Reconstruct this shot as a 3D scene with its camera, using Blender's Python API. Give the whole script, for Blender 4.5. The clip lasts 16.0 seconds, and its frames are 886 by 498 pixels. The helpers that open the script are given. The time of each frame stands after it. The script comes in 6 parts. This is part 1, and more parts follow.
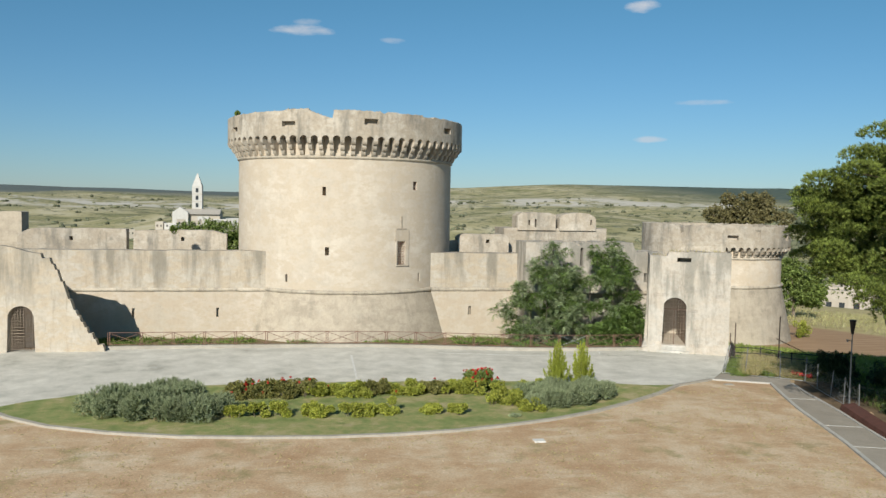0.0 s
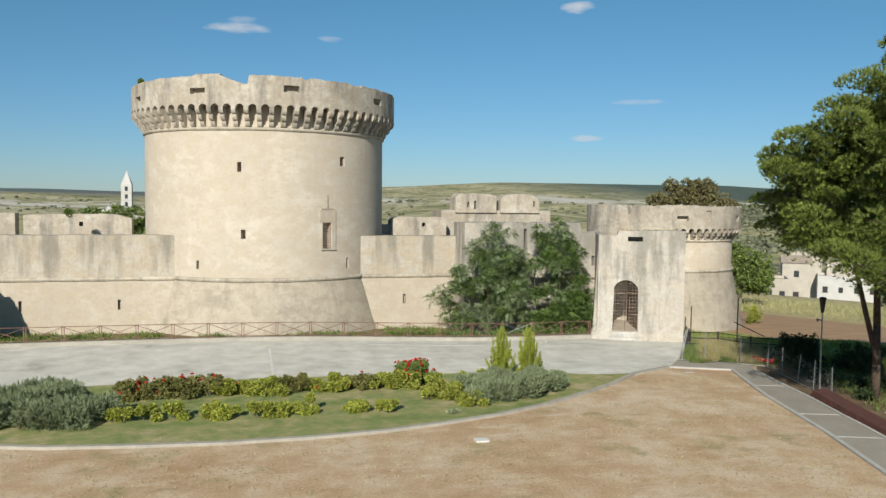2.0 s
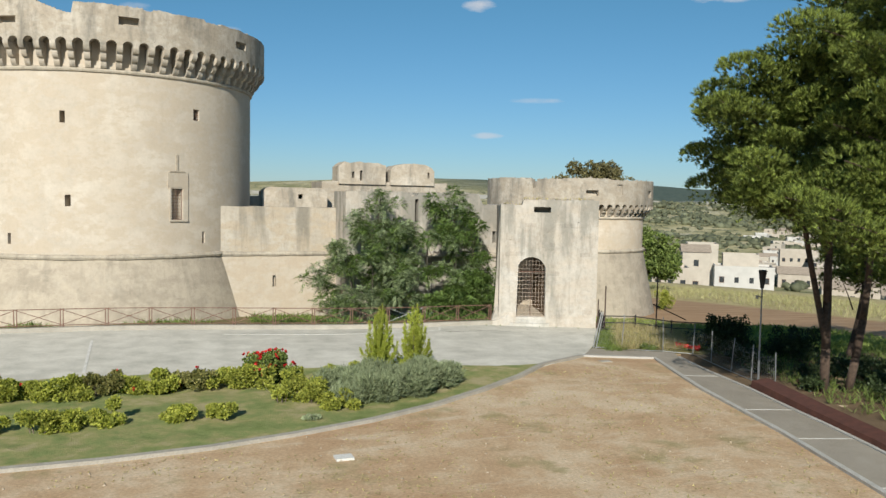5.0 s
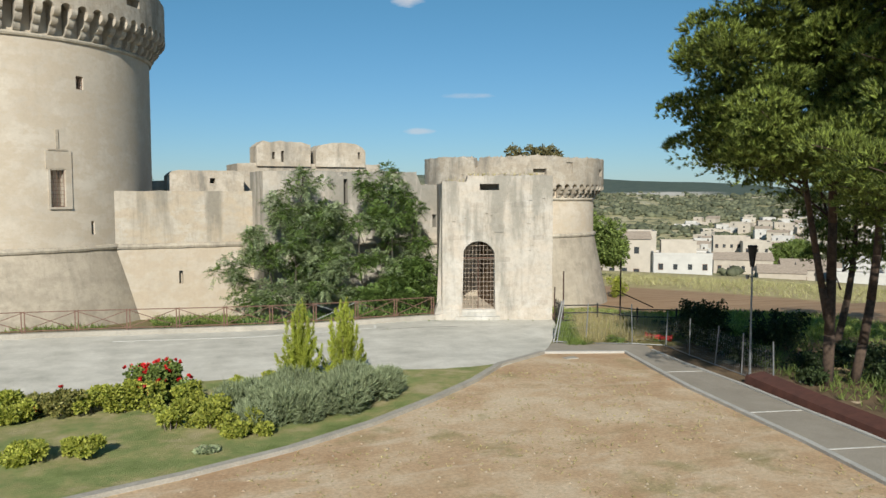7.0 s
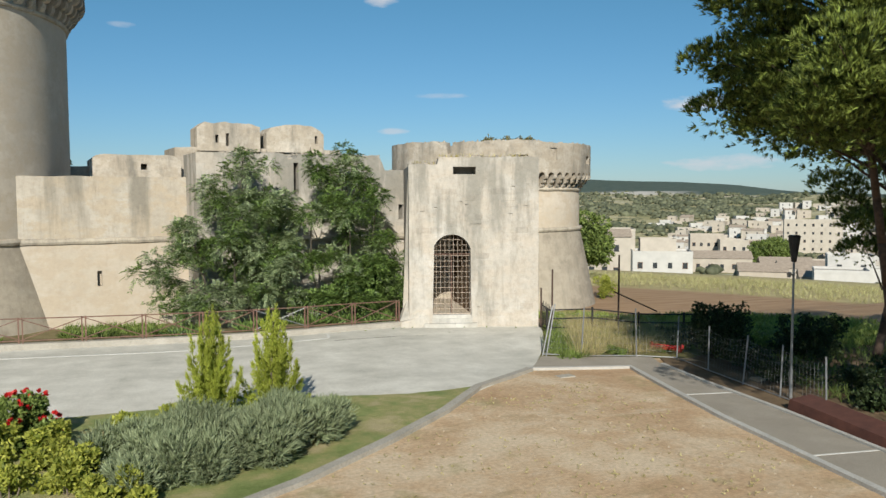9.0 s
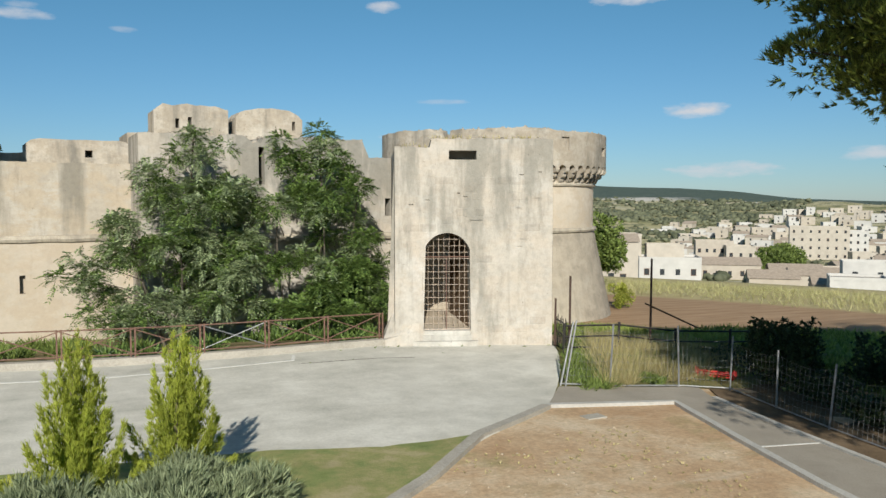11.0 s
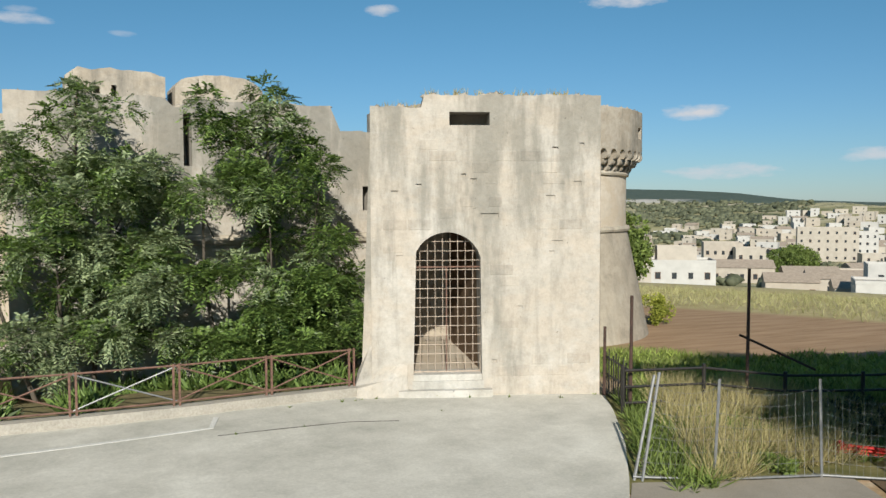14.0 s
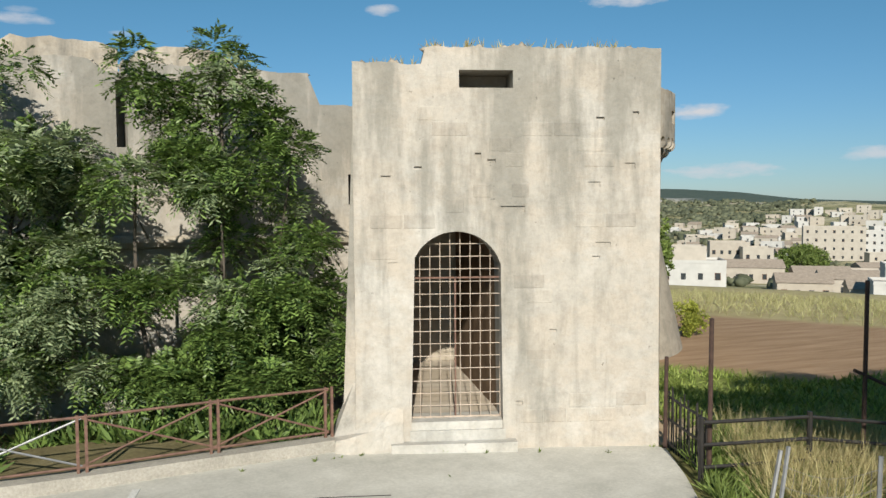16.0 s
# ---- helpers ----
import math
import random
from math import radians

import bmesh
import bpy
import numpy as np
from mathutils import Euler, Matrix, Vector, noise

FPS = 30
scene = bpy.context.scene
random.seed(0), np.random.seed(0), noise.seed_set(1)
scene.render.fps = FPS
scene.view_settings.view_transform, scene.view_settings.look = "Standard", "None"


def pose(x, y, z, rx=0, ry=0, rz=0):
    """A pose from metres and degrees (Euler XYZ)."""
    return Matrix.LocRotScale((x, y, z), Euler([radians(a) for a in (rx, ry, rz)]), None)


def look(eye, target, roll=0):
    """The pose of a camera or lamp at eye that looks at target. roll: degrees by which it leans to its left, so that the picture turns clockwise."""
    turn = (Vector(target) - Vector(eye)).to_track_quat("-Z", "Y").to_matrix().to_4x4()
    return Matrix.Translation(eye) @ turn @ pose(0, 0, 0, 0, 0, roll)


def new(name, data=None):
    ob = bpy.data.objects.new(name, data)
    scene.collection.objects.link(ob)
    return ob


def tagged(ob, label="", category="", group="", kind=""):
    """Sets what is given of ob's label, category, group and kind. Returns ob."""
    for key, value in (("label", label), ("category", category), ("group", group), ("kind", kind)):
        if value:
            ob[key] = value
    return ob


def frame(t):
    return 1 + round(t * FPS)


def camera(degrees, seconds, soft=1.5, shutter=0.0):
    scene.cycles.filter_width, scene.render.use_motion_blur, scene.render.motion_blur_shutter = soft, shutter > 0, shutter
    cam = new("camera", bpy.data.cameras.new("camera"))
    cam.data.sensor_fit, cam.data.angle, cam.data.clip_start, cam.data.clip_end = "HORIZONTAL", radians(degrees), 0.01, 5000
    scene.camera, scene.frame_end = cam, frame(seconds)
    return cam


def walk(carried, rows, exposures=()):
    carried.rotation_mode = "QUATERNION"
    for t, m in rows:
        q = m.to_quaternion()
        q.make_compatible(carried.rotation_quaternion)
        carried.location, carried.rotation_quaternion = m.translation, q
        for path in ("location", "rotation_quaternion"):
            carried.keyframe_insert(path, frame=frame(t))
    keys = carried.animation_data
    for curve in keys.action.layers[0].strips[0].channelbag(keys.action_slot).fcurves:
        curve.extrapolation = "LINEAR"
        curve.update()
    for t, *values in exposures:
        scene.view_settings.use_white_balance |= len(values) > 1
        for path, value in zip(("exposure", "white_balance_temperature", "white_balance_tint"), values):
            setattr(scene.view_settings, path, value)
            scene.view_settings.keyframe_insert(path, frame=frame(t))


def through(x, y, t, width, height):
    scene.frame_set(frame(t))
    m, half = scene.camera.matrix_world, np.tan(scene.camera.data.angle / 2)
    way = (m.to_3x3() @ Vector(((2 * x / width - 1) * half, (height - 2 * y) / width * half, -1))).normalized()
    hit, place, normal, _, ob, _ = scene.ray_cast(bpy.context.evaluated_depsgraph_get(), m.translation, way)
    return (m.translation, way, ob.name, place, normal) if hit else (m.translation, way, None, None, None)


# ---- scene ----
cam = camera(57.0, 16.0)
PATH = [
    (0, (-1.212, 2.278, 11.633), (-0.871, 4.246, 11.518), 1.0),
    (0.5, (-0.895, 3.774, 11.258), (-0.522, 5.735, 11.142), 0.9),
    (1, (-0.441, 5.228, 10.811), (-0.036, 7.183, 10.695), 0.7),
    (1.5, (0.04, 6.675, 10.398), (0.481, 8.622, 10.282), 0.6),
    (2, (0.538, 8.117, 9.949), (1.022, 10.054, 9.834), 0.6),
    (2.5, (1.15, 9.611, 9.514), (1.674, 11.538, 9.399), 0.5),
    (3, (1.641, 11.027, 9.219), (2.21, 12.94, 9.101), 0.6),
    (3.5, (2.271, 12.409, 8.861), (2.878, 14.311, 8.742), 0.7),
    (4, (2.951, 13.78, 8.529), (3.595, 15.67, 8.408), 0.6),
    (4.2, (3.227, 14.273, 8.439), (3.886, 16.158, 8.317), 0.8),
    (6.5, (6.18, 21.098, 7.022), (6.997, 22.92, 6.896), 0.1),
    (7, (6.74, 22.601, 6.911), (7.598, 24.402, 6.78), -0.1),
    (7.5, (7.465, 24.092, 6.669), (8.356, 25.878, 6.54), -0.2),
    (8, (8.289, 25.605, 6.518), (9.197, 27.382, 6.386), -0.3),
    (8.5, (9.086, 27.136, 6.307), (10.001, 28.91, 6.178), -0.2),
    (9, (10.048, 28.689, 6.202), (10.962, 30.463, 6.071), -0.2),
    (9.2, (10.466, 29.268, 6.05), (11.376, 31.045, 5.926), 0.0),
    (11.5, (14.169, 36.102, 5.543), (15.083, 37.878, 5.426), -0.0),
    (12, (14.923, 37.513, 5.455), (15.837, 39.287, 5.338), 0.0),
    (12.5, (15.681, 39.073, 5.346), (16.6, 40.846, 5.231), 0.1),
    (13, (16.502, 40.632, 5.249), (17.42, 42.405, 5.136), 0.1),
    (13.5, (17.314, 42.11, 5.216), (18.228, 43.885, 5.101), -0.0),
    (14, (18.012, 43.474, 5.109), (18.926, 45.249, 4.999), -0.2),
    (14.5, (18.734, 44.772, 5.033), (19.648, 46.547, 4.92), -0.0),
    (15, (19.378, 46.064, 4.93), (20.291, 47.84, 4.817), -0.1),
    (15.5, (19.94, 47.339, 4.904), (20.852, 49.116, 4.792), -0.3),
    (16, (20.413, 48.438, 4.911), (21.326, 50.215, 4.8), -0.3),
]
walk(cam, [(t, look(eye, target, roll)) for t, eye, target, roll in PATH], exposures=((0, 0.25), (16, 0.25)))

# ---- light ----
SUN_AZ, SUN_EL = 26.5, 28.5      # the sun stands behind the first eye, to its left
world = bpy.data.worlds.new("sky")
scene.world = world
world.use_nodes = True
wn, wl = world.node_tree.nodes, world.node_tree.links
sky = wn.new("ShaderNodeTexSky")
sky.sky_type, sky.sun_disc = "NISHITA", False
sky.sun_elevation, sky.sun_rotation = radians(SUN_EL), radians(180 + SUN_AZ)
sky.altitude, sky.air_density, sky.dust_density, sky.ozone_density = 400, 1.0, 0.15, 3.0
bg = wn["Background"]
bg.inputs[1].default_value = 0.08


def sky_math(op, a, b=None, clamp=False):
    m = wn.new("ShaderNodeMath")
    m.operation, m.use_clamp = op, clamp
    for k, v in ((0, a), (1, b)):
        if isinstance(v, (int, float)):
            m.inputs[k].default_value = v
        elif v is not None:
            wl.new(v, m.inputs[k])
    return m.outputs[0]


# small fair-weather clouds: azimuth, height, half width and half height in degrees, density
CLOUDS = ((0.2, 11.4, 3.0, 0.5, 0.7), (6.1, 10.95, 1.1, 0.3, 0.35), (23.0, 13.2, 1.7, 0.6, 0.85), (27.1, 6.86, 2.4, 0.3, 0.45), (23.8, 4.45, 1.5, 0.3, 0.55),
          (40.0, 13.4, 4.2, 0.75, 0.9), (44.3, 6.05, 2.9, 0.75, 1.0), (46.3, 2.1, 5.0, 0.7, 0.9), (0.2, 12.0, 1.5, 0.4, 0.4), (54.9, 3.0, 3.0, 0.6, 0.75), (-35, 14, 5, 1.2, 0.7), (75, 9, 5, 1.2, 0.7), (120, 16, 7, 2, 0.7), (-110, 20, 8, 2, 0.7))
wg = wn.new("ShaderNodeTexCoord")
ws = wn.new("ShaderNodeSeparateXYZ")
wl.new(wg.outputs["Generated"], ws.inputs[0])
azi = sky_math("MULTIPLY", sky_math("ARCTAN2", ws.outputs[0], ws.outputs[1]), 180 / math.pi)
alt = sky_math("MULTIPLY", sky_math("ARCSINE", ws.outputs[2]), 180 / math.pi)
wm = wn.new("ShaderNodeMapping")
wm.inputs["Scale"].default_value = (22, 22, 70)
wl.new(wg.outputs["Generated"], wm.inputs[0])
wt = wn.new("ShaderNodeTexNoise")
wt.inputs["Scale"].default_value, wt.inputs["Detail"].default_value, wt.inputs["Roughness"].default_value = 1.0, 7.0, 0.6
wl.new(wm.outputs[0], wt.inputs["Vector"])
cover = None
for ca, ch, cw, cz, cd in CLOUDS:
    q = sky_math("ADD", sky_math("POWER", sky_math("ABSOLUTE", sky_math("DIVIDE", sky_math("SUBTRACT", azi, ca), cw)), 2.0), sky_math("POWER", sky_math("ABSOLUTE", sky_math("DIVIDE", sky_math("SUBTRACT", alt, ch), cz)), 2.0))
    d = sky_math("SUBTRACT", sky_math("MULTIPLY", wt.outputs[0], 1.9), q)
    d = sky_math("MULTIPLY", sky_math("SUBTRACT", d, 0.42), 1.6 * cd, True)
    d = sky_math("MINIMUM", d, cd)
    cover = d if cover is None else sky_math("MAXIMUM", cover, d)
wx = wn.new("ShaderNodeMix")
wx.data_type = "RGBA"
wl.new(cover, wx.inputs[0])
wr = wn.new("ShaderNodeValToRGB")
for k, (p, c) in enumerate(((0.0, (0.475, 0.62, 0.825)), (0.16, (0.455, 0.78, 0.825)), (0.5, (0.49, 0.84, 0.80)))):
    e = wr.color_ramp.elements[k] if k < 2 else wr.color_ramp.elements.new(0.5)
    e.position, e.color = p, (*c, 1)
wl.new(sky_math("DIVIDE", alt, 90.0, True), wr.inputs[0])
wtint = wn.new("ShaderNodeMix")
wtint.data_type, wtint.blend_type = "RGBA", "MULTIPLY"
wtint.inputs[0].default_value = 1.0
wl.new(sky.outputs[0], wtint.inputs[6])
wl.new(wr.outputs[0], wtint.inputs[7])
wl.new(wtint.outputs[2], wx.inputs[6])
wx.inputs[7].default_value = (6.6, 6.8, 7.2, 1)
wl.new(wx.outputs[2], bg.inputs[0])

sun = new("sun", bpy.data.lights.new("sun", "SUN"))
sun.data.energy, sun.data.angle, sun.data.color = 5.05, radians(0.55), (0.98, 0.93, 0.815)
_a, _e = radians(SUN_AZ), radians(SUN_EL)
sun.matrix_world = look((-60, -50, 60), (-60 + math.sin(_a) * math.cos(_e), -50 + math.cos(_a) * math.cos(_e), 60 - math.sin(_e)))


# ---- helpers of this scene ----
rng = np.random.default_rng(7)


def under(ob, parent):
    """Hangs ob, modelled in the world's metres, under a thing or a part."""
    if parent:
        ob.parent = parent
        ob.matrix_parent_inverse = parent.matrix_basis.inverted()
    return ob


def part(name, bm, material, parent=None, label="", smooth=False):
    """Links a bmesh as one mesh object, under a thing or on its own."""
    me = bpy.data.meshes.new(name)
    if smooth:
        for f in bm.faces:
            f.smooth = True
    bm.to_mesh(me)
    bm.free()
    me.materials.append(material)
    ob = under(new(name, me), parent)
    if label:
        ob["label"] = label
    return ob


def shared(name, me, parent, m):
    """One more object on mesh data that several alike pieces share."""
    ob = under(new(name, me), parent)
    ob.matrix_basis = m
    return ob


def thing(name, label, category, m=None, group=""):
    ob = new(name)
    ob.empty_display_size = 0.1
    if m is not None:
        ob.matrix_basis = m
    return tagged(ob, label, category, group)


def box(bm, x0, x1, y0, y1, z0, z1, m=None):
    vs = [bm.verts.new(Vector((x, y, z))) for z in (z0, z1) for y in (y0, y1) for x in (x0, x1)]
    for q in ((0, 2, 3, 1), (4, 5, 7, 6), (0, 1, 5, 4), (2, 6, 7, 3), (0, 4, 6, 2), (1, 3, 7, 5)):
        bm.faces.new([vs[i] for i in q])
    if m is not None:
        bmesh.ops.transform(bm, matrix=m, verts=vs)
    return vs


def boxes(*dims, m=None):
    bm = bmesh.new()
    for d in dims:
        box(bm, *d, m=m)
    return bm


def tube(bm, a, b, r0, r1=None, n=8):
    """A round bar from a to b."""
    a, b = Vector(a), Vector(b)
    r1 = r0 if r1 is None else r1
    q = (b - a).to_track_quat("Z", "Y")
    rings = []
    for p, r in ((a, r0), (b, r1)):
        rings.append([bm.verts.new(p + q @ Vector((r * math.cos(2 * math.pi * i / n), r * math.sin(2 * math.pi * i / n), 0))) for i in range(n)])
    for i in range(n):
        bm.faces.new((rings[0][i], rings[0][(i + 1) % n], rings[1][(i + 1) % n], rings[1][i]))
    bm.faces.new(rings[0][::-1])
    bm.faces.new(rings[1])


def prism(bm, outline, z0, z1):
    """An upright prism over a plan outline, counter-clockwise; z0 and z1 may be functions of x, y."""
    f0 = z0 if callable(z0) else (lambda x, y: z0)
    f1 = z1 if callable(z1) else (lambda x, y: z1)
    lo = [bm.verts.new((x, y, f0(x, y))) for x, y in outline]
    hi = [bm.verts.new((x, y, f1(x, y))) for x, y in outline]
    n = len(outline)
    for i in range(n):
        j = (i + 1) % n
        bm.faces.new((lo[i], lo[j], hi[j], hi[i]))
    bm.faces.new(hi)
    bm.faces.new(lo[::-1])


def arrays(name, verts, faces, material, parent=None, smooth=False):
    """Links a mesh from numpy arrays of vertices and of faces with one count of corners."""
    me = bpy.data.meshes.new(name)
    verts, faces = np.asarray(verts, np.float32), np.asarray(faces, np.int32)
    k = faces.shape[1]
    me.vertices.add(len(verts))
    me.vertices.foreach_set("co", verts.ravel())
    me.loops.add(faces.size)
    me.loops.foreach_set("vertex_index", faces.ravel())
    me.polygons.add(len(faces))
    me.polygons.foreach_set("loop_start", np.arange(0, faces.size, k, dtype=np.int32))
    if smooth:
        me.polygons.foreach_set("use_smooth", np.ones(len(faces), bool))
    me.update(calc_edges=True)
    me.materials.append(material)
    return under(new(name, me), parent)


def sstep(a, b, v):
    v = min(1.0, max(0.0, (v - a) / (b - a)))
    return v * v * (3 - 2 * v)


# ---- materials ----
def nodes_of(name):
    mat = bpy.data.materials.new(name)
    mat.use_nodes = True
    return mat, mat.node_tree.nodes, mat.node_tree.links, mat.node_tree.nodes["Principled BSDF"]


def coords(n, l, scale=(1, 1, 1)):
    g, mp = n.new("ShaderNodeNewGeometry"), n.new("ShaderNodeMapping")
    mp.inputs["Scale"].default_value = scale
    l.new(g.outputs["Position"], mp.inputs[0])
    return mp.outputs[0]


def noise_of(n, l, vec, scale, detail=5.0, rough=0.6):
    t = n.new("ShaderNodeTexNoise")
    t.inputs["Scale"].default_value, t.inputs["Detail"].default_value, t.inputs["Roughness"].default_value = scale, detail, rough
    l.new(vec, t.inputs["Vector"])
    return t.outputs[0]


def ramp_of(n, l, fac, stops):
    r = n.new("ShaderNodeValToRGB")
    els = r.color_ramp.elements
    while len(els) < len(stops):
        els.new(0.5)
    for e, (p, c) in zip(els, stops):
        e.position = p
        e.color = (*c, 1) if isinstance(c, tuple) else (c, c, c, 1)
    l.new(fac, r.inputs[0])
    return r.outputs[0]


def mix_of(n, l, fac, a, b, blend="MIX"):
    m = n.new("ShaderNodeMix")
    m.data_type, m.blend_type = "RGBA", blend
    for v, s in ((fac, 0), (a, 6), (b, 7)):
        if isinstance(v, (int, float)):
            m.inputs[s].default_value = v
        elif isinstance(v, tuple):
            m.inputs[s].default_value = (*v, 1)
        else:
            l.new(v, m.inputs[s])
    return m.outputs[2]


def bump_of(n, l, bsdf, height, strength, dist=0.05):
    b = n.new("ShaderNodeBump")
    b.inputs["Strength"].default_value, b.inputs["Distance"].default_value = strength, dist
    l.new(height, b.inputs["Height"])
    l.new(b.outputs[0], bsdf.inputs["Normal"])


def stone_material(name, light, dark, stain, streak=0.5, patch=0.5, bump=0.35, run_scale=(1.5, 1.5, 0.13), grain=1.0, drips=0.8, runs=(0.5, 0.68), wet=None, spread=(0.86, 1.06), wash=None):
    """Weathered limestone: patches, grey stains that run down, fine grain."""
    mat, n, l, b = nodes_of(name)
    p = coords(n, l)
    big = noise_of(n, l, p, 0.28, 4, 0.55)
    mid = noise_of(n, l, p, 1.4, 6, 0.65)
    fine = noise_of(n, l, p, 14, 4, 0.7)
    run = noise_of(n, l, coords(n, l, run_scale), 1.0, 5, 0.62)
    drip = noise_of(n, l, coords(n, l, (3.6, 3.6, 0.35)), 1.0, 4, 0.6)
    col = mix_of(n, l, ramp_of(n, l, big, [(0.35, 0.0), (0.65, 1.0)]), light, dark)
    col = mix_of(n, l, ramp_of(n, l, mid, [(0.52, 0.0), (0.72, patch)]), col, stain)
    pale = noise_of(n, l, p, 0.42, 8, 0.68)
    col = mix_of(n, l, ramp_of(n, l, pale, [(0.5, 0.0), (0.62, 0.75)]), col, tuple(c * k for c, k in zip(light, (1.08, 1.11, 1.15))))
    if wash:
        # warm stone where the pale plaster has gone
        bare = noise_of(n, l, coords(n, l, (1, 1, 1.7)), 0.75, 7, 0.7)
        col = mix_of(n, l, ramp_of(n, l, bare, [(0.45, 0.0), (0.56, 0.85)]), col, wash)
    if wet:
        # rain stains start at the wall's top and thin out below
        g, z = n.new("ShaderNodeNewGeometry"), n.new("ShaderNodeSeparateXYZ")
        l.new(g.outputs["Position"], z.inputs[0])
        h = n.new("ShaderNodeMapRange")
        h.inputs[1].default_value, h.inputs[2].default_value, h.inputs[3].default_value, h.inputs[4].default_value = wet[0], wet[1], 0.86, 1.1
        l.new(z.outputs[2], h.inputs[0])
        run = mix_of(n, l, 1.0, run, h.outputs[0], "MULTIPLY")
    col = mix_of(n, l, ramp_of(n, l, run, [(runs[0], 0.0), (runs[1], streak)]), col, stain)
    col = mix_of(n, l, ramp_of(n, l, drip, [(0.58, 0.0), (0.75, streak * drips)]), col, tuple(c * 0.7 for c in stain))
    mott = noise_of(n, l, p, 4.2, 5, 0.7)
    col = mix_of(n, l, 0.8 * grain, col, ramp_of(n, l, mott, [(0.28, 0.78), (0.5, 1.0), (0.72, 1.14)]), "MULTIPLY")
    col = mix_of(n, l, 0.5 * grain, col, ramp_of(n, l, fine, [(0.2, 0.75), (0.8, 1.14)]), "MULTIPLY")
    pit = noise_of(n, l, p, 7.5, 3, 0.55)
    col = mix_of(n, l, ramp_of(n, l, pit, [(0.70, 0.0), (0.76, 0.7 * grain)]), col, tuple(c * 0.35 for c in stain))
    info = n.new("ShaderNodeObjectInfo")
    col = mix_of(n, l, 1.0, col, ramp_of(n, l, info.outputs["Random"], [(0.0, spread[0]), (1.0, spread[1])]), "MULTIPLY")
    l.new(col, b.inputs["Base Color"])
    b.inputs["Roughness"].default_value = 0.92
    b.inputs["Specular IOR Level"].default_value = 0.15
    h = mix_of(n, l, 0.5, mid, fine)
    bump_of(n, l, b, h, bump, 0.06)
    return mat


def soil_material(name, stops, scale=0.5, fine=9.0, bump=0.5, speck=0.7):
    mat, n, l, b = nodes_of(name)
    p = coords(n, l)
    a, c, f = noise_of(n, l, p, scale, 7, 0.68), noise_of(n, l, p, scale * 0.13, 4, 0.6), noise_of(n, l, p, fine, 5, 0.75)
    col = ramp_of(n, l, mix_of(n, l, 0.35, a, c), stops)
    col = mix_of(n, l, speck, col, ramp_of(n, l, f, [(0.25, 0.55), (0.75, 1.3)]), "MULTIPLY")
    l.new(col, b.inputs["Base Color"])
    b.inputs["Roughness"].default_value = 0.95
    b.inputs["Specular IOR Level"].default_value = 0.1
    bump_of(n, l, b, f, bump, 0.05)
    return mat


def leaf_material(name, dark, light, gloss=0.45, through=0.25):
    """Leaves: each takes a tone of its own; a little light passes through."""
    mat, n, l, b = nodes_of(name)
    g = n.new("ShaderNodeNewGeometry")
    r = ramp_of(n, l, g.outputs["Random Per Island"], [(0.0, dark), (0.75, light), (1.0, tuple(min(1, c * 1.35) for c in light))])
    big = noise_of(n, l, coords(n, l), 0.7, 3, 0.6)
    col = mix_of(n, l, 0.6, r, ramp_of(n, l, big, [(0.3, 0.6), (0.7, 1.25)]), "MULTIPLY")
    l.new(col, b.inputs["Base Color"])
    b.inputs["Roughness"].default_value = gloss
    b.inputs["Specular IOR Level"].default_value = 0.3
    t = n.new("ShaderNodeBsdfTranslucent")
    l.new(mix_of(n, l, 1.0, col, (1.0, 1.1, 0.5), "MULTIPLY"), t.inputs[0])
    m = n.new("ShaderNodeMixShader")
    m.inputs[0].default_value = through
    l.new(b.outputs[0], m.inputs[1])
    l.new(t.outputs[0], m.inputs[2])
    l.new(m.outputs[0], n["Material Output"].inputs[0])
    return mat


def plain_material(name, colour, rough=0.6, metal=0.0, vary=0.25, scale=3.0, bump=0.1):
    mat, n, l, b = nodes_of(name)
    p = coords(n, l)
    a = noise_of(n, l, p, scale, 6, 0.65)
    col = mix_of(n, l, 1.0, colour, ramp_of(n, l, a, [(0.25, 1 - vary), (0.75, 1 + vary)]), "MULTIPLY")
    l.new(col, b.inputs["Base Color"])
    b.inputs["Roughness"].default_value, b.inputs["Metallic"].default_value = rough, metal
    bump_of(n, l, b, a, bump, 0.02)
    return mat


M_WALL = stone_material("limestone_plaster", (0.50, 0.45, 0.38), (0.445, 0.40, 0.335), (0.25, 0.228, 0.188), 0.85, 0.4, grain=0.7, run_scale=(0.85, 0.85, 0.11), drips=0.45, wet=(3.0, 6.4), wash=(0.475, 0.40, 0.305))
M_LOWER = stone_material("limestone_lower_wall", (0.55, 0.48, 0.395), (0.50, 0.44, 0.36), (0.39, 0.345, 0.28), 0.13, 0.32, 0.18, grain=0.4, wash=(0.50, 0.42, 0.325))
M_TOWER = stone_material("limestone_smooth", (0.53, 0.47, 0.39), (0.475, 0.42, 0.35), (0.37, 0.335, 0.285), 0.1, 0.36, 0.1, grain=0.35, wash=(0.475, 0.405, 0.32))
M_CROWN = stone_material("limestone_weathered", (0.51, 0.455, 0.38), (0.42, 0.375, 0.315), (0.19, 0.178, 0.155), 0.8, 0.75, 0.45, run_scale=(0.9, 0.9, 0.2), drips=0.4, wash=(0.40, 0.345, 0.275))
M_TALUS = stone_material("limestone_talus", (0.43, 0.375, 0.30), (0.35, 0.305, 0.245), (0.25, 0.225, 0.185), 0.35, 0.5, 0.3, grain=0.6, wash=(0.47, 0.41, 0.33))
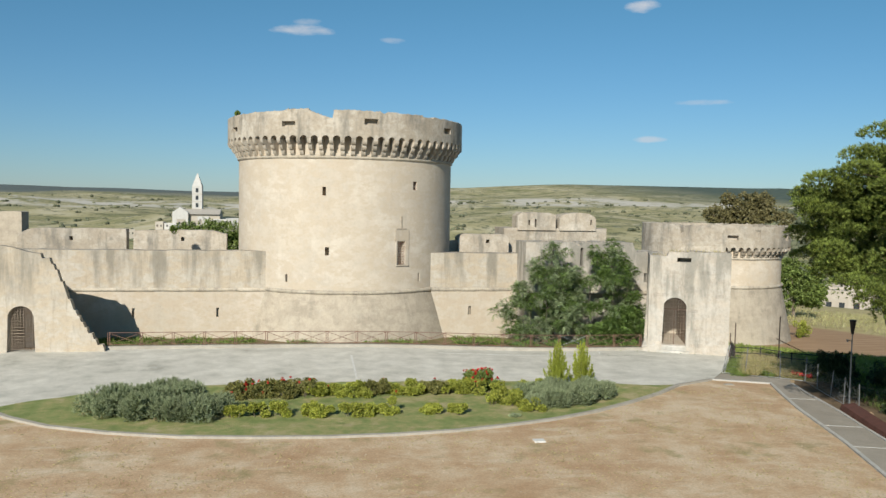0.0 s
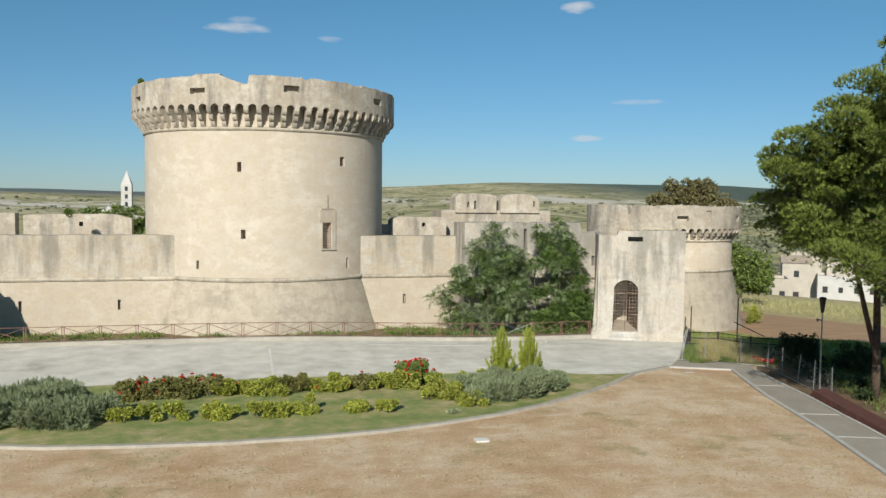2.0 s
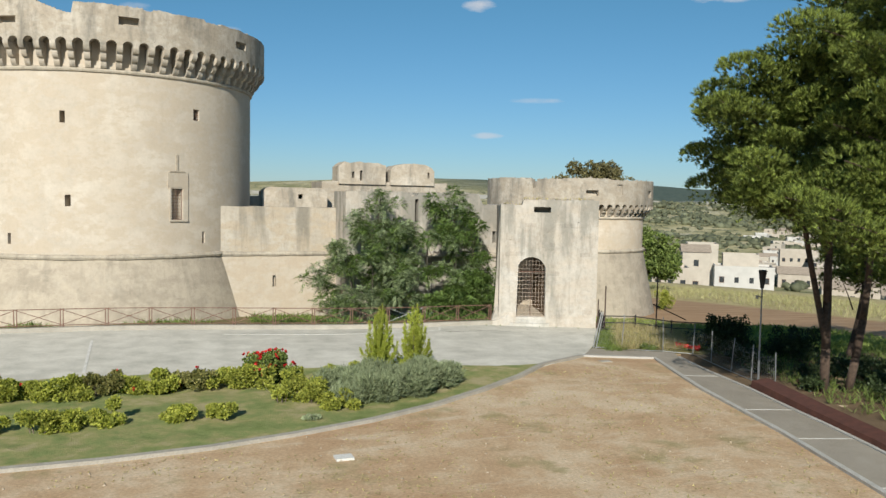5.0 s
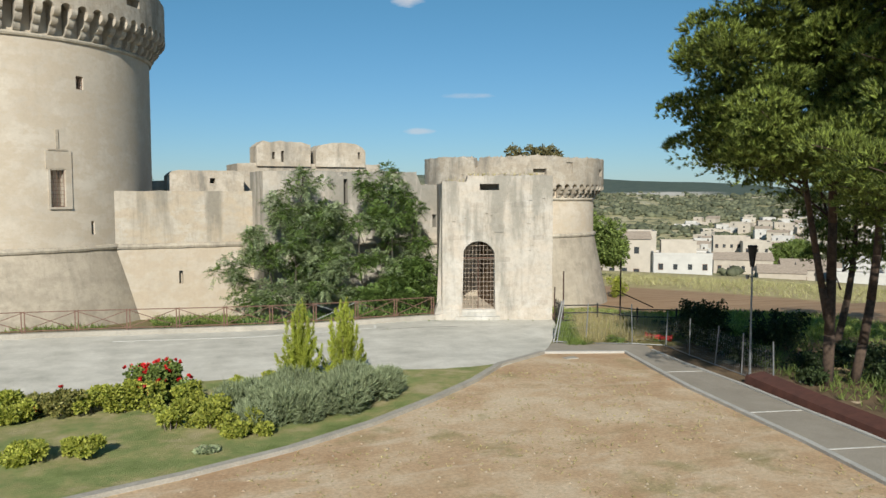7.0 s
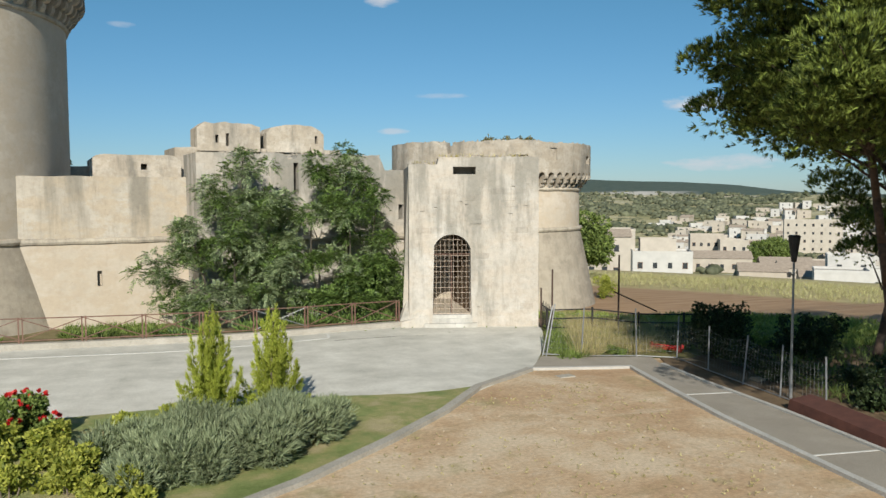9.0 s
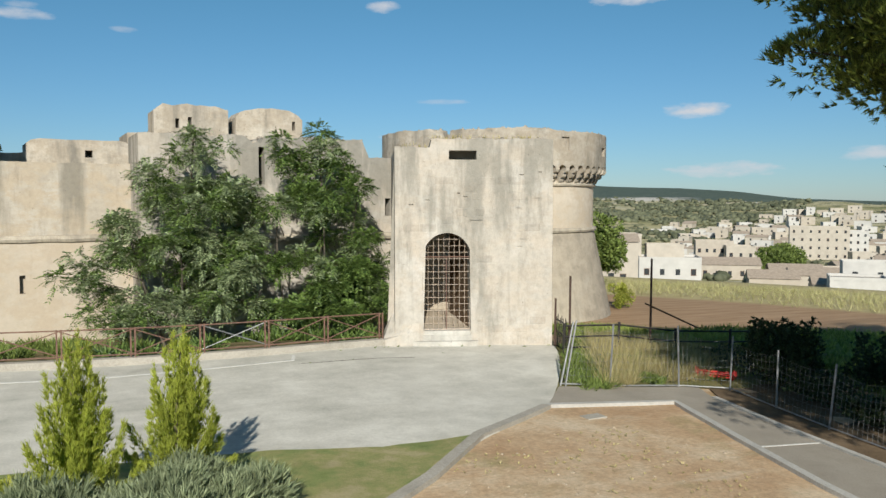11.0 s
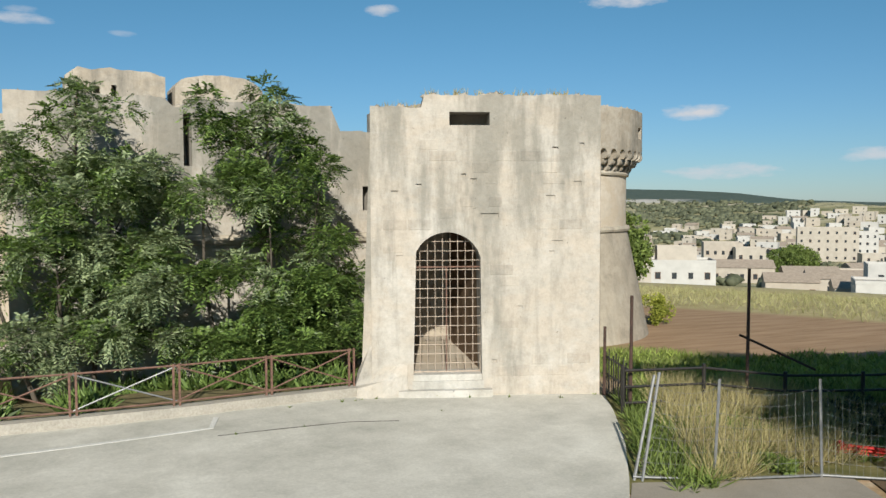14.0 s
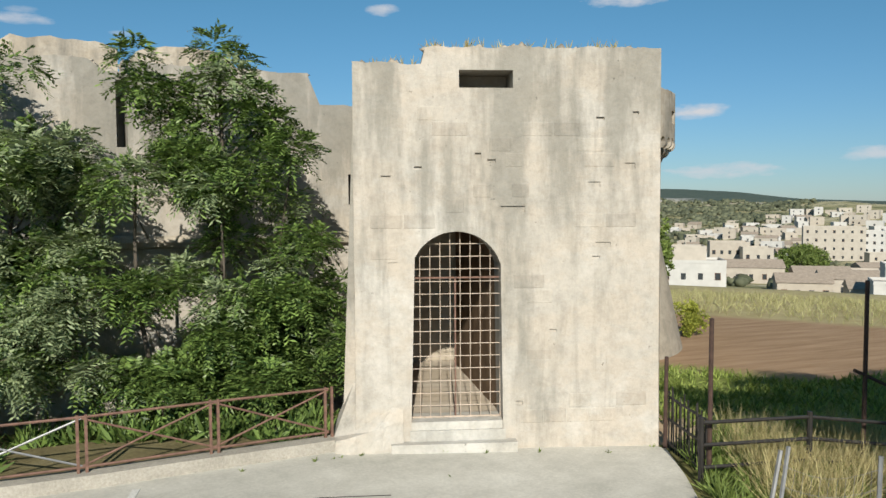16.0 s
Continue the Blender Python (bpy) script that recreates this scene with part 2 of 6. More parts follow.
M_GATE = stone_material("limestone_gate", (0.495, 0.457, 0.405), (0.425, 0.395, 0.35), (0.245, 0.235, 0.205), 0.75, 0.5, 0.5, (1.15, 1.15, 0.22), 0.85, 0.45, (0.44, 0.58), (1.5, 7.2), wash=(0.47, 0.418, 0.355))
M_BLOCK = stone_material("limestone_blocks", (0.495, 0.452, 0.395), (0.425, 0.39, 0.34), (0.245, 0.235, 0.205), 0.75, 0.5, 0.5, (1.15, 1.15, 0.22), 0.85, 0.45, (0.44, 0.58), (1.5, 7.2), spread=(0.84, 1.04), wash=(0.465, 0.41, 0.345))
M_STEP = stone_material("worn_grey_steps", (0.50, 0.475, 0.43), (0.43, 0.41, 0.37), (0.29, 0.28, 0.25), 0.3, 0.6, 0.5)
M_CORNICE = stone_material("limestone_moulding", (0.50, 0.44, 0.355), (0.41, 0.365, 0.295), (0.23, 0.21, 0.18), 0.5, 0.6, 0.4)
M_BROWN = stone_material("brown_rough_stone", (0.25, 0.17, 0.11), (0.19, 0.13, 0.085), (0.10, 0.075, 0.055), 0.4, 0.6, 0.6)
M_DARK = plain_material("dark_inside", (0.05, 0.042, 0.035), 0.95, 0, 0.4, 2.0)
M_IRON = plain_material("rusted_iron", (0.17, 0.095, 0.07), 0.75, 0.15, 0.5, 9.0)
M_GRILLE = plain_material("weathered_iron_bars", (0.46, 0.38, 0.31), 0.6, 0.2, 0.35, 9.0)
M_STEEL = plain_material("galvanised_steel", (0.27, 0.275, 0.28), 0.55, 0.6, 0.3, 6.0)
M_BLACK = plain_material("black_metal", (0.025, 0.022, 0.02), 0.6, 0.2, 0.4, 6.0)
M_ASPH = soil_material("pale_asphalt", [(0.33, (0.34, 0.33, 0.29)), (0.43, (0.47, 0.455, 0.405)), (0.52, (0.55, 0.53, 0.475)), (0.62, (0.64, 0.62, 0.56))], 0.6, 16.0, 0.2, 0.4)
M_PATH = soil_material("grey_path_asphalt", [(0.3, (0.27, 0.24, 0.20)), (0.55, (0.35, 0.315, 0.265)), (0.75, (0.41, 0.375, 0.32))], 0.6, 40.0, 0.15)
M_KERB = soil_material("kerb_stone", [(0.3, (0.30, 0.28, 0.24)), (0.6, (0.42, 0.39, 0.34)), (0.8, (0.5, 0.47, 0.42))], 1.5, 20.0, 0.25)
M_PEBBLE = soil_material("soil_stones", [(0.3, (0.36, 0.29, 0.21)), (0.6, (0.45, 0.37, 0.28)), (0.8, (0.52, 0.45, 0.36))], 1.5, 20.0, 0.25)
M_EDGE = soil_material("pale_kerb_concrete", [(0.3, (0.36, 0.345, 0.315)), (0.55, (0.47, 0.455, 0.425)), (0.8, (0.56, 0.545, 0.51))], 1.1, 18.0, 0.3)
M_WHITE = soil_material("worn_white_paint", [(0.3, (0.45, 0.44, 0.41)), (0.5, (0.62, 0.61, 0.58)), (0.8, (0.7, 0.69, 0.66))], 2.5, 25.0, 0.1)
M_LAWN = soil_material("lawn", [(0.36, (0.155, 0.20, 0.065)), (0.46, (0.225, 0.265, 0.10)), (0.53, (0.31, 0.30, 0.13)), (0.61, (0.42, 0.36, 0.21))], 0.85, 30.0, 0.6)
M_VERGE = soil_material("weedy_verge", [(0.3, (0.09, 0.10, 0.035)), (0.52, (0.17, 0.16, 0.065)), (0.75, (0.30, 0.25, 0.13))], 1.4, 12.0, 0.6)
M_LITTER = soil_material("needle_litter", [(0.3, (0.10, 0.072, 0.045)), (0.55, (0.19, 0.135, 0.085)), (0.75, (0.30, 0.22, 0.145))], 0.9, 14.0, 0.6)
M_STRIP = soil_material("garden_strip_soil", [(0.3, (0.12, 0.1, 0.05)), (0.55, (0.2, 0.17, 0.09)), (0.75, (0.3, 0.26, 0.17))], 1.2, 14.0, 0.5)
M_RUST = plain_material("rust_red_sheet", (0.085, 0.03, 0.02), 0.9, 0.0, 0.35, 2.5)
M_RED = plain_material("red_plastic", (0.55, 0.02, 0.015), 0.45, 0, 0.2, 4.0)
M_BARK = plain_material("pine_bark", (0.075, 0.05, 0.036), 0.95, 0, 0.6, 7.0, 0.8)
M_TWIG = plain_material("dark_twigs", (0.09, 0.075, 0.058), 0.9, 0, 0.4, 9.0, 0.5)
M_POST = plain_material("dark_rusty_iron", (0.06, 0.034, 0.026), 0.8, 0.1, 0.5, 9.0)
M_WOOD = plain_material("grey_bark", (0.16, 0.13, 0.1), 0.9, 0, 0.4, 9.0, 0.5)
L_TREE = leaf_material("acacia_leaves", (0.028, 0.06, 0.018), (0.165, 0.245, 0.064), 0.42, 0.2)
L_PALE = leaf_material("pale_acacia_leaves", (0.10, 0.145, 0.075), (0.305, 0.365, 0.2), 0.45, 0.24)
L_PINE = leaf_material("pine_needles", (0.015, 0.03, 0.006), (0.205, 0.262, 0.052), 0.6, 0.04)
L_LAWN = leaf_material("lawn_blades", (0.13, 0.17, 0.055), (0.27, 0.31, 0.115), 0.7, 0.3)
L_THUJA = leaf_material("thuja_sprays", (0.22, 0.27, 0.04), (0.46, 0.50, 0.09), 0.5, 0.35)
L_LAV = leaf_material("lavender_grey", (0.12, 0.155, 0.08), (0.29, 0.335, 0.2), 0.7, 0.2)
L_YEL = leaf_material("yellow_green_shrub", (0.15, 0.19, 0.03), (0.42, 0.43, 0.085), 0.6, 0.35)
L_ROSE = leaf_material("rose_leaves", (0.085, 0.105, 0.03), (0.27, 0.25, 0.085), 0.5, 0.3)
L_WEED = leaf_material("weeds", (0.08, 0.12, 0.028), (0.20, 0.26, 0.07), 0.6, 0.3)
# near-black leaves: the pines' shade is put into their colour
L_SHADED = leaf_material("shade_dark_shrub", (0.018, 0.03, 0.012), (0.05, 0.075, 0.028), 0.5, 0.15)
L_HAY = leaf_material("dry_grass", (0.30, 0.25, 0.12), (0.50, 0.43, 0.23), 0.8, 0.3)
L_OLIVE = leaf_material("brownish_crown", (0.09, 0.08, 0.035), (0.19, 0.17, 0.075), 0.6, 0.2)
L_FIELD = leaf_material("field_weeds", (0.12, 0.17, 0.035), (0.30, 0.36, 0.10), 0.6, 0.3)
L_STRAW = leaf_material("field_straw", (0.30, 0.28, 0.13), (0.46, 0.43, 0.23), 0.8, 0.3)
L_SCRUB = leaf_material("far_scrub", (0.07, 0.08, 0.048), (0.14, 0.15, 0.092), 0.7, 0.1)
L_PETAL = leaf_material("red_petals", (0.35, 0.01, 0.015), (0.62, 0.03, 0.03), 0.5, 0.2)


# ---- ground ----
RIDGE = ((-180, 0.3), (-60, 0.6), (-19, 0.6), (-4, 0.4), (10, 1.0), (18, 1.4), (28, 1.34), (33, 1.3), (38, 0.95), (43, 0.75), (47, 0.6), (51, 0.1), (56, -0.1), (75, 0.2), (180, 0.3))


def ground_z(x, y):
    """Height of the ground: a level court on a hill, a fall to the east, a valley, and hills far off."""
    z = 0.32 * sstep(20, 2, x) * sstep(50, 62, y)
    z -= 0.045 * max(0.0, min(x, 33) - 23) * (1 - 0.7 * sstep(53.8, 58.5, y) * sstep(36, 33, x))
    z -= 0.6 * sstep(33, 40, x) * sstep(58, 68, y)
    z -= 0.02 * max(0.0, min(x, 120) - 33)
    dx, dy = x - 15, y - 50
    r = math.hypot(dx, dy)
    if y > 66.5:
        z -= 0.45 * sstep(66.5, 68, y)
    z -= 3.0 * sstep(50, 115, r) + 10 * sstep(110, 160, r) + 13 * sstep(190, 520, r)
    if r > 60:
        az = math.degrees(math.atan2(dx, dy))
        e = np.interp(az, [a for a, _ in RIDGE], [b for _, b in RIDGE])
        top = 9 + 2700 * math.tan(radians(float(e)))
        rise = 0.22 * sstep(500, 1200, r) + 0.33 * sstep(1000, 1900, r) + 0.45 * sstep(1800, 2700, r)
        z += rise * (top + 30)
        w = sstep(150, 900, r) * (1 - 0.8 * sstep(1900, 2700, r))
        z += w * 16 * noise.noise(Vector((x / 330, y / 330, 0.3))) + w * 7 * noise.noise(Vector((x / 110, y / 110, 1.7)))
        z += 20 * sstep(44, 56, az) * sstep(300, 900, r) * (az < 100) * (1 - sstep(1200, 2200, r))
        z += 17 * math.exp(-((az + 7) / 8) ** 2) * sstep(380, 560, r) * (1 - sstep(800, 1000, r))
        if r > 2700:
            z -= (r - 2700) * 0.03
    return z


def land_material():
    """Bare court soil near by; beyond, dry grass, ploughed earth, pale rock, scrub and woods, and haze painted on the
    west ridge.
    """
    mat, n, l, b = nodes_of("land")
    p = coords(n, l)
    a, big, fine = noise_of(n, l, p, 0.45, 8, 0.7), noise_of(n, l, p, 0.07, 4, 0.6), noise_of(n, l, p, 9.0, 5, 0.78)
    soil = ramp_of(n, l, mix_of(n, l, 0.35, a, big), [(0.38, (0.43, 0.28, 0.165)), (0.5, (0.52, 0.375, 0.24)), (0.6, (0.61, 0.49, 0.35))])
    green = noise_of(n, l, p, 0.33, 7, 0.66)
    soil = mix_of(n, l, ramp_of(n, l, green, [(0.57, 0.0), (0.67, 0.75)]), soil, (0.30, 0.265, 0.13))
    drift = noise_of(n, l, coords(n, l, (0.22, 0.75, 1)), 1.0, 6, 0.68)
    soil = mix_of(n, l, ramp_of(n, l, drift, [(0.56, 0.0), (0.66, 0.6)]), soil, (0.62, 0.52, 0.39))
    worn = noise_of(n, l, coords(n, l, (0.35, 0.8, 1)), 0.8, 7, 0.72)
    soil = mix_of(n, l, ramp_of(n, l, worn, [(0.31, 0.55), (0.42, 0.0)]), soil, (0.27, 0.215, 0.11))
    soil = mix_of(n, l, 0.75, soil, ramp_of(n, l, fine, [(0.25, 0.5), (0.75, 1.35)]), "MULTIPLY")
    far = ramp_of(n, l, noise_of(n, l, p, 0.012, 8, 0.62), [(0.34, (0.17, 0.18, 0.09)), (0.45, (0.29, 0.27, 0.145)), (0.55, (0.38, 0.345, 0.21)), (0.66, (0.45, 0.41, 0.29))])
    rock = noise_of(n, l, p, 0.03, 7, 0.72)
    far = mix_of(n, l, ramp_of(n, l, rock, [(0.6, 0.0), (0.66, 0.75)]), far, (0.44, 0.41, 0.35))
    scrub = noise_of(n, l, p, 0.05, 6, 0.8)
    far = mix_of(n, l, ramp_of(n, l, scrub, [(0.52, 0.0), (0.57, 0.8)]), far, (0.09, 0.105, 0.06))
    sep = n.new("ShaderNodeSeparateXYZ")
    l.new(p, sep.inputs[0])

    def line(cx, cy, cc):
        """A soft land border: a straight line in plan."""
        m1, m2, m3 = n.new("ShaderNodeMath"), n.new("ShaderNodeMath"), n.new("ShaderNodeMath")
        m1.operation, m2.operation, m3.operation = "MULTIPLY_ADD", "MULTIPLY_ADD", "ADD"
        l.new(sep.outputs[0], m1.inputs[0])
        m1.inputs[1].default_value, m1.inputs[2].default_value = cx, cc
        l.new(sep.outputs[1], m2.inputs[0])
        m2.inputs[1].default_value = cy
        l.new(m1.outputs[0], m2.inputs[2])
        l.new(m2.outputs[0], m3.inputs[0])
        l.new(green, m3.inputs[1])
        return m3.outputs[0]

    dist = n.new("ShaderNodeVectorMath")
    dist.operation = "DISTANCE"
    l.new(p, dist.inputs[0])
    dist.inputs[1].default_value = (15, 50, 0)

    def ring(r0, r1):
        m = n.new("ShaderNodeMapRange")
        m.inputs[1].default_value, m.inputs[2].default_value = r0, r1
        l.new(dist.outputs["Value"], m.inputs[0])
        return m.outputs[0]

    hay = ramp_of(n, l, noise_of(n, l, p, 0.5, 6, 0.7), [(0.3, (0.33, 0.27, 0.13)), (0.7, (0.47, 0.41, 0.23))])
    plough = ramp_of(n, l, noise_of(n, l, coords(n, l, (0.2, 1.6, 1)), 1.0, 6, 0.7), [(0.3, (0.25, 0.16, 0.095)), (0.7, (0.40, 0.275, 0.175))])
    grass = ramp_of(n, l, noise_of(n, l, p, 1.2, 6, 0.7), [(0.3, (0.13, 0.17, 0.04)), (0.7, (0.26, 0.29, 0.09))])
    east = mix_of(n, l, ring(24, 27), soil, grass)
    east = mix_of(n, l, ring(35.5, 38), east, plough)
    east = mix_of(n, l, ring(54.5, 56.5), east, hay)
    e = n.new("ShaderNodeMapRange")
    e.inputs[1].default_value, e.inputs[2].default_value = 31.5, 33
    l.new(sep.outputs[0], e.inputs[0])
    near = mix_of(n, l, e.outputs[0], soil, east)
    cliff = noise_of(n, l, coords(n, l, (1, 1, 3)), 0.011, 7, 0.7)
    edge = mix_of(n, l, ring(1660, 1740), ring(1400, 1500), (0, 0, 0))
    far = mix_of(n, l, mix_of(n, l, 1.0, edge, ramp_of(n, l, cliff, [(0.46, 0.0), (0.52, 0.9)]), "MULTIPLY"), far, (0.52, 0.49, 0.44))
    q = n.new("ShaderNodeMath")
    q.operation = "DIVIDE"
    l.new(sep.outputs[0], q.inputs[0])
    l.new(sep.outputs[1], q.inputs[1])
    crag = mix_of(n, l, 1.0, ramp_of(n, l, q.outputs[0], [(0.74, 0.0), (0.80, 1.0), (0.90, 1.0), (0.98, 0.0)]), mix_of(n, l, ring(1840, 1900), ring(1480, 1540), (0, 0, 0)), "MULTIPLY")
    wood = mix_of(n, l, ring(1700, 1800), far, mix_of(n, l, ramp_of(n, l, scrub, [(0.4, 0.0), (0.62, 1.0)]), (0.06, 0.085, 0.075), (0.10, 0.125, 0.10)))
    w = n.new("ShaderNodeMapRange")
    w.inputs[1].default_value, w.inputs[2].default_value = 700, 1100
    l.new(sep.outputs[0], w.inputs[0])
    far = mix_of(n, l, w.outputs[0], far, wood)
    far = mix_of(n, l, mix_of(n, l, 1.0, crag, ramp_of(n, l, rock, [(0.40, 0.0), (0.5, 0.95)]), "MULTIPLY"), far, (0.50, 0.475, 0.44))
    v = n.new("ShaderNodeMapRange")
    v.inputs[1].default_value, v.inputs[2].default_value = 60, -140
    l.new(sep.outputs[0], v.inputs[0])
    # blue-grey over the far west ridge stands for aerial haze
    hazed_ridge = mix_of(n, l, 1.0, v.outputs[0], ring(1900, 2150), "MULTIPLY")
    far = mix_of(n, l, hazed_ridge, far, mix_of(n, l, scrub, (0.07, 0.095, 0.095), (0.15, 0.165, 0.155)))
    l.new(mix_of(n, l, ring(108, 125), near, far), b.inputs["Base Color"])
    b.inputs["Roughness"].default_value = 0.95
    b.inputs["Specular IOR Level"].default_value = 0.1
    bump_of(n, l, b, fine, 0.5, 0.05)
    return mat


def build_ground():
    rings = [0.0] + list(np.geomspace(1.5, 60, 42)) + list(np.geomspace(63, 4300, 96))
    n = 288
    verts, faces = [(15, 50, ground_z(15, 50))], []
    for r in rings[1:]:
        for k in range(n):
            a = 2 * math.pi * k / n
            x, y = 15 + r * math.sin(a), 50 + r * math.cos(a)
            verts.append((x, y, ground_z(x, y)))
    tri = [(0, 1 + (k + 1) % n, 1 + k) for k in range(n)]
    for i in range(len(rings) - 2):
        o = 1 + i * n
        for k in range(n):
            faces.append((o + k, o + (k + 1) % n, o + n + (k + 1) % n, o + n + k))
    me = bpy.data.meshes.new("ground")
    me.from_pydata(verts, [], tri + faces)
    for p in me.polygons:
        p.use_smooth = True
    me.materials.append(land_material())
    tagged(new("ground", me), "bare brown soil with dry grass, falling to fields and far scrubby hills", "ground", kind="structure")


build_ground()


def sheet(name, outline, lift, material, label, category, step=1.2, thick=0.25, rough=0.0):
    """A flat layer over the ground: an outline in plan filled by a grid of small faces that follow the ground."""
    bm = bmesh.new()
    vs = [bm.verts.new((x, y, 0)) for x, y in outline]
    f = bm.faces.new(vs)
    if f.normal.z < 0:
        f.normal_flip()
    x0, x1 = min(x for x, _ in outline), max(x for x, _ in outline)
    y0, y1 = min(y for _, y in outline), max(y for _, y in outline)
    for k in range(1, int((x1 - x0) / step)):
        bmesh.ops.bisect_plane(bm, geom=bm.verts[:] + bm.edges[:] + bm.faces[:], plane_co=(x0 + k * step, 0, 0), plane_no=(1, 0, 0))
    for k in range(1, int((y1 - y0) / step)):
        bmesh.ops.bisect_plane(bm, geom=bm.verts[:] + bm.edges[:] + bm.faces[:], plane_co=(0, y0 + k * step, 0), plane_no=(0, 1, 0))
    bmesh.ops.triangulate(bm, faces=[f for f in bm.faces if len(f.verts) > 4])
    for v in bm.verts:
        v.co.z = ground_z(v.co.x, v.co.y) + lift + rough * noise.noise(v.co * 1.3)
    edge = [e for e in bm.edges if e.is_boundary]
    low = bmesh.ops.extrude_edge_only(bm, edges=edge)["geom"]
    for v in low:
        if isinstance(v, bmesh.types.BMVert):
            v.co.z -= thick
    bmesh.ops.recalc_face_normals(bm, faces=bm.faces[:])
    ob = part(name, bm, material)
    return tagged(ob, label, category, kind="structure")


BED_FRONT = [(-17.6, 49.4), (-16.2, 47.3), (-13.8, 45.4), (-10.6, 43.9), (-7, 42.8), (-3.4, 42.3), (0, 42.0), (3.5, 42.05), (6.6, 42.4), (9.5, 43.1), (12.3, 44.0), (15.2, 45.4), (18.0, 47.2), (20.6, 49.1), (22.9, 51.2)]
BED_BACK = [(20.5, 51.3), (18.4, 52.1), (15.8, 52.7), (10, 53.3), (2, 53.6), (-5.7, 53.6), (-10, 53.1), (-13.6, 52.0), (-16.2, 50.7)]
sheet("pavement", [(-60, 50.5), (-22, 50.8), (-17.9, 49.3), *[(x, y + 0.3) for x, y in BED_FRONT[1:-1]], (23.2, 51.2), (26.2, 53.1), (28.2, 55.5), (29.6, 57.3), (31.0, 59.4), (31.9, 60.9), (31.6, 62.5), (26, 66), (14, 66.5), (-2.6, 66.9), (-15, 66.0), (-22, 65.5), (-60, 66)], 0.03, M_ASPH, "pale worn asphalt of the court before the castle", "pavement", 1.5, 0.6)
sheet("lawn", BED_FRONT + BED_BACK, 0.09, M_LAWN, "mown green lawn of the planted bed", "lawn", 0.7, 0.15, 0.03)
PATH_L = [(30.25, 52.5), (28.95, 49.0), (27.75, 45.6), (26.7, 41.8), (25.8, 38.6), (23.9, 33.0), (20.2, 22.0), (16.5, 10.0)]
PATH_R = [(18.6, 9.3), (22.5, 21.3), (26.5, 33.0), (27.75, 36.8), (28.55, 39.5), (29.1, 41.7), (30.1, 45.2), (31.05, 49.6), (31.9, 52.6), (32.7, 54.1), (30.0, 54.75), (28.1, 55.3), (27.2, 54.3), (26.3, 53.3)]
sheet("footpath", [*PATH_L, *PATH_R], 0.035, M_PATH, "grey asphalt footpath between pale kerbs", "footpath", 1.5)


sheet("verge", [(27.6, 54.6), (28.0, 55.6), (29.4, 57.4), (30.8, 59.5), (31.9, 61.2), (36, 61.8), (42, 58.4), (44, 53), (38, 52.2), (32.9, 53.9)], 0.012, M_VERGE, "weedy verge with dry grass between court and field", "verge", 1.2, 0.3, 0.0)
sheet("litter", [(32.9, 53.8), (32.1, 52.6), (31.2, 49.6), (30.25, 45.2), (29.25, 41.7), (27.9, 36.8), (26.6, 33.0), (24.6, 26.8), (30, 24), (46, 30), (50, 48), (44, 52.8)], 0.02, M_LITTER, "brown soil and needle litter under the pines", "soil", 1.5, 0.3, 0.06)


def ribbon(name, line, width, lift, height, material, label, category, kind="structure"):
    """A band of one width along a line in plan: kerbs and painted lines."""
    bm = bmesh.new()
    pts = []
    for (ax, ay), (bx, by) in zip(line, line[1:]):
        k = max(1, int(math.hypot(bx - ax, by - ay) / 0.9))
        pts += [Vector((ax + (bx - ax) * i / k, ay + (by - ay) * i / k, 0)) for i in range(k)]
    pts.append(Vector((*line[-1], 0)))
    rows = []
    for i, p in enumerate(pts):
        d = (pts[min(i + 1, len(pts) - 1)] - pts[max(i - 1, 0)]).normalized()
        s = Vector((-d.y, d.x, 0)) * width / 2
        z = ground_z(p.x, p.y) + lift
        rows.append([bm.verts.new((q.x, q.y, z + h)) for q, h in ((p - s, -0.12), (p - s, height), (p + s, height), (p + s, -0.12))])
    for a, b in zip(rows, rows[1:]):
        for k in range(3):
            bm.faces.new((a[k], b[k], b[k + 1], a[k + 1]))
    bm.faces.new(rows[0])
    bm.faces.new(rows[-1][::-1])
    bmesh.ops.recalc_face_normals(bm, faces=bm.faces[:])
    ob = part(name, bm, material)
    return tagged(ob, label, category, kind=kind)


ribbon("kerb_bed", [(-30, 52.5), (-22, 51.2), (-18.3, 49.6), *BED_FRONT[1:], (24.6, 52.2), (26.2, 53.2)], 0.27, 0.03, 0.09, M_KERB, "worn stone kerb curving round the planted bed", "kerb")
ribbon("kerb_path_west", [(26.3, 53.3), *PATH_L], 0.2, 0.05, 0.05, M_EDGE, "whitish kerb between footpath and bare soil", "kerb")
ribbon("kerb_path_east", PATH_R[:9], 0.15, 0.05, 0.05, M_EDGE, "whitish kerb along the footpath", "kerb")
for a, b in (((26.8, 41.9), (29.0, 41.6)), ((25.6, 38.0), (28.0, 37.6)), ((24.0, 33.2), (26.4, 32.8)), ((28.6, 48.2), (30.65, 47.9))):
    ribbon("path_joint", [a, b], 0.07, 0.037, 0.006, M_WHITE, "pale joint line across the footpath", "marking")
ribbon("parking_line", [(2.4, 61.6), (2.35, 54.6)], 0.13, 0.034, 0.006, M_WHITE, "worn white parking line on the asphalt", "marking")
ribbon("pavement_joint", [(21.7, 61.5), (23.2, 61.4), (24.7, 61.3), (25.8, 60.9)], 0.035, 0.03, 0.004, M_DARK, "dark open joint in the asphalt", "joint")
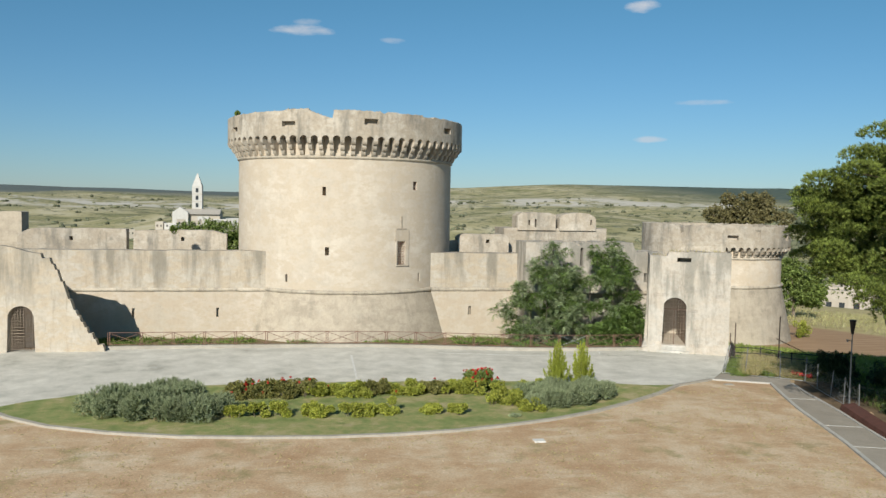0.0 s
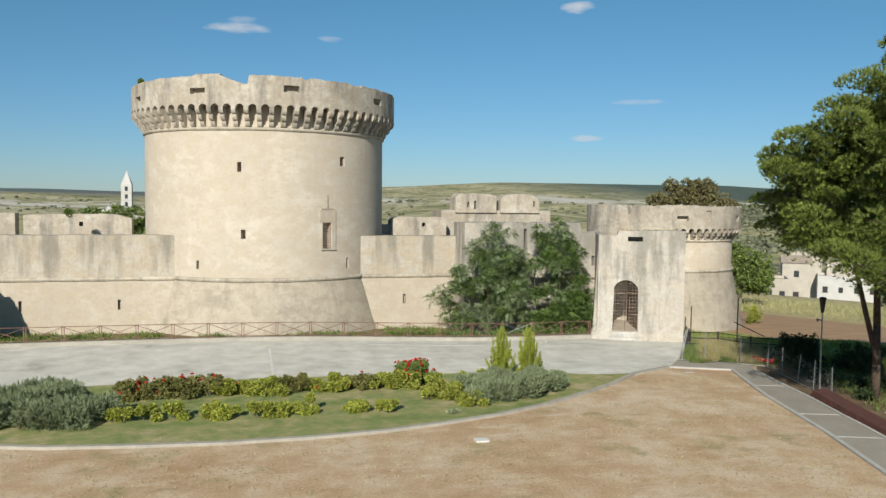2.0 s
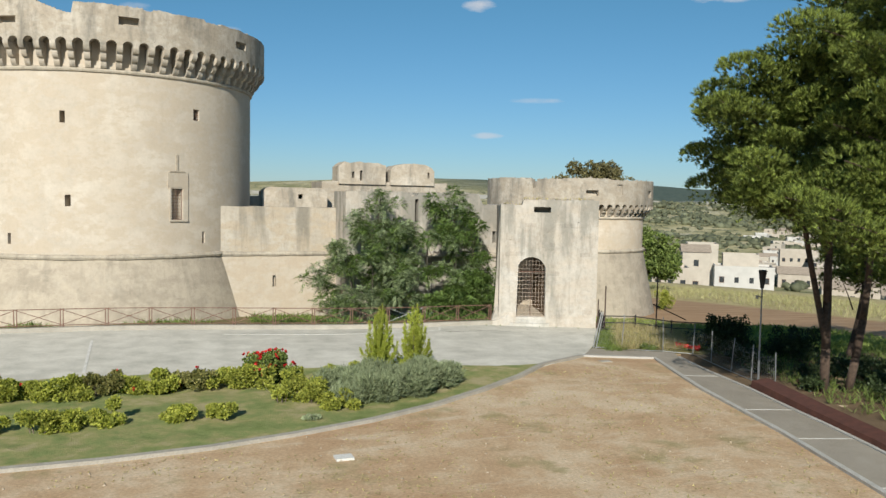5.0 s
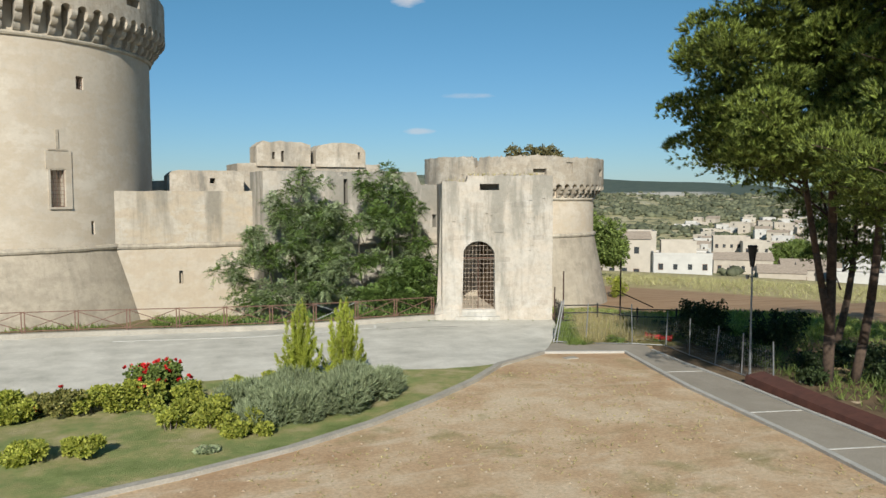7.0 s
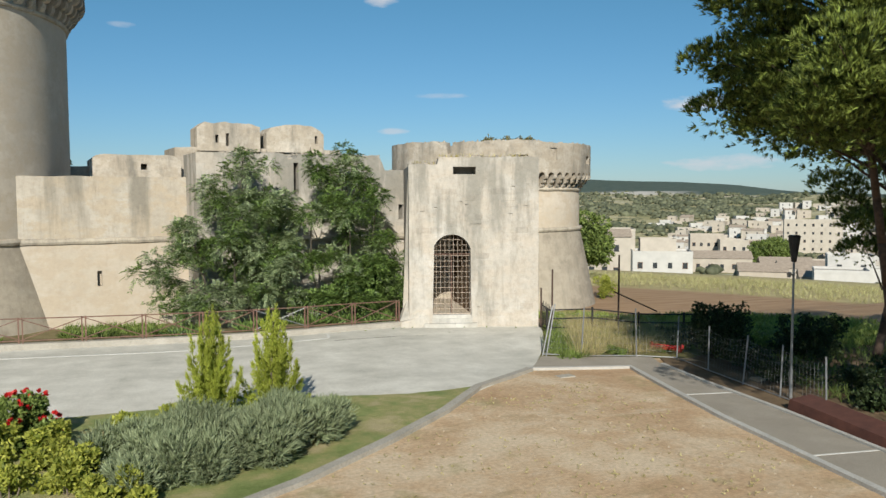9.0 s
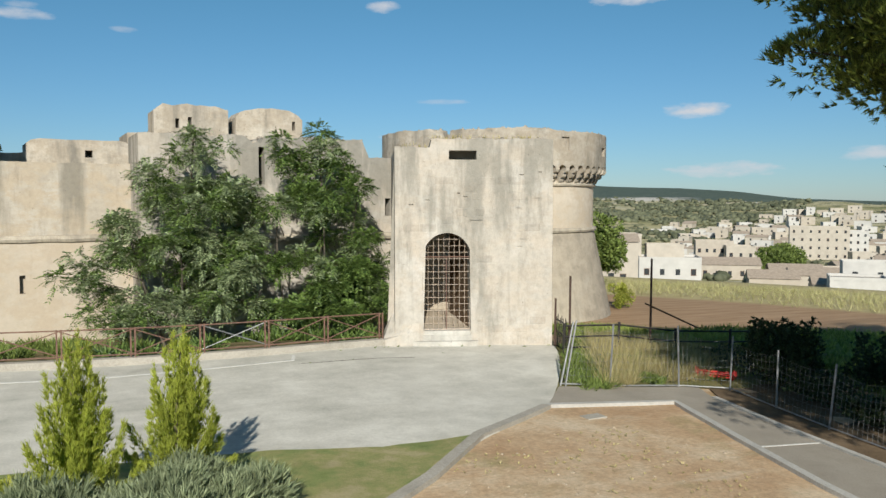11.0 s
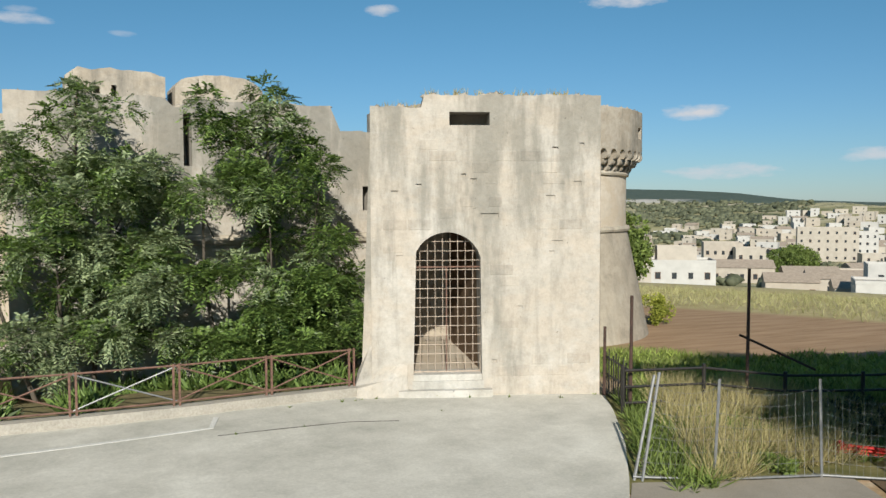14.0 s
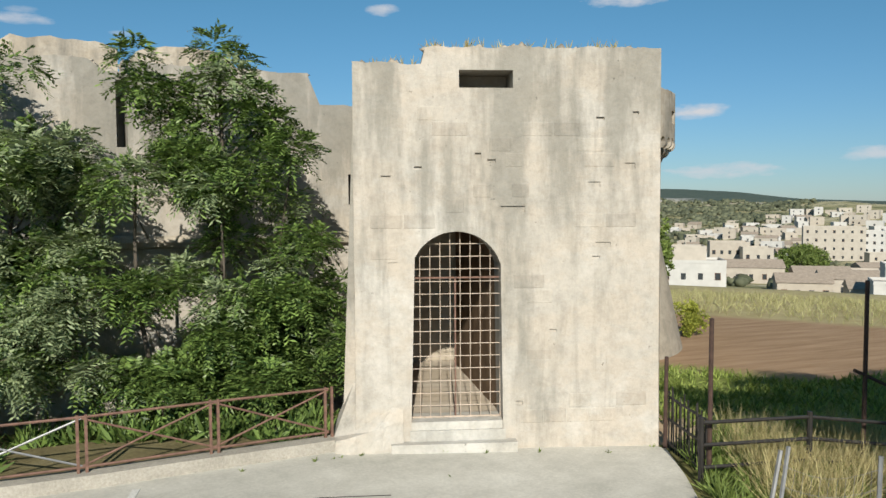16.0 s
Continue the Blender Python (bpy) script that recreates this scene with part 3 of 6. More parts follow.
ribbon("parking_line", [(22.0, 63.1), (21.7, 62.2), (15.4, 61.9), (9, 62.6)], 0.13, 0.034, 0.006, M_WHITE, "worn white parking line on the asphalt", "marking")
RAIL = [(-15.2, 65.3), (-9, 65.3), (-2.6, 65.2), (4, 64.9), (11.3, 64.35), (17, 63.9), (21.6, 63.7), (25.75, 63.9)]
ribbon("kerb_garden", [(-16.5, 65.2), *[(x, y) for x, y in RAIL[1:-1]], (26.2, 63.85)], 0.42, 0.0, 0.27, M_KERB, "low stone kerb wall that carries the iron railing", "kerb")
sheet("garden_strip", [(x, y + 0.15) for x, y in RAIL] + [(26.4, 64.4), (27.5, 69.6), (17.7, 69.6), (17.7, 72.4), (-20, 72.4), (-20, 65.6)], 0.12, M_STRIP, "overgrown strip of soil at the foot of the wall", "garden", 1.2, 0.3, 0.05)
bm = bmesh.new()
box(bm, 10.05, 10.6, 40.05, 40.5, 0.0, 0.07)
tagged(part("manhole_cover", bm, M_WHITE), "pale square slab lying in the bare soil", "slab")
bm = bmesh.new()
box(bm, 26.55, 27.15, 51.75, 52.15, -0.26, -0.14)
tagged(part("manhole_cover", bm, M_KERB), "pale square slab lying in the bare soil", "slab")


# ---- castle ----
def panel(length, bottom, top, thick, openings, rows, du, place, closed=False):
    """A wall of real thickness with niches and arches. bottom and top: functions of the run u. openings: (u0, u1, v0, v1, depth).
    place(u, w, v) lays run, depth and height into the world."""
    eps = 1e-4
    cuts = {round(length * k / max(1, round(length / du)), 4) for k in range(max(1, round(length / du)) + 1)}
    for u0, u1, *_ in openings:
        cuts = {u for u in cuts if not (u0 - 0.02 < u < u0 + 0.02 or u1 - 0.02 < u < u1 + 0.02)} | {round(u0, 4), round(u1, 4)}
    us = sorted(cuts)
    vs = sorted({round(v, 4) for v in rows} | {round(v, 4) for o in openings for v in o[2:4]})
    bm, made = bmesh.new(), {}

    def vert(u, w, v):
        if closed and abs(u - length) < 1e-3:
            u = 0.0
        key = (round(u, 3), round(w, 3), round(v, 3))
        if key not in made:
            made[key] = bm.verts.new(place(u, w, v))
        return made[key]

    def face(*pts):
        q = []
        for p in pts:
            v = vert(*p)
            if v not in q:
                q.append(v)
        if len(q) > 2 and bm.faces.get(q) is None:
            bm.faces.new(q)

    last = None
    for a, b in zip(us, us[1:]):
        lo = (bottom(a + eps), bottom(b - eps))
        hi = (top(a), top(b))
        mids = [v for v in vs if v > max(lo) + 1e-3 and v < min(hi) - 1e-3]
        lev = [lo] + [(v, v) for v in mids] + [hi]
        for (p0, p1), (q0, q1) in zip(lev, lev[1:]):
            hole = next((o for o in openings if o[0] < (a + b) / 2 < o[1] and o[2] < (p0 + q1) / 2 < o[3]), None)
            if hole is None:
                face((a, 0, p0), (b, 0, p1), (b, 0, q1), (a, 0, q0))
            else:
                face((a, hole[4], p0), (b, hole[4], p1), (b, hole[4], q1), (a, hole[4], q0))
        face((a, thick, lo[0]), (a, thick, hi[0]), (b, thick, hi[1]), (b, thick, lo[1]))
        face((a, 0, hi[0]), (b, 0, hi[1]), (b, thick, hi[1]), (a, thick, hi[0]))
        face((a, 0, lo[0]), (a, thick, lo[0]), (b, thick, lo[1]), (b, 0, lo[1]))
        if last is not None and abs(last - lo[0]) > 1e-3:
            face((a, 0, last), (a, thick, last), (a, thick, lo[0]), (a, 0, lo[0]))
        last = lo[1]
    for u0, u1, v0, v1, d in openings:
        for u in (u0, u1):
            face((u, 0, v0), (u, d, v0), (u, d, v1), (u, 0, v1))
        for v in (v0, v1):
            inner = [u for u in us if u0 - eps <= u <= u1 + eps]
            for a, b in zip(inner, inner[1:]):
                face((a, 0, v), (b, 0, v), (b, d, v), (a, d, v))
    if not closed:
        for u in (us[0], us[-1]):
            face((u, 0, bottom(u)), (u, 0, top(u)), (u, thick, top(u)), (u, thick, bottom(u)))
    bmesh.ops.recalc_face_normals(bm, faces=bm.faces[:])
    return bm


def flat(x, y, turn=0.0):
    """place() of a straight wall that starts at x, y and runs at that turn."""
    c, s = math.cos(radians(turn)), math.sin(radians(turn))
    return lambda u, w, v: (x + u * c - w * s, y + u * s + w * c, v)


def round_wall(cx, cy, r):
    return lambda u, w, v: (cx + (r - w) * math.sin(u / r - math.pi), cy - (r - w) * math.cos(u / r - math.pi), v)


def ragged(base, amp=0.05, seed=0.0, grain=1.1):
    return lambda u: base + amp * noise.noise(Vector((u * grain, seed, 3.1))) + amp * 0.6 * noise.noise(Vector((u * grain * 3.7, seed, 9.4)))


def roll(line, r, closed=False, n=8, wobble=0.012):
    """A round moulding along a line of points."""
    bm = bmesh.new()
    rings = []
    m = len(line)
    for i, p in enumerate(line):
        p = Vector(p)
        d = Vector(line[(i + 1) % m if closed else min(i + 1, m - 1)]) - Vector(line[(i - 1) % m if closed else max(i - 1, 0)])
        s = Vector((d.y, -d.x, 0)).normalized()
        k = 1 + wobble / r * 2.5 * noise.noise(p * 1.1)
        rings.append([bm.verts.new(p + (s * math.cos(2 * math.pi * j / n) + Vector((0, 0, 1)) * math.sin(2 * math.pi * j / n)) * r * k) for j in range(n)])
    for a, b in zip(rings, rings[1:] + (rings[:1] if closed else [])):
        for j in range(n):
            bm.faces.new((a[j], a[(j + 1) % n], b[(j + 1) % n], b[j]))
    if not closed:
        bm.faces.new(rings[0])
        bm.faces.new(rings[-1][::-1])
    bmesh.ops.recalc_face_normals(bm, faces=bm.faces[:])
    return bm


def circle(cx, cy, r, z, a0=0.0, a1=360.0, k=96):
    full = a1 - a0 > 359
    return [(cx + r * math.sin(radians(a0 + (a1 - a0) * i / k)), cy - r * math.cos(radians(a0 + (a1 - a0) * i / k)), z) for i in range(k if full else k + 1)]


def cone_ring(cx, cy, r0, z0, r1, z1, k=120, steps=6):
    bm = bmesh.new()
    rings = []
    for i in range(steps + 1):
        t = i / steps
        rings.append([bm.verts.new((cx + (r0 + (r1 - r0) * t + 0.015 * noise.noise(Vector((j * 0.3, t * 5, cx)))) * math.sin(2 * math.pi * j / k), cy - (r0 + (r1 - r0) * t) * math.cos(2 * math.pi * j / k), z0 + (z1 - z0) * t)) for j in range(k)])
    for a, b in zip(rings, rings[1:]):
        for j in range(k):
            bm.faces.new((a[j], a[(j + 1) % k], b[(j + 1) % k], b[j]))
    bm.faces.new(rings[0][::-1])
    bm.faces.new(rings[-1])
    return bm


def corbel_mesh(name, deep, high, wide, material):
    """A bracket of three rounded courses, each reaching out further than the one below. Local -y is outward."""
    bm = bmesh.new()
    h = high / 3
    for k in range(3):
        reach = deep * (k + 1) / 3
        prof = [(0.25, k * h), (0.25, (k + 1) * h), (-reach, (k + 1) * h)]
        prof += [(-reach + 0.5 * h * (1 - math.cos(t)) * 0.9, (k + 0.55) * h - 0.5 * h * math.sin(t) + 0.22 * h * math.cos(t)) for t in (0.2, 0.7, 1.2, 1.5)]
        prof += [(-reach + deep / 3, k * h)]
        a = [bm.verts.new((-wide / 2, y, z)) for y, z in prof]
        b = [bm.verts.new((wide / 2, y, z)) for y, z in prof]
        for i in range(len(prof)):
            j = (i + 1) % len(prof)
            bm.faces.new((a[i], b[i], b[j], a[j]))
        bm.faces.new(a[::-1])
        bm.faces.new(b)
    bmesh.ops.recalc_face_normals(bm, faces=bm.faces[:])
    me = bpy.data.meshes.new(name)
    bm.to_mesh(me)
    bm.free()
    me.materials.append(material)
    return me


def grille(name, parent, m, wide, high, nx, nz, r, material, arched=False, label=""):
    """An iron grille: each upright and cross bar a piece of its own, in a plane given by m (x across, z up)."""
    made = part(name, boxes((-wide / 2 - r, -wide / 2 + r, -r, r, 0, high - (wide / 2 if arched else 0)), (wide / 2 - r, wide / 2 + r, -r, r, 0, high - (wide / 2 if arched else 0)), (-wide / 2, wide / 2, -r, r, 0, 2.4 * r), m=m), material, parent, label)

    def reach(x):
        return high - wide / 2 + math.sqrt(max(0, (wide / 2) ** 2 - x * x)) if arched else high

    for i in range(1, nx):
        x = -wide / 2 + wide * i / nx
        bm = bmesh.new()
        tube(bm, m @ Vector((x, 0, 0)), m @ Vector((x, 0, reach(x))), r * 0.7, n=6)
        part("upright_bar", bm, material, made)
    for j in range(1, nz):
        z = high * j / nz
        w = wide / 2
        if arched and z > high - wide / 2:
            w = math.sqrt(max(0.01, (wide / 2) ** 2 - (z - high + wide / 2) ** 2))
        bm = bmesh.new()
        tube(bm, m @ Vector((-w, -r, z)), m @ Vector((w, -r, z)), r * 0.65, n=6)
        part("cross_bar", bm, material, made)
    return made


def crown_bottom(r, count, base, arch):
    """The scalloped lower edge of a crown wall: one small arch between each two brackets."""
    bay = 2 * math.pi * r / count

    def f(u):
        d = (u % bay) - bay / 2
        return base + math.sqrt(arch * arch - d * d) if abs(d) < arch else base
    return f


def crowned_tower(owner, cx, cy, r, out, z_low, z_cornice, z_brackets, z_arch, top, count, openings, body_openings, r_foot, body_mat, bare=-200):
    R = r + out
    part("body", panel(2 * math.pi * r, lambda u: z_cornice - 0.3, lambda u: z_arch + 0.6, 1.8, body_openings, [z_cornice + k * 1.5 for k in range(8)], 0.2, round_wall(cx, cy, r), True), body_mat, owner)
    part("talus", cone_ring(cx, cy, r_foot, z_low, r + 0.05, z_cornice), M_TALUS, owner, "grey weathered sloping foot")
    part("moulding", roll(circle(cx, cy, r + 0.07, z_cornice, k=140), 0.16, True), M_CORNICE, owner)
    part("bracket_moulding", roll(circle(cx, cy, r + 0.02, z_brackets - 0.08, k=140), 0.13, True), M_CORNICE, owner)
    bay = 2 * math.pi * R / count
    arch = bay * 0.33
    cw = panel(2 * math.pi * R, crown_bottom(R, count, z_arch, arch), top, 0.55, openings, [z_arch + arch + 0.12], bay / 8, round_wall(cx, cy, R), True)
    part("crown_wall", cw, M_CROWN, owner, "weathered crown wall with embrasures and broken top")
    me = corbel_mesh("corbel", out + 0.02, z_arch - z_brackets + 0.06, bay * 0.36, M_CROWN)
    for k in range(count):
        a = 2 * math.pi * k / count - math.pi
        if math.cos(a) > -0.45 and math.degrees(a) > bare:
            shared("corbel", me, owner, Matrix.Translation((cx + r * math.sin(a), cy - r * math.cos(a), z_brackets)) @ Matrix.Rotation(a, 4, "Z"))
    roof = bmesh.new()
    bmesh.ops.create_cone(roof, cap_ends=True, segments=64, radius1=R - 0.4, radius2=R - 0.4, depth=0.3, matrix=Matrix.Translation((cx, cy, z_arch + arch + 0.35)))
    part("roof", roof, M_CROWN, owner)


def at_angle(r, deg, wide, v0, v1, depth):
    """An opening of a round wall, by the angle from the side that faces the court."""
    u = r * (math.pi + radians(deg))
    return (u - wide / 2, u + wide / 2, v0, v1, depth)


KX, KY, KR = 2.82, 78.9, 9.7
KR2 = KR + 0.98


def keep_top(u):
    a = math.degrees(u / KR2) - 180
    base = 18.72 + 0.1 * math.cos(radians(a * 2))
    if -24 < a < -8.6:
        base -= 0.62 * sstep(-22, -9, a)
    if -30 < a < -20:
        base += 0.12
    if 12 < a < 15 or 33 < a < 40:
        base -= 0.12
    return base + 0.07 * noise.noise(Vector((a * 0.25, 1.7, 0))) + 0.05 * noise.noise(Vector((a * 1.1, 4.2, 0)))


keep = thing("castle_keep", "large round keep of pale limestone with a bracketed broken crown", "castle tower", pose(KX, KY, -0.4))
crowned_tower(keep, KX, KY, KR, 0.98, -0.6, 4.06, 15.2, 16.5, keep_top, 74,
              [at_angle(KR2, 7.6, 1.15, 17.72, 18.2, 0.5), at_angle(KR2, -29, 1.2, 17.5, 17.92, 0.5), at_angle(KR2, 51, 1.2, 17.5, 17.98, 0.5), at_angle(KR2, -66, 1.2, 17.3, 17.7, 0.5)],
              [at_angle(KR, -12, 0.34, 7.1, 7.78, 0.9), at_angle(KR, -13.6, 0.3, 12.0, 12.7, 0.9), at_angle(KR, 33.6, 0.45, 12.6, 13.3, 0.9), at_angle(KR, 25.4, 0.78, 6.34, 8.28, 0.55), at_angle(KR, 37, 0.22, 4.8, 5.55, 0.7), at_angle(KR, -33, 0.22, 4.8, 5.45, 0.7)],
              10.85, M_TOWER)


def on_keep(deg, z, lift=0.0):
    a = radians(deg)
    return Matrix.Translation((KX + (KR + lift) * math.sin(a), KY - (KR + lift) * math.cos(a), z)) @ Matrix.Rotation(a, 4, "Z")


grille("window_grille", keep, on_keep(25.4, 6.34, -0.12), 0.76, 1.94, 4, 9, 0.018, M_IRON, label="rusty iron window bars")
part("window_panel", boxes((-0.62, 0.75, -0.03, 0.1, 2.0, 2.95), (-0.52, -0.4, -0.05, 0.1, -0.1, 2.0), (0.42, 0.75, -0.03, 0.1, -0.1, 2.0), (-0.5, 0.7, -0.1, 0.1, -0.12, 0.0), m=on_keep(25.4, 6.34)), M_TOWER, keep, "flat stone surround of the window")
part("hoist_beam", boxes((-0.5, 0.5, -0.07, 0.05, 2.95, 3.03), (-0.07, 0.07, -0.05, 0.05, 3.0, 4.05), m=on_keep(25.4, 6.34)), M_TALUS, keep, "dark stain-like stone strip over the window")
grille("window_grille", keep, on_keep(33.6, 12.6, -0.15), 0.44, 0.7, 3, 4, 0.016, M_IRON, label="rusty iron window bars")

RX, RY, RR = 41.6, 82.0, 6.6
RR2 = RR + 0.8


def round_top(u):
    a = math.degrees(u / RR2) - 180
    base = 9.75 + 0.06 * noise.noise(Vector((a * 0.2, 6.7, 0))) + 0.06 * noise.noise(Vector((a * 0.9, 2.2, 0)))
    if -54 < a < -51.5:
        base -= 0.75
    if -40 < a < 4:
        base += 0.12 * math.sin(radians((a + 40) * 180 / 44))
    return base


tower_e = thing("castle_tower", "smaller round corner tower of pale limestone with bracketed crown", "castle tower", pose(RX, RY, -3))
crowned_tower(tower_e, RX, RY, RR, 0.8, -4.0, 3.8, 6.7, 7.5, round_top, 62,
              [at_angle(RR2, -15, 1.05, 8.45, 8.9, 0.5), at_angle(RR2, 4.5, 0.6, 8.6, 9.4, 0.12), at_angle(RR2, 39, 0.8, 8.4, 8.95, 0.5)], [], 8.3, M_LOWER, -19)
# west of the break the crown stands on a plain wall without brackets
plain = round_wall(RX, RY, RR2 + 0.05)


def plain_top(u):
    z = 9.85 - 0.3 * sstep(8.2, 8.6, u) if u < (RR2 + 0.05) * radians(70) else 7.8
    return z + 0.1 * noise.noise(Vector((u * 0.8, 2.2, 0))) + 0.07 * noise.noise(Vector((u * 3.1, 5.2, 0)))


part("plain_wall", panel((RR2 + 0.05) * radians(104), lambda u: 0.0, plain_top, 1.2, [(7.9, 8.25, 8.0, 8.5, 0.5)], [3.0, 6.0], 0.3, lambda u, w, v: plain(u + (RR2 + 0.05) * radians(56), w, v)), M_CROWN, tower_e, "plain weathered wall beside the bracketed crown")

# curtain walls
wall_w = thing("curtain_wall", "long pale plastered curtain wall with stained parapet and slits", "castle wall", pose(-14, 72.2, -0.4))
part("wall_face", panel(24.5, lambda u: -0.7, ragged(7.25, 0.05, 1.3), 1.6, [(11.6, 11.82, 1.75, 2.5, 0.8), (18.3, 18.52, 1.75, 2.5, 0.8)], [1.0, 3.0, 5.0], 0.7, flat(-26.5, 72.2)), M_WALL, wall_w)
part("moulding", roll([(-26.5 + k * 0.5, 72.2 - 0.06, 4.02 + 0.01 * math.sin(k)) for k in range(48)], 0.16), M_CORNICE, wall_w)
part("lower_wall", panel(24.5, lambda u: -0.7, lambda u: 3.95, 0.3, [(11.6, 11.82, 1.75, 2.5, 0.28), (18.3, 18.52, 1.75, 2.5, 0.28)], [1.0, 3.0], 0.7, lambda u, w, v: (-26.5 + u, 72.12 + w - (3.95 - v) * 0.03, v)), M_LOWER, wall_w)
wall_e = thing("curtain_wall", "pale plastered curtain wall between keep and gate, with a slit", "castle wall", pose(13, 72.2, -0.4))
part("wall_face", panel(10.0, lambda u: -0.7, ragged(7.2, 0.05, 5.3), 1.6, [(5.24, 5.46, 1.8, 2.55, 0.8)], [1.0, 3.0, 5.0], 0.7, flat(8.0, 72.2)), M_WALL, wall_e)
part("lower_wall", panel(10.0, lambda u: -0.7, lambda u: 3.95, 0.3, [(5.24, 5.46, 1.8, 2.55, 0.28)], [1.0, 3.0], 0.7, lambda u, w, v: (8.0 + u, 72.12 + w - (3.95 - v) * 0.03, v)), M_LOWER, wall_e)
part("moulding", roll([(8.2 + k * 0.5, 72.14, 4.02 + 0.01 * math.sin(k * 1.7)) for k in range(20)], 0.16), M_CORNICE, wall_e)

bastion = thing("castle_bastion", "taller projecting wall of grey-stained limestone behind the trees", "castle wall", pose(23, 69.4, -0.4))


def bastion_top(u):
    z = 8.35 if u < 9.7 else 7.55
    if 4.5 < u < 5.0:
        z -= 0.25
    return z + 0.09 * noise.noise(Vector((u * 1.2, 8.1, 0))) + 0.05 * noise.noise(Vector((u * 4.1, 2.1, 0)))


part("wall_face", panel(12.4, lambda u: -0.7, bastion_top, 3.4, [(4.85, 5.1, 6.3, 7.9, 0.9), (10.7, 10.98, 4.9, 5.72, 0.8)], [1.0, 3.0, 5.0], 0.35, flat(17.6, 69.4)), M_GATE, bastion)
part("moulding", roll([(17.5 + k * 0.5, 69.34, 4.0 + 0.012 * math.sin(k * 1.3)) for k in range(25)], 0.17), M_CORNICE, bastion)

# inner walls seen over the parapet
inner_w = thing("inner_wall", "weathered inner parapet with small square openings", "castle wall", pose(-17, 79, 0))
part("parapet", panel(9.1, lambda u: 0, lambda u: 8.75 - 0.5 * sstep(1.3, 0, u) + 0.05 * noise.noise(Vector((u, 0.3, 0))), 1.2, [(4.3, 4.6, 7.7, 8.05, 0.9)], [4, 7.2], 0.4, flat(-25.8, 79.0)), M_CROWN, inner_w)
part("parapet", panel(8.1, lambda u: 0, lambda u: 8.6 + 0.08 * sstep(0, 3, u) - 0.35 * sstep(6.8, 8.1, u) + 0.05 * noise.noise(Vector((u, 4.3, 0))), 1.2, [(4.1, 4.4, 7.7, 8.05, 0.9)], [4, 7.2], 0.4, flat(-16.1, 79.0)), M_CROWN, inner_w)
part("ruined_pier", panel(2.2, lambda u: 0, ragged(10.05, 0.08, 6.1), 2.0, [], [4, 8], 0.4, flat(-29.2, 84.0)), M_TALUS, inner_w)
inner_e = thing("inner_wall", "weathered inner block with a small square opening", "castle wall", pose(15.5, 79, 0))
part("parapet", panel(5.0, lambda u: 0, lambda u: 8.6 - 0.35 * sstep(0.5, 0, u) - 0.3 * sstep(4.5, 5.0, u) + 0.05 * noise.noise(Vector((u, 7.3, 0))), 1.6, [(2.75, 3.1, 7.75, 8.1, 0.9)], [4, 7.2], 0.35, flat(13.5, 78.9)), M_CROWN, inner_e)
part("parapet", panel(1.3, lambda u: 0, ragged(7.95, 0.06, 3.3), 1.2, [], [4], 0.3, flat(12.4, 79.3)), M_CROWN, inner_e)
ruin = thing("ruined_turret", "two broken limestone stumps on an inner platform", "ruin", pose(23, 81, 0))
part("platform", panel(10.6, lambda u: 0, ragged(9.2, 0.1, 1.1), 4.0, [], [5], 0.5, flat(18.4, 80.4)), M_CROWN, ruin)
part("stump", panel(3.9, lambda u: 9.0, lambda u: 10.75 - 0.35 * sstep(0.6, 0, u) - 0.2 * sstep(3.2, 3.9, u) + 0.16 * noise.noise(Vector((u * 1.5, 1, 0))), 2.2, [(1.1, 1.3, 9.5, 10.0, 0.6), (1.75, 1.95, 9.3, 10.1, 0.6)], [9.3], 0.25, flat(19.7, 80.2)), M_CROWN, ruin)
part("stump", panel(3.8, lambda u: 9.0, lambda u: 10.2 + 0.6 * math.sin(math.pi * min(1, max(0, u / 3.8))) ** 0.5 + 0.08 * noise.noise(Vector((u * 1.5, 5, 0))), 2.2, [(3.2, 3.38, 9.6, 10.1, 0.6)], [9.3], 0.25, flat(24.0, 80.2)), M_CROWN, ruin)

# gatehouse
GX, GY, GT, GL = 26.2, 63.55, -22.2, 6.2
gate_m = pose(GX, GY, 0, 0, 0, GT)
gatehouse = thing("gatehouse", "square limestone gatehouse with dark stains, arched entrance and slot window", "gatehouse", pose(29, 63, 0))
G0, G1, GS = 1.1, 2.97, 3.42


def gate_bottom(u):
    if G0 < u < G1:
        d = u - (G0 + G1) / 2
        return GS + math.sqrt(max(0.0, ((G1 - G0) / 2) ** 2 - d * d))
    return -1.0


def gate_top(u):
    z = 7.68 if u < 1.4 else 8.0
    return z + 0.05 * noise.noise(Vector((u * 1.4, 3.3, 0))) + 0.045 * noise.noise(Vector((u * 5.0, 1.3, 0)))


# lost stones, putlog holes and open joints of the front: run and height from and to, depth
GATE_HOLES = [(1.2, 1.35, 5.58, 5.65, 0.06), (2.41, 2.54, 5.82, 5.92, 0.06), (2.66, 2.83, 5.71, 5.79, 0.05), (2.93, 3.42, 4.73, 4.86, 0.045), (4.87, 5.04, 6.57, 6.64, 0.06), (5.47, 5.68, 5.6, 5.72, 0.035), (4.7, 4.97, 5.23, 5.34, 0.035), (4.87, 5.18, 4.01, 4.12, 0.03), (0.54, 0.73, 5.42, 5.47, 0.05), (3.23, 3.37, 0.82, 0.91, 0.05), (0.67, 0.85, 3.56, 3.75, 0.025), (3.92, 4.07, 2.3, 2.36, 0.04), (4.8, 4.96, 3.77, 3.84, 0.04), (5.62, 5.75, 6.69, 6.75, 0.05)]
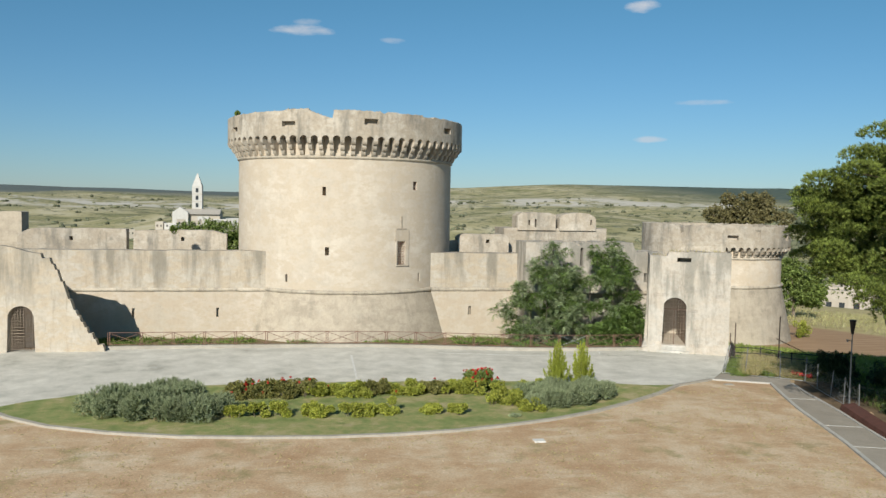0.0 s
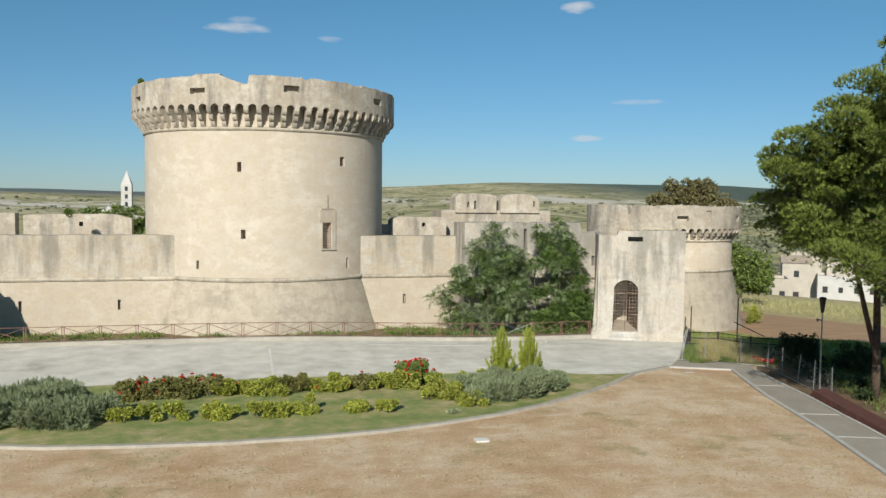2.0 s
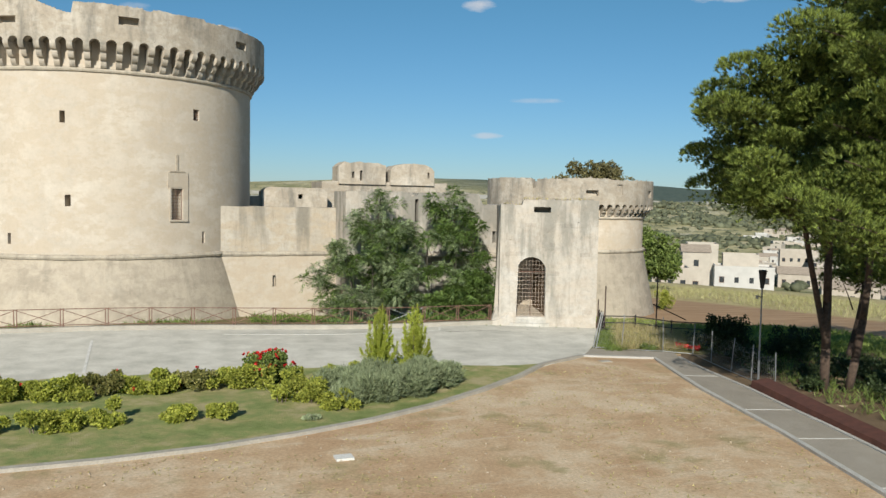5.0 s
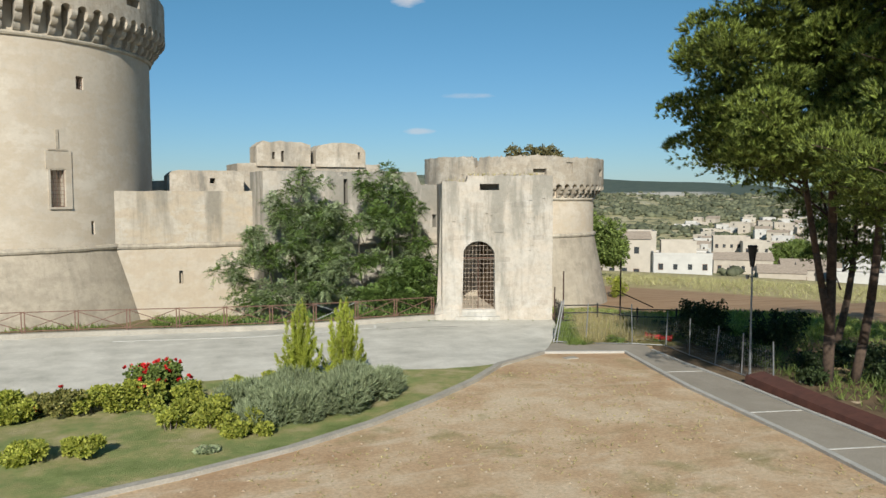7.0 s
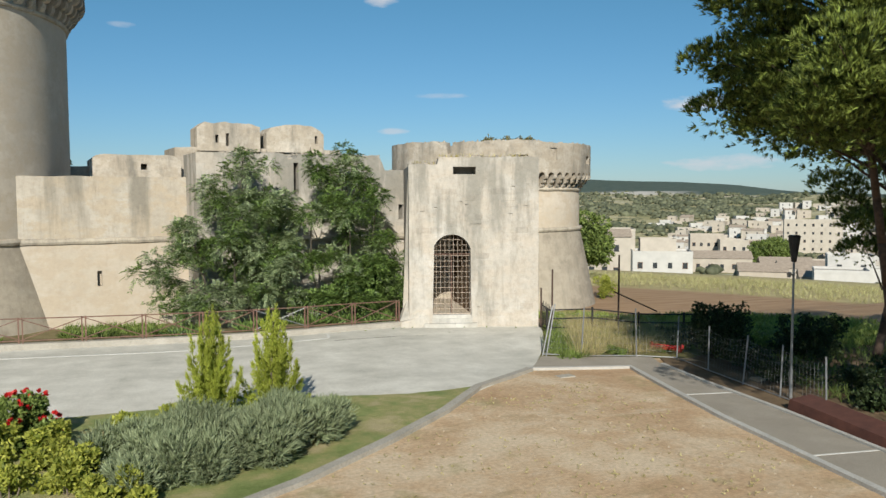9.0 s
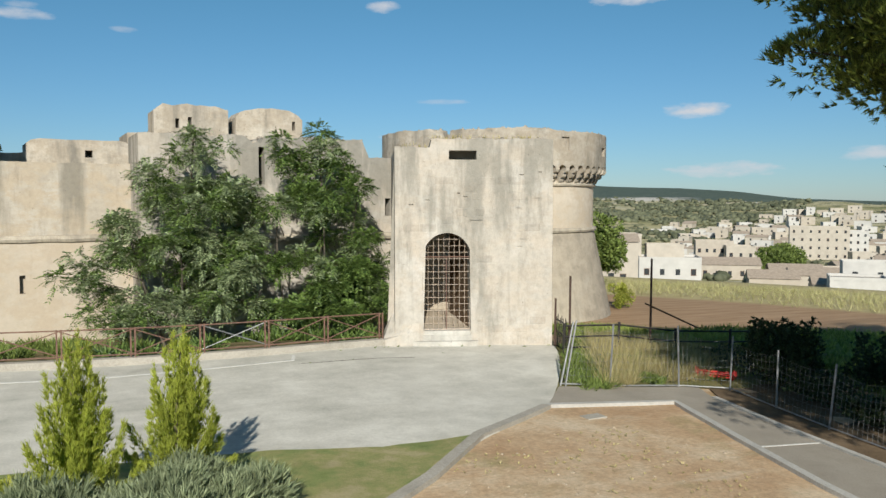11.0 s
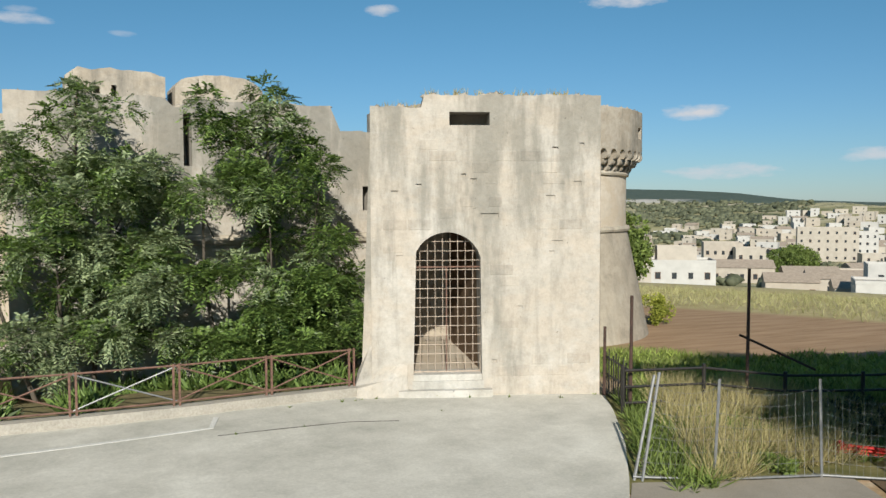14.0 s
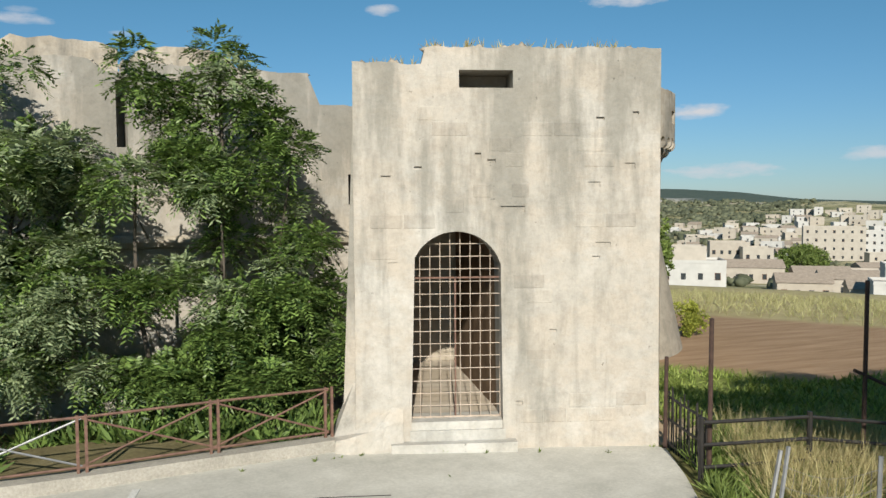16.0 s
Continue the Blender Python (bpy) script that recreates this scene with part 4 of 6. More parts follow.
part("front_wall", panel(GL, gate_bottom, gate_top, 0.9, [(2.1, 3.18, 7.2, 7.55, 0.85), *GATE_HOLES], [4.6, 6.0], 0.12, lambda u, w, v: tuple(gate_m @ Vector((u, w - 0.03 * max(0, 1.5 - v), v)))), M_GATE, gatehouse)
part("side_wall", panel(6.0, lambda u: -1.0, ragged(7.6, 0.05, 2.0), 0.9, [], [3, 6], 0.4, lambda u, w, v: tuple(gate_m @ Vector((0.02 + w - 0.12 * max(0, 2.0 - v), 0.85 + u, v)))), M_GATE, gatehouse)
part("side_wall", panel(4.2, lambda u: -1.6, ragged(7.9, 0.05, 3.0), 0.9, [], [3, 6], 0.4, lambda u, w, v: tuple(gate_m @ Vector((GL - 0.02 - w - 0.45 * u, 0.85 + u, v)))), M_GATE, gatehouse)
part("roof", boxes((0.5, GL - 2.4, 0.6, 6.8, 7.0, 7.2), (GL - 2.4, GL - 0.5, 0.6, 2.6, 7.0, 7.2), m=gate_m), M_CROWN, gatehouse)
part("passage_wall", boxes((0.85, G0 + 0.02, 0.9, 6.4, 0, 4.6), m=gate_m), M_TALUS, gatehouse)
part("passage_wall", boxes((0, 0.35, 0, 4.9, 0, 4.6), m=gate_m @ pose(G1 + 0.01, 0.9, 0, 0, 0, 4.3)), M_BROWN, gatehouse, "brown unplastered passage wall")
part("passage_end", boxes((0.85, 4.2, 6.4, 6.8, 0, 7), m=gate_m), M_TALUS, gatehouse)
part("passage_vault", boxes((0.85, G1 + 0.5, 0.9, 6.5, 4.5, 4.7), m=gate_m), M_TALUS, gatehouse)
part("passage_floor", boxes((G0 - 0.3, 4.2, 0.5, 6.5, 0.3, 0.52), m=gate_m), M_LOWER, gatehouse)
part("threshold", boxes((G0 + 0.01, G1 - 0.01, -0.02, 0.7, -0.1, 0.525), m=gate_m), M_STEP, gatehouse)
part("doorstep", boxes((G0 - 0.02, G1 + 0.04, -0.08, 0.1, -0.2, 0.36), m=gate_m), M_STEP, gatehouse)
part("doorstep", boxes((G0 - 0.4, G1 + 0.25, -0.3, 0.0, -0.3, 0.15), m=gate_m), M_STEP, gatehouse)
foot = bmesh.new()
prism(foot, [(-0.5, 0.9), (-0.42, -0.2), (-0.1, -0.3), (0.55, -0.24), (0.95, -0.12), (0.9, 0.3), (0.1, 0.9)], -0.4, lambda x, y: 1.5 if x > 0.0 and y > 0 else 0.35 + 0.25 * x)
bmesh.ops.subdivide_edges(foot, edges=foot.edges[:], cuts=3, use_grid_fill=True)
for v in foot.verts:
    v.co += Vector((0.05 * noise.noise(v.co * 3), 0.05 * noise.noise(v.co * 3 + Vector((5, 0, 0))), 0.04 * noise.noise(v.co * 4)))
bmesh.ops.transform(foot, matrix=gate_m, verts=foot.verts[:])
part("corner_foot", foot, M_GATE, gatehouse, "rough stone foot at the corner")
grille("iron_gate", gatehouse, gate_m @ pose((G0 + G1) / 2, 0.3, 0.53), 1.85, 3.82, 9, 15, 0.014, M_GRILLE, True, "iron lattice gate")
part("gate_rail", boxes((G0, G1, 0.29, 0.33, 3.39, 3.425), ((G0 + G1) / 2 - 0.016, (G0 + G1) / 2 + 0.016, 0.3, 0.34, 0.53, 3.4), m=gate_m), M_IRON, gatehouse, "stout middle bar and cross rail of the gate")

# ruined west gate with stepped flank
west = thing("ruined_gatehouse", "ruined limestone gatehouse with stepped flank and barred arch", "gatehouse", pose(-22, 64.5, 0))


def west_bottom(u):
    if 13.14 < u < 14.92:
        d = u - 14.03
        return 2.8 + math.sqrt(max(0.0, 0.89 ** 2 - d * d))
    return -0.6


def west_top(u):
    x = u - 35
    if x < -19.5:
        return 7.45 + 0.55 * sstep(-19.5, -22.3, x) + 0.05 * noise.noise(Vector((u * 1.2, 3.3, 0)))
    z = float(np.interp(x, [-19.2, -18.5, -18.1, -17.5, -16.8, -16.0, -15.1, -14.6], [7.3, 6.3, 5.2, 3.7, 2.5, 1.25, 0.3, -0.3]))
    return max(-0.3, math.floor(z / 0.42 + 0.5) * 0.42 + 0.05 * noise.noise(Vector((u * 3, 1.7, 0))))


part("front_wall", panel(19.7, west_bottom, west_top, 0.6, [], [4.2], 0.123, flat(-35, 64.4)), M_WALL, west)
side = bmesh.new()
prism(side, [(-19.5, 65.0), (-18.6, 65.0), (-20.2, 72.25), (-21.2, 72.25)], -0.6, lambda x, y: 4.6)
part("side_wall", side, M_WALL, west)
part("back_fill", boxes((-35, -21.3, 68.6, 72.0, -0.6, 4.2)), M_WALL, west)
part("passage_vault", boxes((-22.6, -19.4, 65.0, 68.6, 3.75, 4.2)), M_TALUS, west)
part("passage_wall", boxes((-22.6, -22.0, 65.0, 68.6, -0.6, 3.75)), M_TALUS, west)
grille("iron_gate", west, pose(-20.97, 64.75, 0.1), 1.75, 3.6, 9, 16, 0.016, M_GRILLE, True, "iron lattice gate")


# squared blocks that show through the worn plaster of the gatehouse front
block_sets = []
for k in range(5):
    bw, bh, pr = 0.36 + 0.09 * k, 0.285, 0.009
    bm = bmesh.new()
    back = [bm.verts.new((x, 0.0, z)) for x, z in ((0, 0), (bw, 0), (bw, bh), (0, bh))]
    front = [bm.verts.new((x, -pr, z)) for x, z in ((0.022, 0.024), (bw - 0.026, 0.018), (bw - 0.02, bh - 0.026), (0.024, bh - 0.02))]
    for i in range(4):
        bm.faces.new((back[i], back[(i + 1) % 4], front[(i + 1) % 4], front[i]))
    bm.faces.new(front)
    bmesh.ops.recalc_face_normals(bm, faces=bm.faces[:])
    me = bpy.data.meshes.new("block")
    bm.to_mesh(me)
    bm.free()
    me.materials.append(M_BLOCK)
    block_sets.append((bw, me))
brick_rng = random.Random(5)
for row in range(22):
    z0 = 0.45 + row * 0.305
    u = 0.12 + 0.2 * (row % 2)
    while u < GL - 0.65:
        bw, me = block_sets[brick_rng.randrange(5)]
        mid = (u + bw / 2, z0 + 0.14)
        free = not (G0 - 0.12 - bw / 2 < mid[0] < G1 + 0.12 + bw / 2 and mid[1] < 4.55) and not (1.8 - bw / 2 < mid[0] < 3.5 + bw / 2 and mid[1] > 6.9)
        free = free and not any(h[0] - 0.03 < u + bw and u < h[1] + 0.03 and h[2] - 0.03 < z0 + 0.3 and z0 < h[3] + 0.03 for h in GATE_HOLES)
        if free and noise.noise(Vector((mid[0] * 0.7, mid[1] * 0.6, 2.2))) > 0.04 - 0.3 * (1.9 < mid[0] < 3.9 and mid[1] > 4.4) and brick_rng.random() < 0.45:
            shared("block", me, gatehouse, gate_m @ pose(u, -0.03 * max(0, 1.5 - z0) + 0.002, z0))
        u += bw + 0.02 + 0.02 * brick_rng.random()


# ---- plants ----
def unit(v):
    return v / np.maximum(np.linalg.norm(v, axis=-1, keepdims=True), 1e-9)


def rand_dirs(n):
    return unit(rng.normal(size=(n, 3)))


def leaf_quads(base, axis, length, width):
    """Pointed leaves: from base along axis, as folded four-cornered blades."""
    n = len(base)
    length = np.broadcast_to(length, n)[:, None]
    width = np.broadcast_to(width, n)[:, None]
    side = unit(np.cross(axis, rand_dirs(n)))
    mid = base + axis * length * 0.45
    v = np.stack([base, mid + side * width / 2, base + axis * length, mid - side * width / 2], 1).reshape(-1, 3)
    return v, np.arange(4 * n).reshape(-1, 4)


def on_blobs(blobs, n, inner=0.55):
    """Places in and near the skins of a cluster of ellipsoids, and the way outward."""
    b = np.array(blobs, float)
    size = (b[:, 3] * b[:, 4] + b[:, 4] * b[:, 5] + b[:, 3] * b[:, 5])
    k = rng.choice(len(b), n, p=size / size.sum())
    d = rand_dirs(n)
    r = (inner + (1.08 - inner) * rng.random(n) ** 0.6)[:, None]
    return b[k, :3] + d * r * b[k, 3:6], d


def sprays(blobs, n, leaflets, length, leaf, wide, droop=0.25, up=0.0):
    """Feathered sprays: a stalk with leaflets on both sides."""
    c, d = on_blobs(blobs, n)
    ax = unit(d + 0.8 * rand_dirs(n) + np.array([0, 0, up]))
    ax = unit(ax - np.array([0, 0, droop]))
    side = unit(np.cross(ax, rand_dirs(n)))
    bases, axes = [], []
    for i in range(leaflets):
        t = (i // 2 + 1) / (leaflets / 2)
        s = 1 if i % 2 else -1
        bases.append(c + ax * length * t)
        axes.append(unit(ax * 0.6 + side * s + 0.25 * rand_dirs(n)))
    return leaf_quads(np.concatenate(bases), np.concatenate(axes), leaf * (0.75 + 0.5 * rng.random(n * leaflets)), wide)


def tufts(blobs, n, needles, length, wide, up=0.5, inner=0.5, spread=0.75):
    """Tufts of narrow blades that fan out from one point."""
    c, d = on_blobs(blobs, n, inner)
    ax = unit(d + np.array([0, 0, up]) + 0.35 * rand_dirs(n))
    c, ax = np.repeat(c, needles, 0), np.repeat(ax, needles, 0)
    ax = unit(ax + spread * rand_dirs(len(ax)))
    return leaf_quads(c, ax, length * (0.7 + 0.6 * rng.random(len(ax))), wide)


def limb(bm, a, b, r0, r1, sag=0.0, steps=4):
    """A bent, tapering limb."""
    a, b = Vector(a), Vector(b)
    bend = Vector((random.uniform(-1, 1), random.uniform(-1, 1), 0)) * (b - a).length * 0.06
    prev, rp = a, r0
    for i in range(1, steps + 1):
        t = i / steps
        p = a.lerp(b, t) + bend * math.sin(math.pi * t) + Vector((0, 0, -sag * math.sin(math.pi * t)))
        r = r0 + (r1 - r0) * t
        tube(bm, prev, p, rp, r, 7)
        prev, rp = p, r


def tree(name, label, base, trunks, blobs, foliage, leaf_mat, bark, category="tree", group="", limbs=True, extra=None):
    """A tapered trunk or several, limbs to each part of the crown, and the crown itself."""
    ob = thing(name, label, category, Matrix.Translation(base), group)
    for a, b, r0, r1 in trunks:
        bm = bmesh.new()
        limb(bm, a, b, r0, r1, 0.0, 6)
        part("trunk", bm, bark, ob, smooth=True)
        if limbs:
            bm = bmesh.new()
            for c in blobs:
                c = Vector(c[:3])
                if (c - Vector(b)).length < (c - Vector(a)).length + 3:
                    s = Vector(a).lerp(Vector(b), random.uniform(0.55, 0.98))
                    limb(bm, s, c, r1 * 0.55 + 0.02, 0.02, 0.1, 4)
            if len(bm.verts):
                part("limb", bm, bark, ob, smooth=True)
            else:
                bm.free()
    v, f = foliage
    arrays("crown", v, f, leaf_mat, ob)
    if extra:
        arrays("pale_leaves", *extra[0], extra[1], ob)
    return ob


def blob_cloud(n, cx, cy, z0, z1, rx, ry, size, shape=lambda t: 1.0):
    """Crown parts spread in an upright envelope; shape gives its width over the height."""
    out = []
    for _ in range(n):
        t = rng.random()
        a, r = rng.random() * 2 * math.pi, math.sqrt(rng.random())
        w = shape(t)
        s = size * (0.7 + 0.6 * rng.random())
        out.append((cx + rx * w * r * math.cos(a), cy + ry * w * r * math.sin(a), z0 + (z1 - z0) * t, s * 1.1, s * 1.1, s * 0.85))
    return out


def blades(base, axis, length, width):
    """Needles: narrow three-cornered blades."""
    n = len(base)
    length = np.broadcast_to(length, n)[:, None]
    side = unit(np.cross(axis, rand_dirs(n))) * width / 2
    v = np.stack([base + side, base + axis * length, base - side], 1).reshape(-1, 3)
    return v, np.arange(3 * n).reshape(-1, 3)


def fronds(clumps, each, leaflets, length, leaf, wide, droop=0.45):
    """Feathered leaves that hang outward from the clumps, leaflets in pairs along a bending stalk."""
    c, d = on_blobs(clumps, each * len(clumps), 0.35)
    n = len(c)
    ax = unit(d * np.array([1, 1, 0.6]) + 0.55 * rand_dirs(n) + np.array([0, 0, 0.15]))
    size = (0.7 + 0.6 * rng.random(n))[:, None]
    side = unit(np.cross(ax, np.array([0, 0, 1.0])) + 0.35 * rand_dirs(n))
    bases, axes = [], []
    for i in range(leaflets):
        t = (i // 2 + 1) / (leaflets / 2)
        s = 1 if i % 2 else -1
        bases.append(c + ax * length * size * t - np.array([0, 0, droop * length]) * size * t * t)
        axes.append(unit(ax * 0.55 + side * s - np.array([0, 0, 0.25]) + 0.18 * rand_dirs(n)))
    b, a = np.concatenate(bases), np.concatenate(axes)
    w = np.tile(np.cross(side, ax), (leaflets, 1))
    m = len(b)
    ln = leaf * (0.75 + 0.5 * rng.random(m))[:, None] * np.tile(size, (leaflets, 1))
    sd = unit(np.cross(a, unit(w + 0.5 * rand_dirs(m)))) * wide / 2
    mid = b + a * ln * 0.5
    v = np.stack([b, mid + sd, b + a * ln, mid - sd], 1).reshape(-1, 3)
    return v, np.arange(4 * m).reshape(-1, 4)


def boughs(stems, tips, size, count, start, jitter, low=0.35):
    """Limbs from the nearest stem to each tip, and the leafy clumps along their outer part."""
    made, clumps = [], []
    for tip in tips:
        tip = Vector(tip)
        a, b, _, r1 = min(stems, key=lambda q: (Vector(q[0]).lerp(Vector(q[1]), 0.6) - tip).length)
        a, b = Vector(a), Vector(b)
        f = min(0.97, max(0.3, (tip.z - a.z) / max(0.1, b.z - a.z) - 0.12 - 0.1 * random.random()))
        s = a.lerp(b, f)
        made.append((s, tip))
        for k in range(count):
            t = start + (1.0 - start) * (k + 0.6) / count
            p = s.lerp(tip, t) + Vector((random.uniform(-1, 1), random.uniform(-1, 1), random.uniform(-0.7, 0.7))) * jitter * (1.15 - 0.6 * t)
            r = size * (1.2 - 0.45 * t) * random.uniform(0.75, 1.2)
            if p.z > low:
                clumps.append((p.x, p.y, p.z, r * 1.15, r * 1.15, r * 0.78))
    return made, clumps


def grown(name, label, base, stems, made, leaves, leaf_mat, bark, thick, group="", extra=None):
    ob = thing(name, label, "tree", Matrix.Translation(base), group)
    for a, b, r0, r1 in stems:
        bm = bmesh.new()
        limb(bm, a, b, r0, r1, 0.0, 7)
        part("trunk", bm, bark, ob, smooth=True)
    for s, tip in made:
        bm = bmesh.new()
        limb(bm, s, tip, thick, thick * 0.2, -0.03 * (tip - s).length, 5)
        part("limb", bm, bark, ob, smooth=True)
    arrays("crown", *leaves, leaf_mat, ob)
    if extra:
        arrays("pale_leaves", *extra[0], extra[1], ob)
    return ob


# the acacias in front of the bastion
def acacia(base, stems, outline, inner, box_x, box_z, label, each, pale):
    tips = [(x, base[1] - 0.3 + random.uniform(-0.7, 0.5), z) for x, z in outline]
    for _ in range(inner):
        z = random.uniform(*box_z)
        w = 1.0 - 0.38 * (z - box_z[0]) / (box_z[1] - box_z[0])
        mid = (box_x[0] + box_x[1]) / 2 + 0.12 * z
        tips.append((mid + (box_x[1] - box_x[0]) / 2 * w * random.uniform(-1, 1), base[1] + random.uniform(-1.9, 0.7), z))
    made, clumps = boughs(stems, tips, 0.36, 3, 0.55, 0.5)
    random.shuffle(clumps)
    k = int(len(clumps) * pale)
    leaves = fronds(clumps[k:], each, 14, 0.4, 0.14, 0.048)
    grown("acacia_tree", label, base, stems, made, leaves, L_TREE, M_TWIG, 0.022, extra=(fronds(clumps[:k], each, 14, 0.4, 0.14, 0.048), L_PALE) if k else None)


acacia((18.8, 67.5, -0.2), [((18.8, 67.5, -0.4), (19.4, 67.3, 8.2), 0.10, 0.03), ((18.3, 67.3, -0.4), (16.8, 67.0, 5.0), 0.07, 0.025), ((19.6, 67.8, -0.4), (20.6, 67.5, 6.6), 0.07, 0.025), ((18.9, 67.0, -0.4), (18.6, 66.4, 5.6), 0.06, 0.02)],
       [(19.5, 8.4), (18.6, 7.6), (17.4, 6.9), (18.0, 6.2), (21.9, 5.6), (14.5, 2.9), (16.0, 4.0), (16.9, 1.2), (17.8, 1.9), (18.6, 0.9), (19.4, 1.6), (15.2, 1.5), (20.2, 7.8), (21.1, 6.4), (16.3, 4.9), (15.1, 3.4), (15.5, 2.3), (16.3, 1.0), (17.2, 3.6), (20.6, 1.5)], 36, (14.6, 22.4), (1.3, 6.6), "leafy grey-green acacia tree behind the iron railing", 44, 0.62)
acacia((24.0, 67.0, -0.2), [((24.0, 67.2, -0.4), (24.4, 67.2, 8.3), 0.10, 0.03), ((23.2, 66.8, -0.4), (22.6, 66.8, 6.0), 0.07, 0.025), ((24.9, 66.6, -0.4), (25.8, 66.5, 5.6), 0.07, 0.025), ((23.9, 66.3, -0.4), (24.1, 65.8, 4.6), 0.05, 0.02)],
       [(24.6, 8.6), (22.6, 7.9), (25.7, 7.0), (23.8, 7.9), (26.6, 4.3), (26.9, 3.2), (27.0, 1.9), (26.8, 0.9), (25.2, 1.2), (24.4, 2.0), (25.2, 7.6), (23.1, 7.2), (26.0, 6.3), (26.2, 5.2), (22.1, 5.6), (26.5, 2.6), (26.4, 1.4), (25.9, 0.7), (22.2, 1.2)], 27, (21.0, 26.4), (1.0, 7.0), "dense dark green acacia tree beside the gatehouse", 52, 0.08)


# stone pines by the footpath
def pine(base, top, tips, label, girth=0.28, size=1.05, each=190, fork=None, needles=11, wide=0.036):
    stems = [(base, top, girth, girth * 0.42)]
    if fork:
        stems.append((Vector(base).lerp(Vector(top), 0.18), fork, girth * 0.7, girth * 0.3))
    made, clumps = boughs(stems, tips, size, 4, 0.5, 0.6, 3.6)
    pads = np.array([(x, y, z, rx, ry, rz * 0.85) for x, y, z, rx, ry, rz in clumps])
    k = np.repeat(np.arange(len(pads)), each)
    d = rand_dirs(len(k))
    # shoots stand on the upper side of each pad, few hang below
    d[:, 2] = np.where(rng.random(len(k)) < 0.72, np.abs(d[:, 2]), d[:, 2])
    c = pads[k, :3] + d * (0.62 + 0.42 * rng.random(len(k)) ** 0.5)[:, None] * pads[k, 3:6]
    ax = unit(d + np.array([0, 0, 0.7]) + 0.35 * rand_dirs(len(c)))
    c, ax = np.repeat(c, needles, 0), np.repeat(ax, needles, 0)
    ax = unit(ax + 0.6 * rand_dirs(len(ax)))
    grown("pine_tree", label, base, stems, made, blades(c, ax, 0.2 * (0.7 + 0.6 * rng.random(len(ax))), wide), L_PINE, M_BARK, girth * 0.22, "pines by the footpath")


def pine_tips(cx, cy, z0, z1, r, n, turn=0.0):
    """Tips round a trunk: wide low down, rounded at the top."""
    out = []
    for k in range(n):
        t = (k + 0.5) / n
        a = turn + 2.4 * k
        w = r * (0.55 + 0.45 * t / 0.3 if t < 0.3 else math.sqrt(max(0.02, 1 - ((t - 0.3) / 0.72) ** 2))) * random.uniform(0.6, 1.0)
        out.append((cx + w * math.cos(a), cy + w * math.sin(a), z0 + (z1 - z0) * t))
    return out


pine((33.5, 44.3, -0.5), (31.9, 43.3, 14.4), [(27.8, 46.8, 10.2), (28.4, 46.4, 11.7), (26.1, 43.2, 12.4), (29.6, 46.7, 8.9), (29.8, 47.6, 9.9), (29.3, 45.6, 10.9), (30.4, 46.2, 8.3), (31.7, 47.0, 8.6), (32.8, 45.8, 8.8), (33.8, 47.0, 8.4), (27.2, 41.5, 13.1), (28.1, 40.1, 14.0), (28.3, 42.0, 11.8), (28.5, 44.8, 10.9), (29.6, 40.7, 13.6), (29.2, 40.0, 13.9), (29.0, 41.2, 13.3), (28.8, 45.8, 9.4), (28.5, 47.2, 8.9), (26.2, 41.6, 8.8), (27.0, 42.2, 8.2), (25.8, 40.6, 9.4), (27.8, 41.2, 8.6), (27.2, 39.6, 9.0), (25.2, 41.2, 13.2), (26.2, 39.6, 14.2), (27.0, 38.6, 15.3), (25.2, 42.0, 11.9), (28.2, 46.4, 12.4)] + pine_tips(30.6, 41.0, 8.6, 12.6, 4.6, 22, 0.4) + pine_tips(30.4, 38.0, 12.2, 16.8, 3.6, 14, 1.1),
     "tall stone pine with leaning dark trunk and broad green crown", 0.22, 1.1, 155, (30.0, 43.4, 11.4))
pine((34.6, 44.0, -0.5), (33.6, 42.8, 11.6), pine_tips(35.6, 42.0, 8.4, 11.9, 4.4, 20, 1.4) + [(32.5, 43.5, 8.8), (31.8, 43.0, 9.9)], "tall stone pine with straight dark trunk standing by the footpath", 0.2, 1.1, 130)
pine((41.2, 50.2, -0.9), (41.7, 49.8, 8.4), pine_tips(41.7, 49.4, 3.9, 9.0, 4.0, 15, 2.0), "stone pine with low hanging boughs", 0.2, 1.0, 130, None, 9)
pine((42.0, 43.5, -1.0), (42.4, 43.0, 10.5), pine_tips(42.4, 42.6, 5.6, 11.5, 5.0, 16, 0.9), "stone pine with low hanging boughs", 0.26, 1.05, 110, None, 9)
# its last ring of tips is unseen, added to shade the pines behind
pine((32.6, 35.6, -0.4), (32.2, 35.4, 15.0), pine_tips(31.4, 35.6, 7.5, 17.5, 6.4, 22, 2.2) + [(27.8, 39.3, 9.6), (28.0, 39.6, 7.6), (28.4, 38.8, 11.6), (28.8, 40.4, 8.6), (29.6, 41.0, 10.2), (29.8, 40.8, 6.8), (25.4, 36.2, 9.4), (25.6, 35.0, 11.5), (25.9, 37.8, 8.6), (26.3, 36.6, 12.6), (26.8, 38.2, 10.8), (27.2, 37.0, 14.2), (26.4, 34.6, 14.6), (28.2, 38.0, 13.4), (28.6, 36.2, 16.4), (27.4, 34.2, 16.0), (29.8, 38.4, 15.0), (30.2, 36.8, 12.2), (30.4, 38.6, 9.6), (25.0, 36.4, 7.6), (26.2, 38.4, 7.2), (27.6, 37.0, 7.8), (24.4, 37.6, 8.2)] + pine_tips(27.0, 33.6, 11.0, 17.2, 3.9, 18, 0.7), "stone pine with a broad crown reaching over the path", 0.28, 1.1, 125)


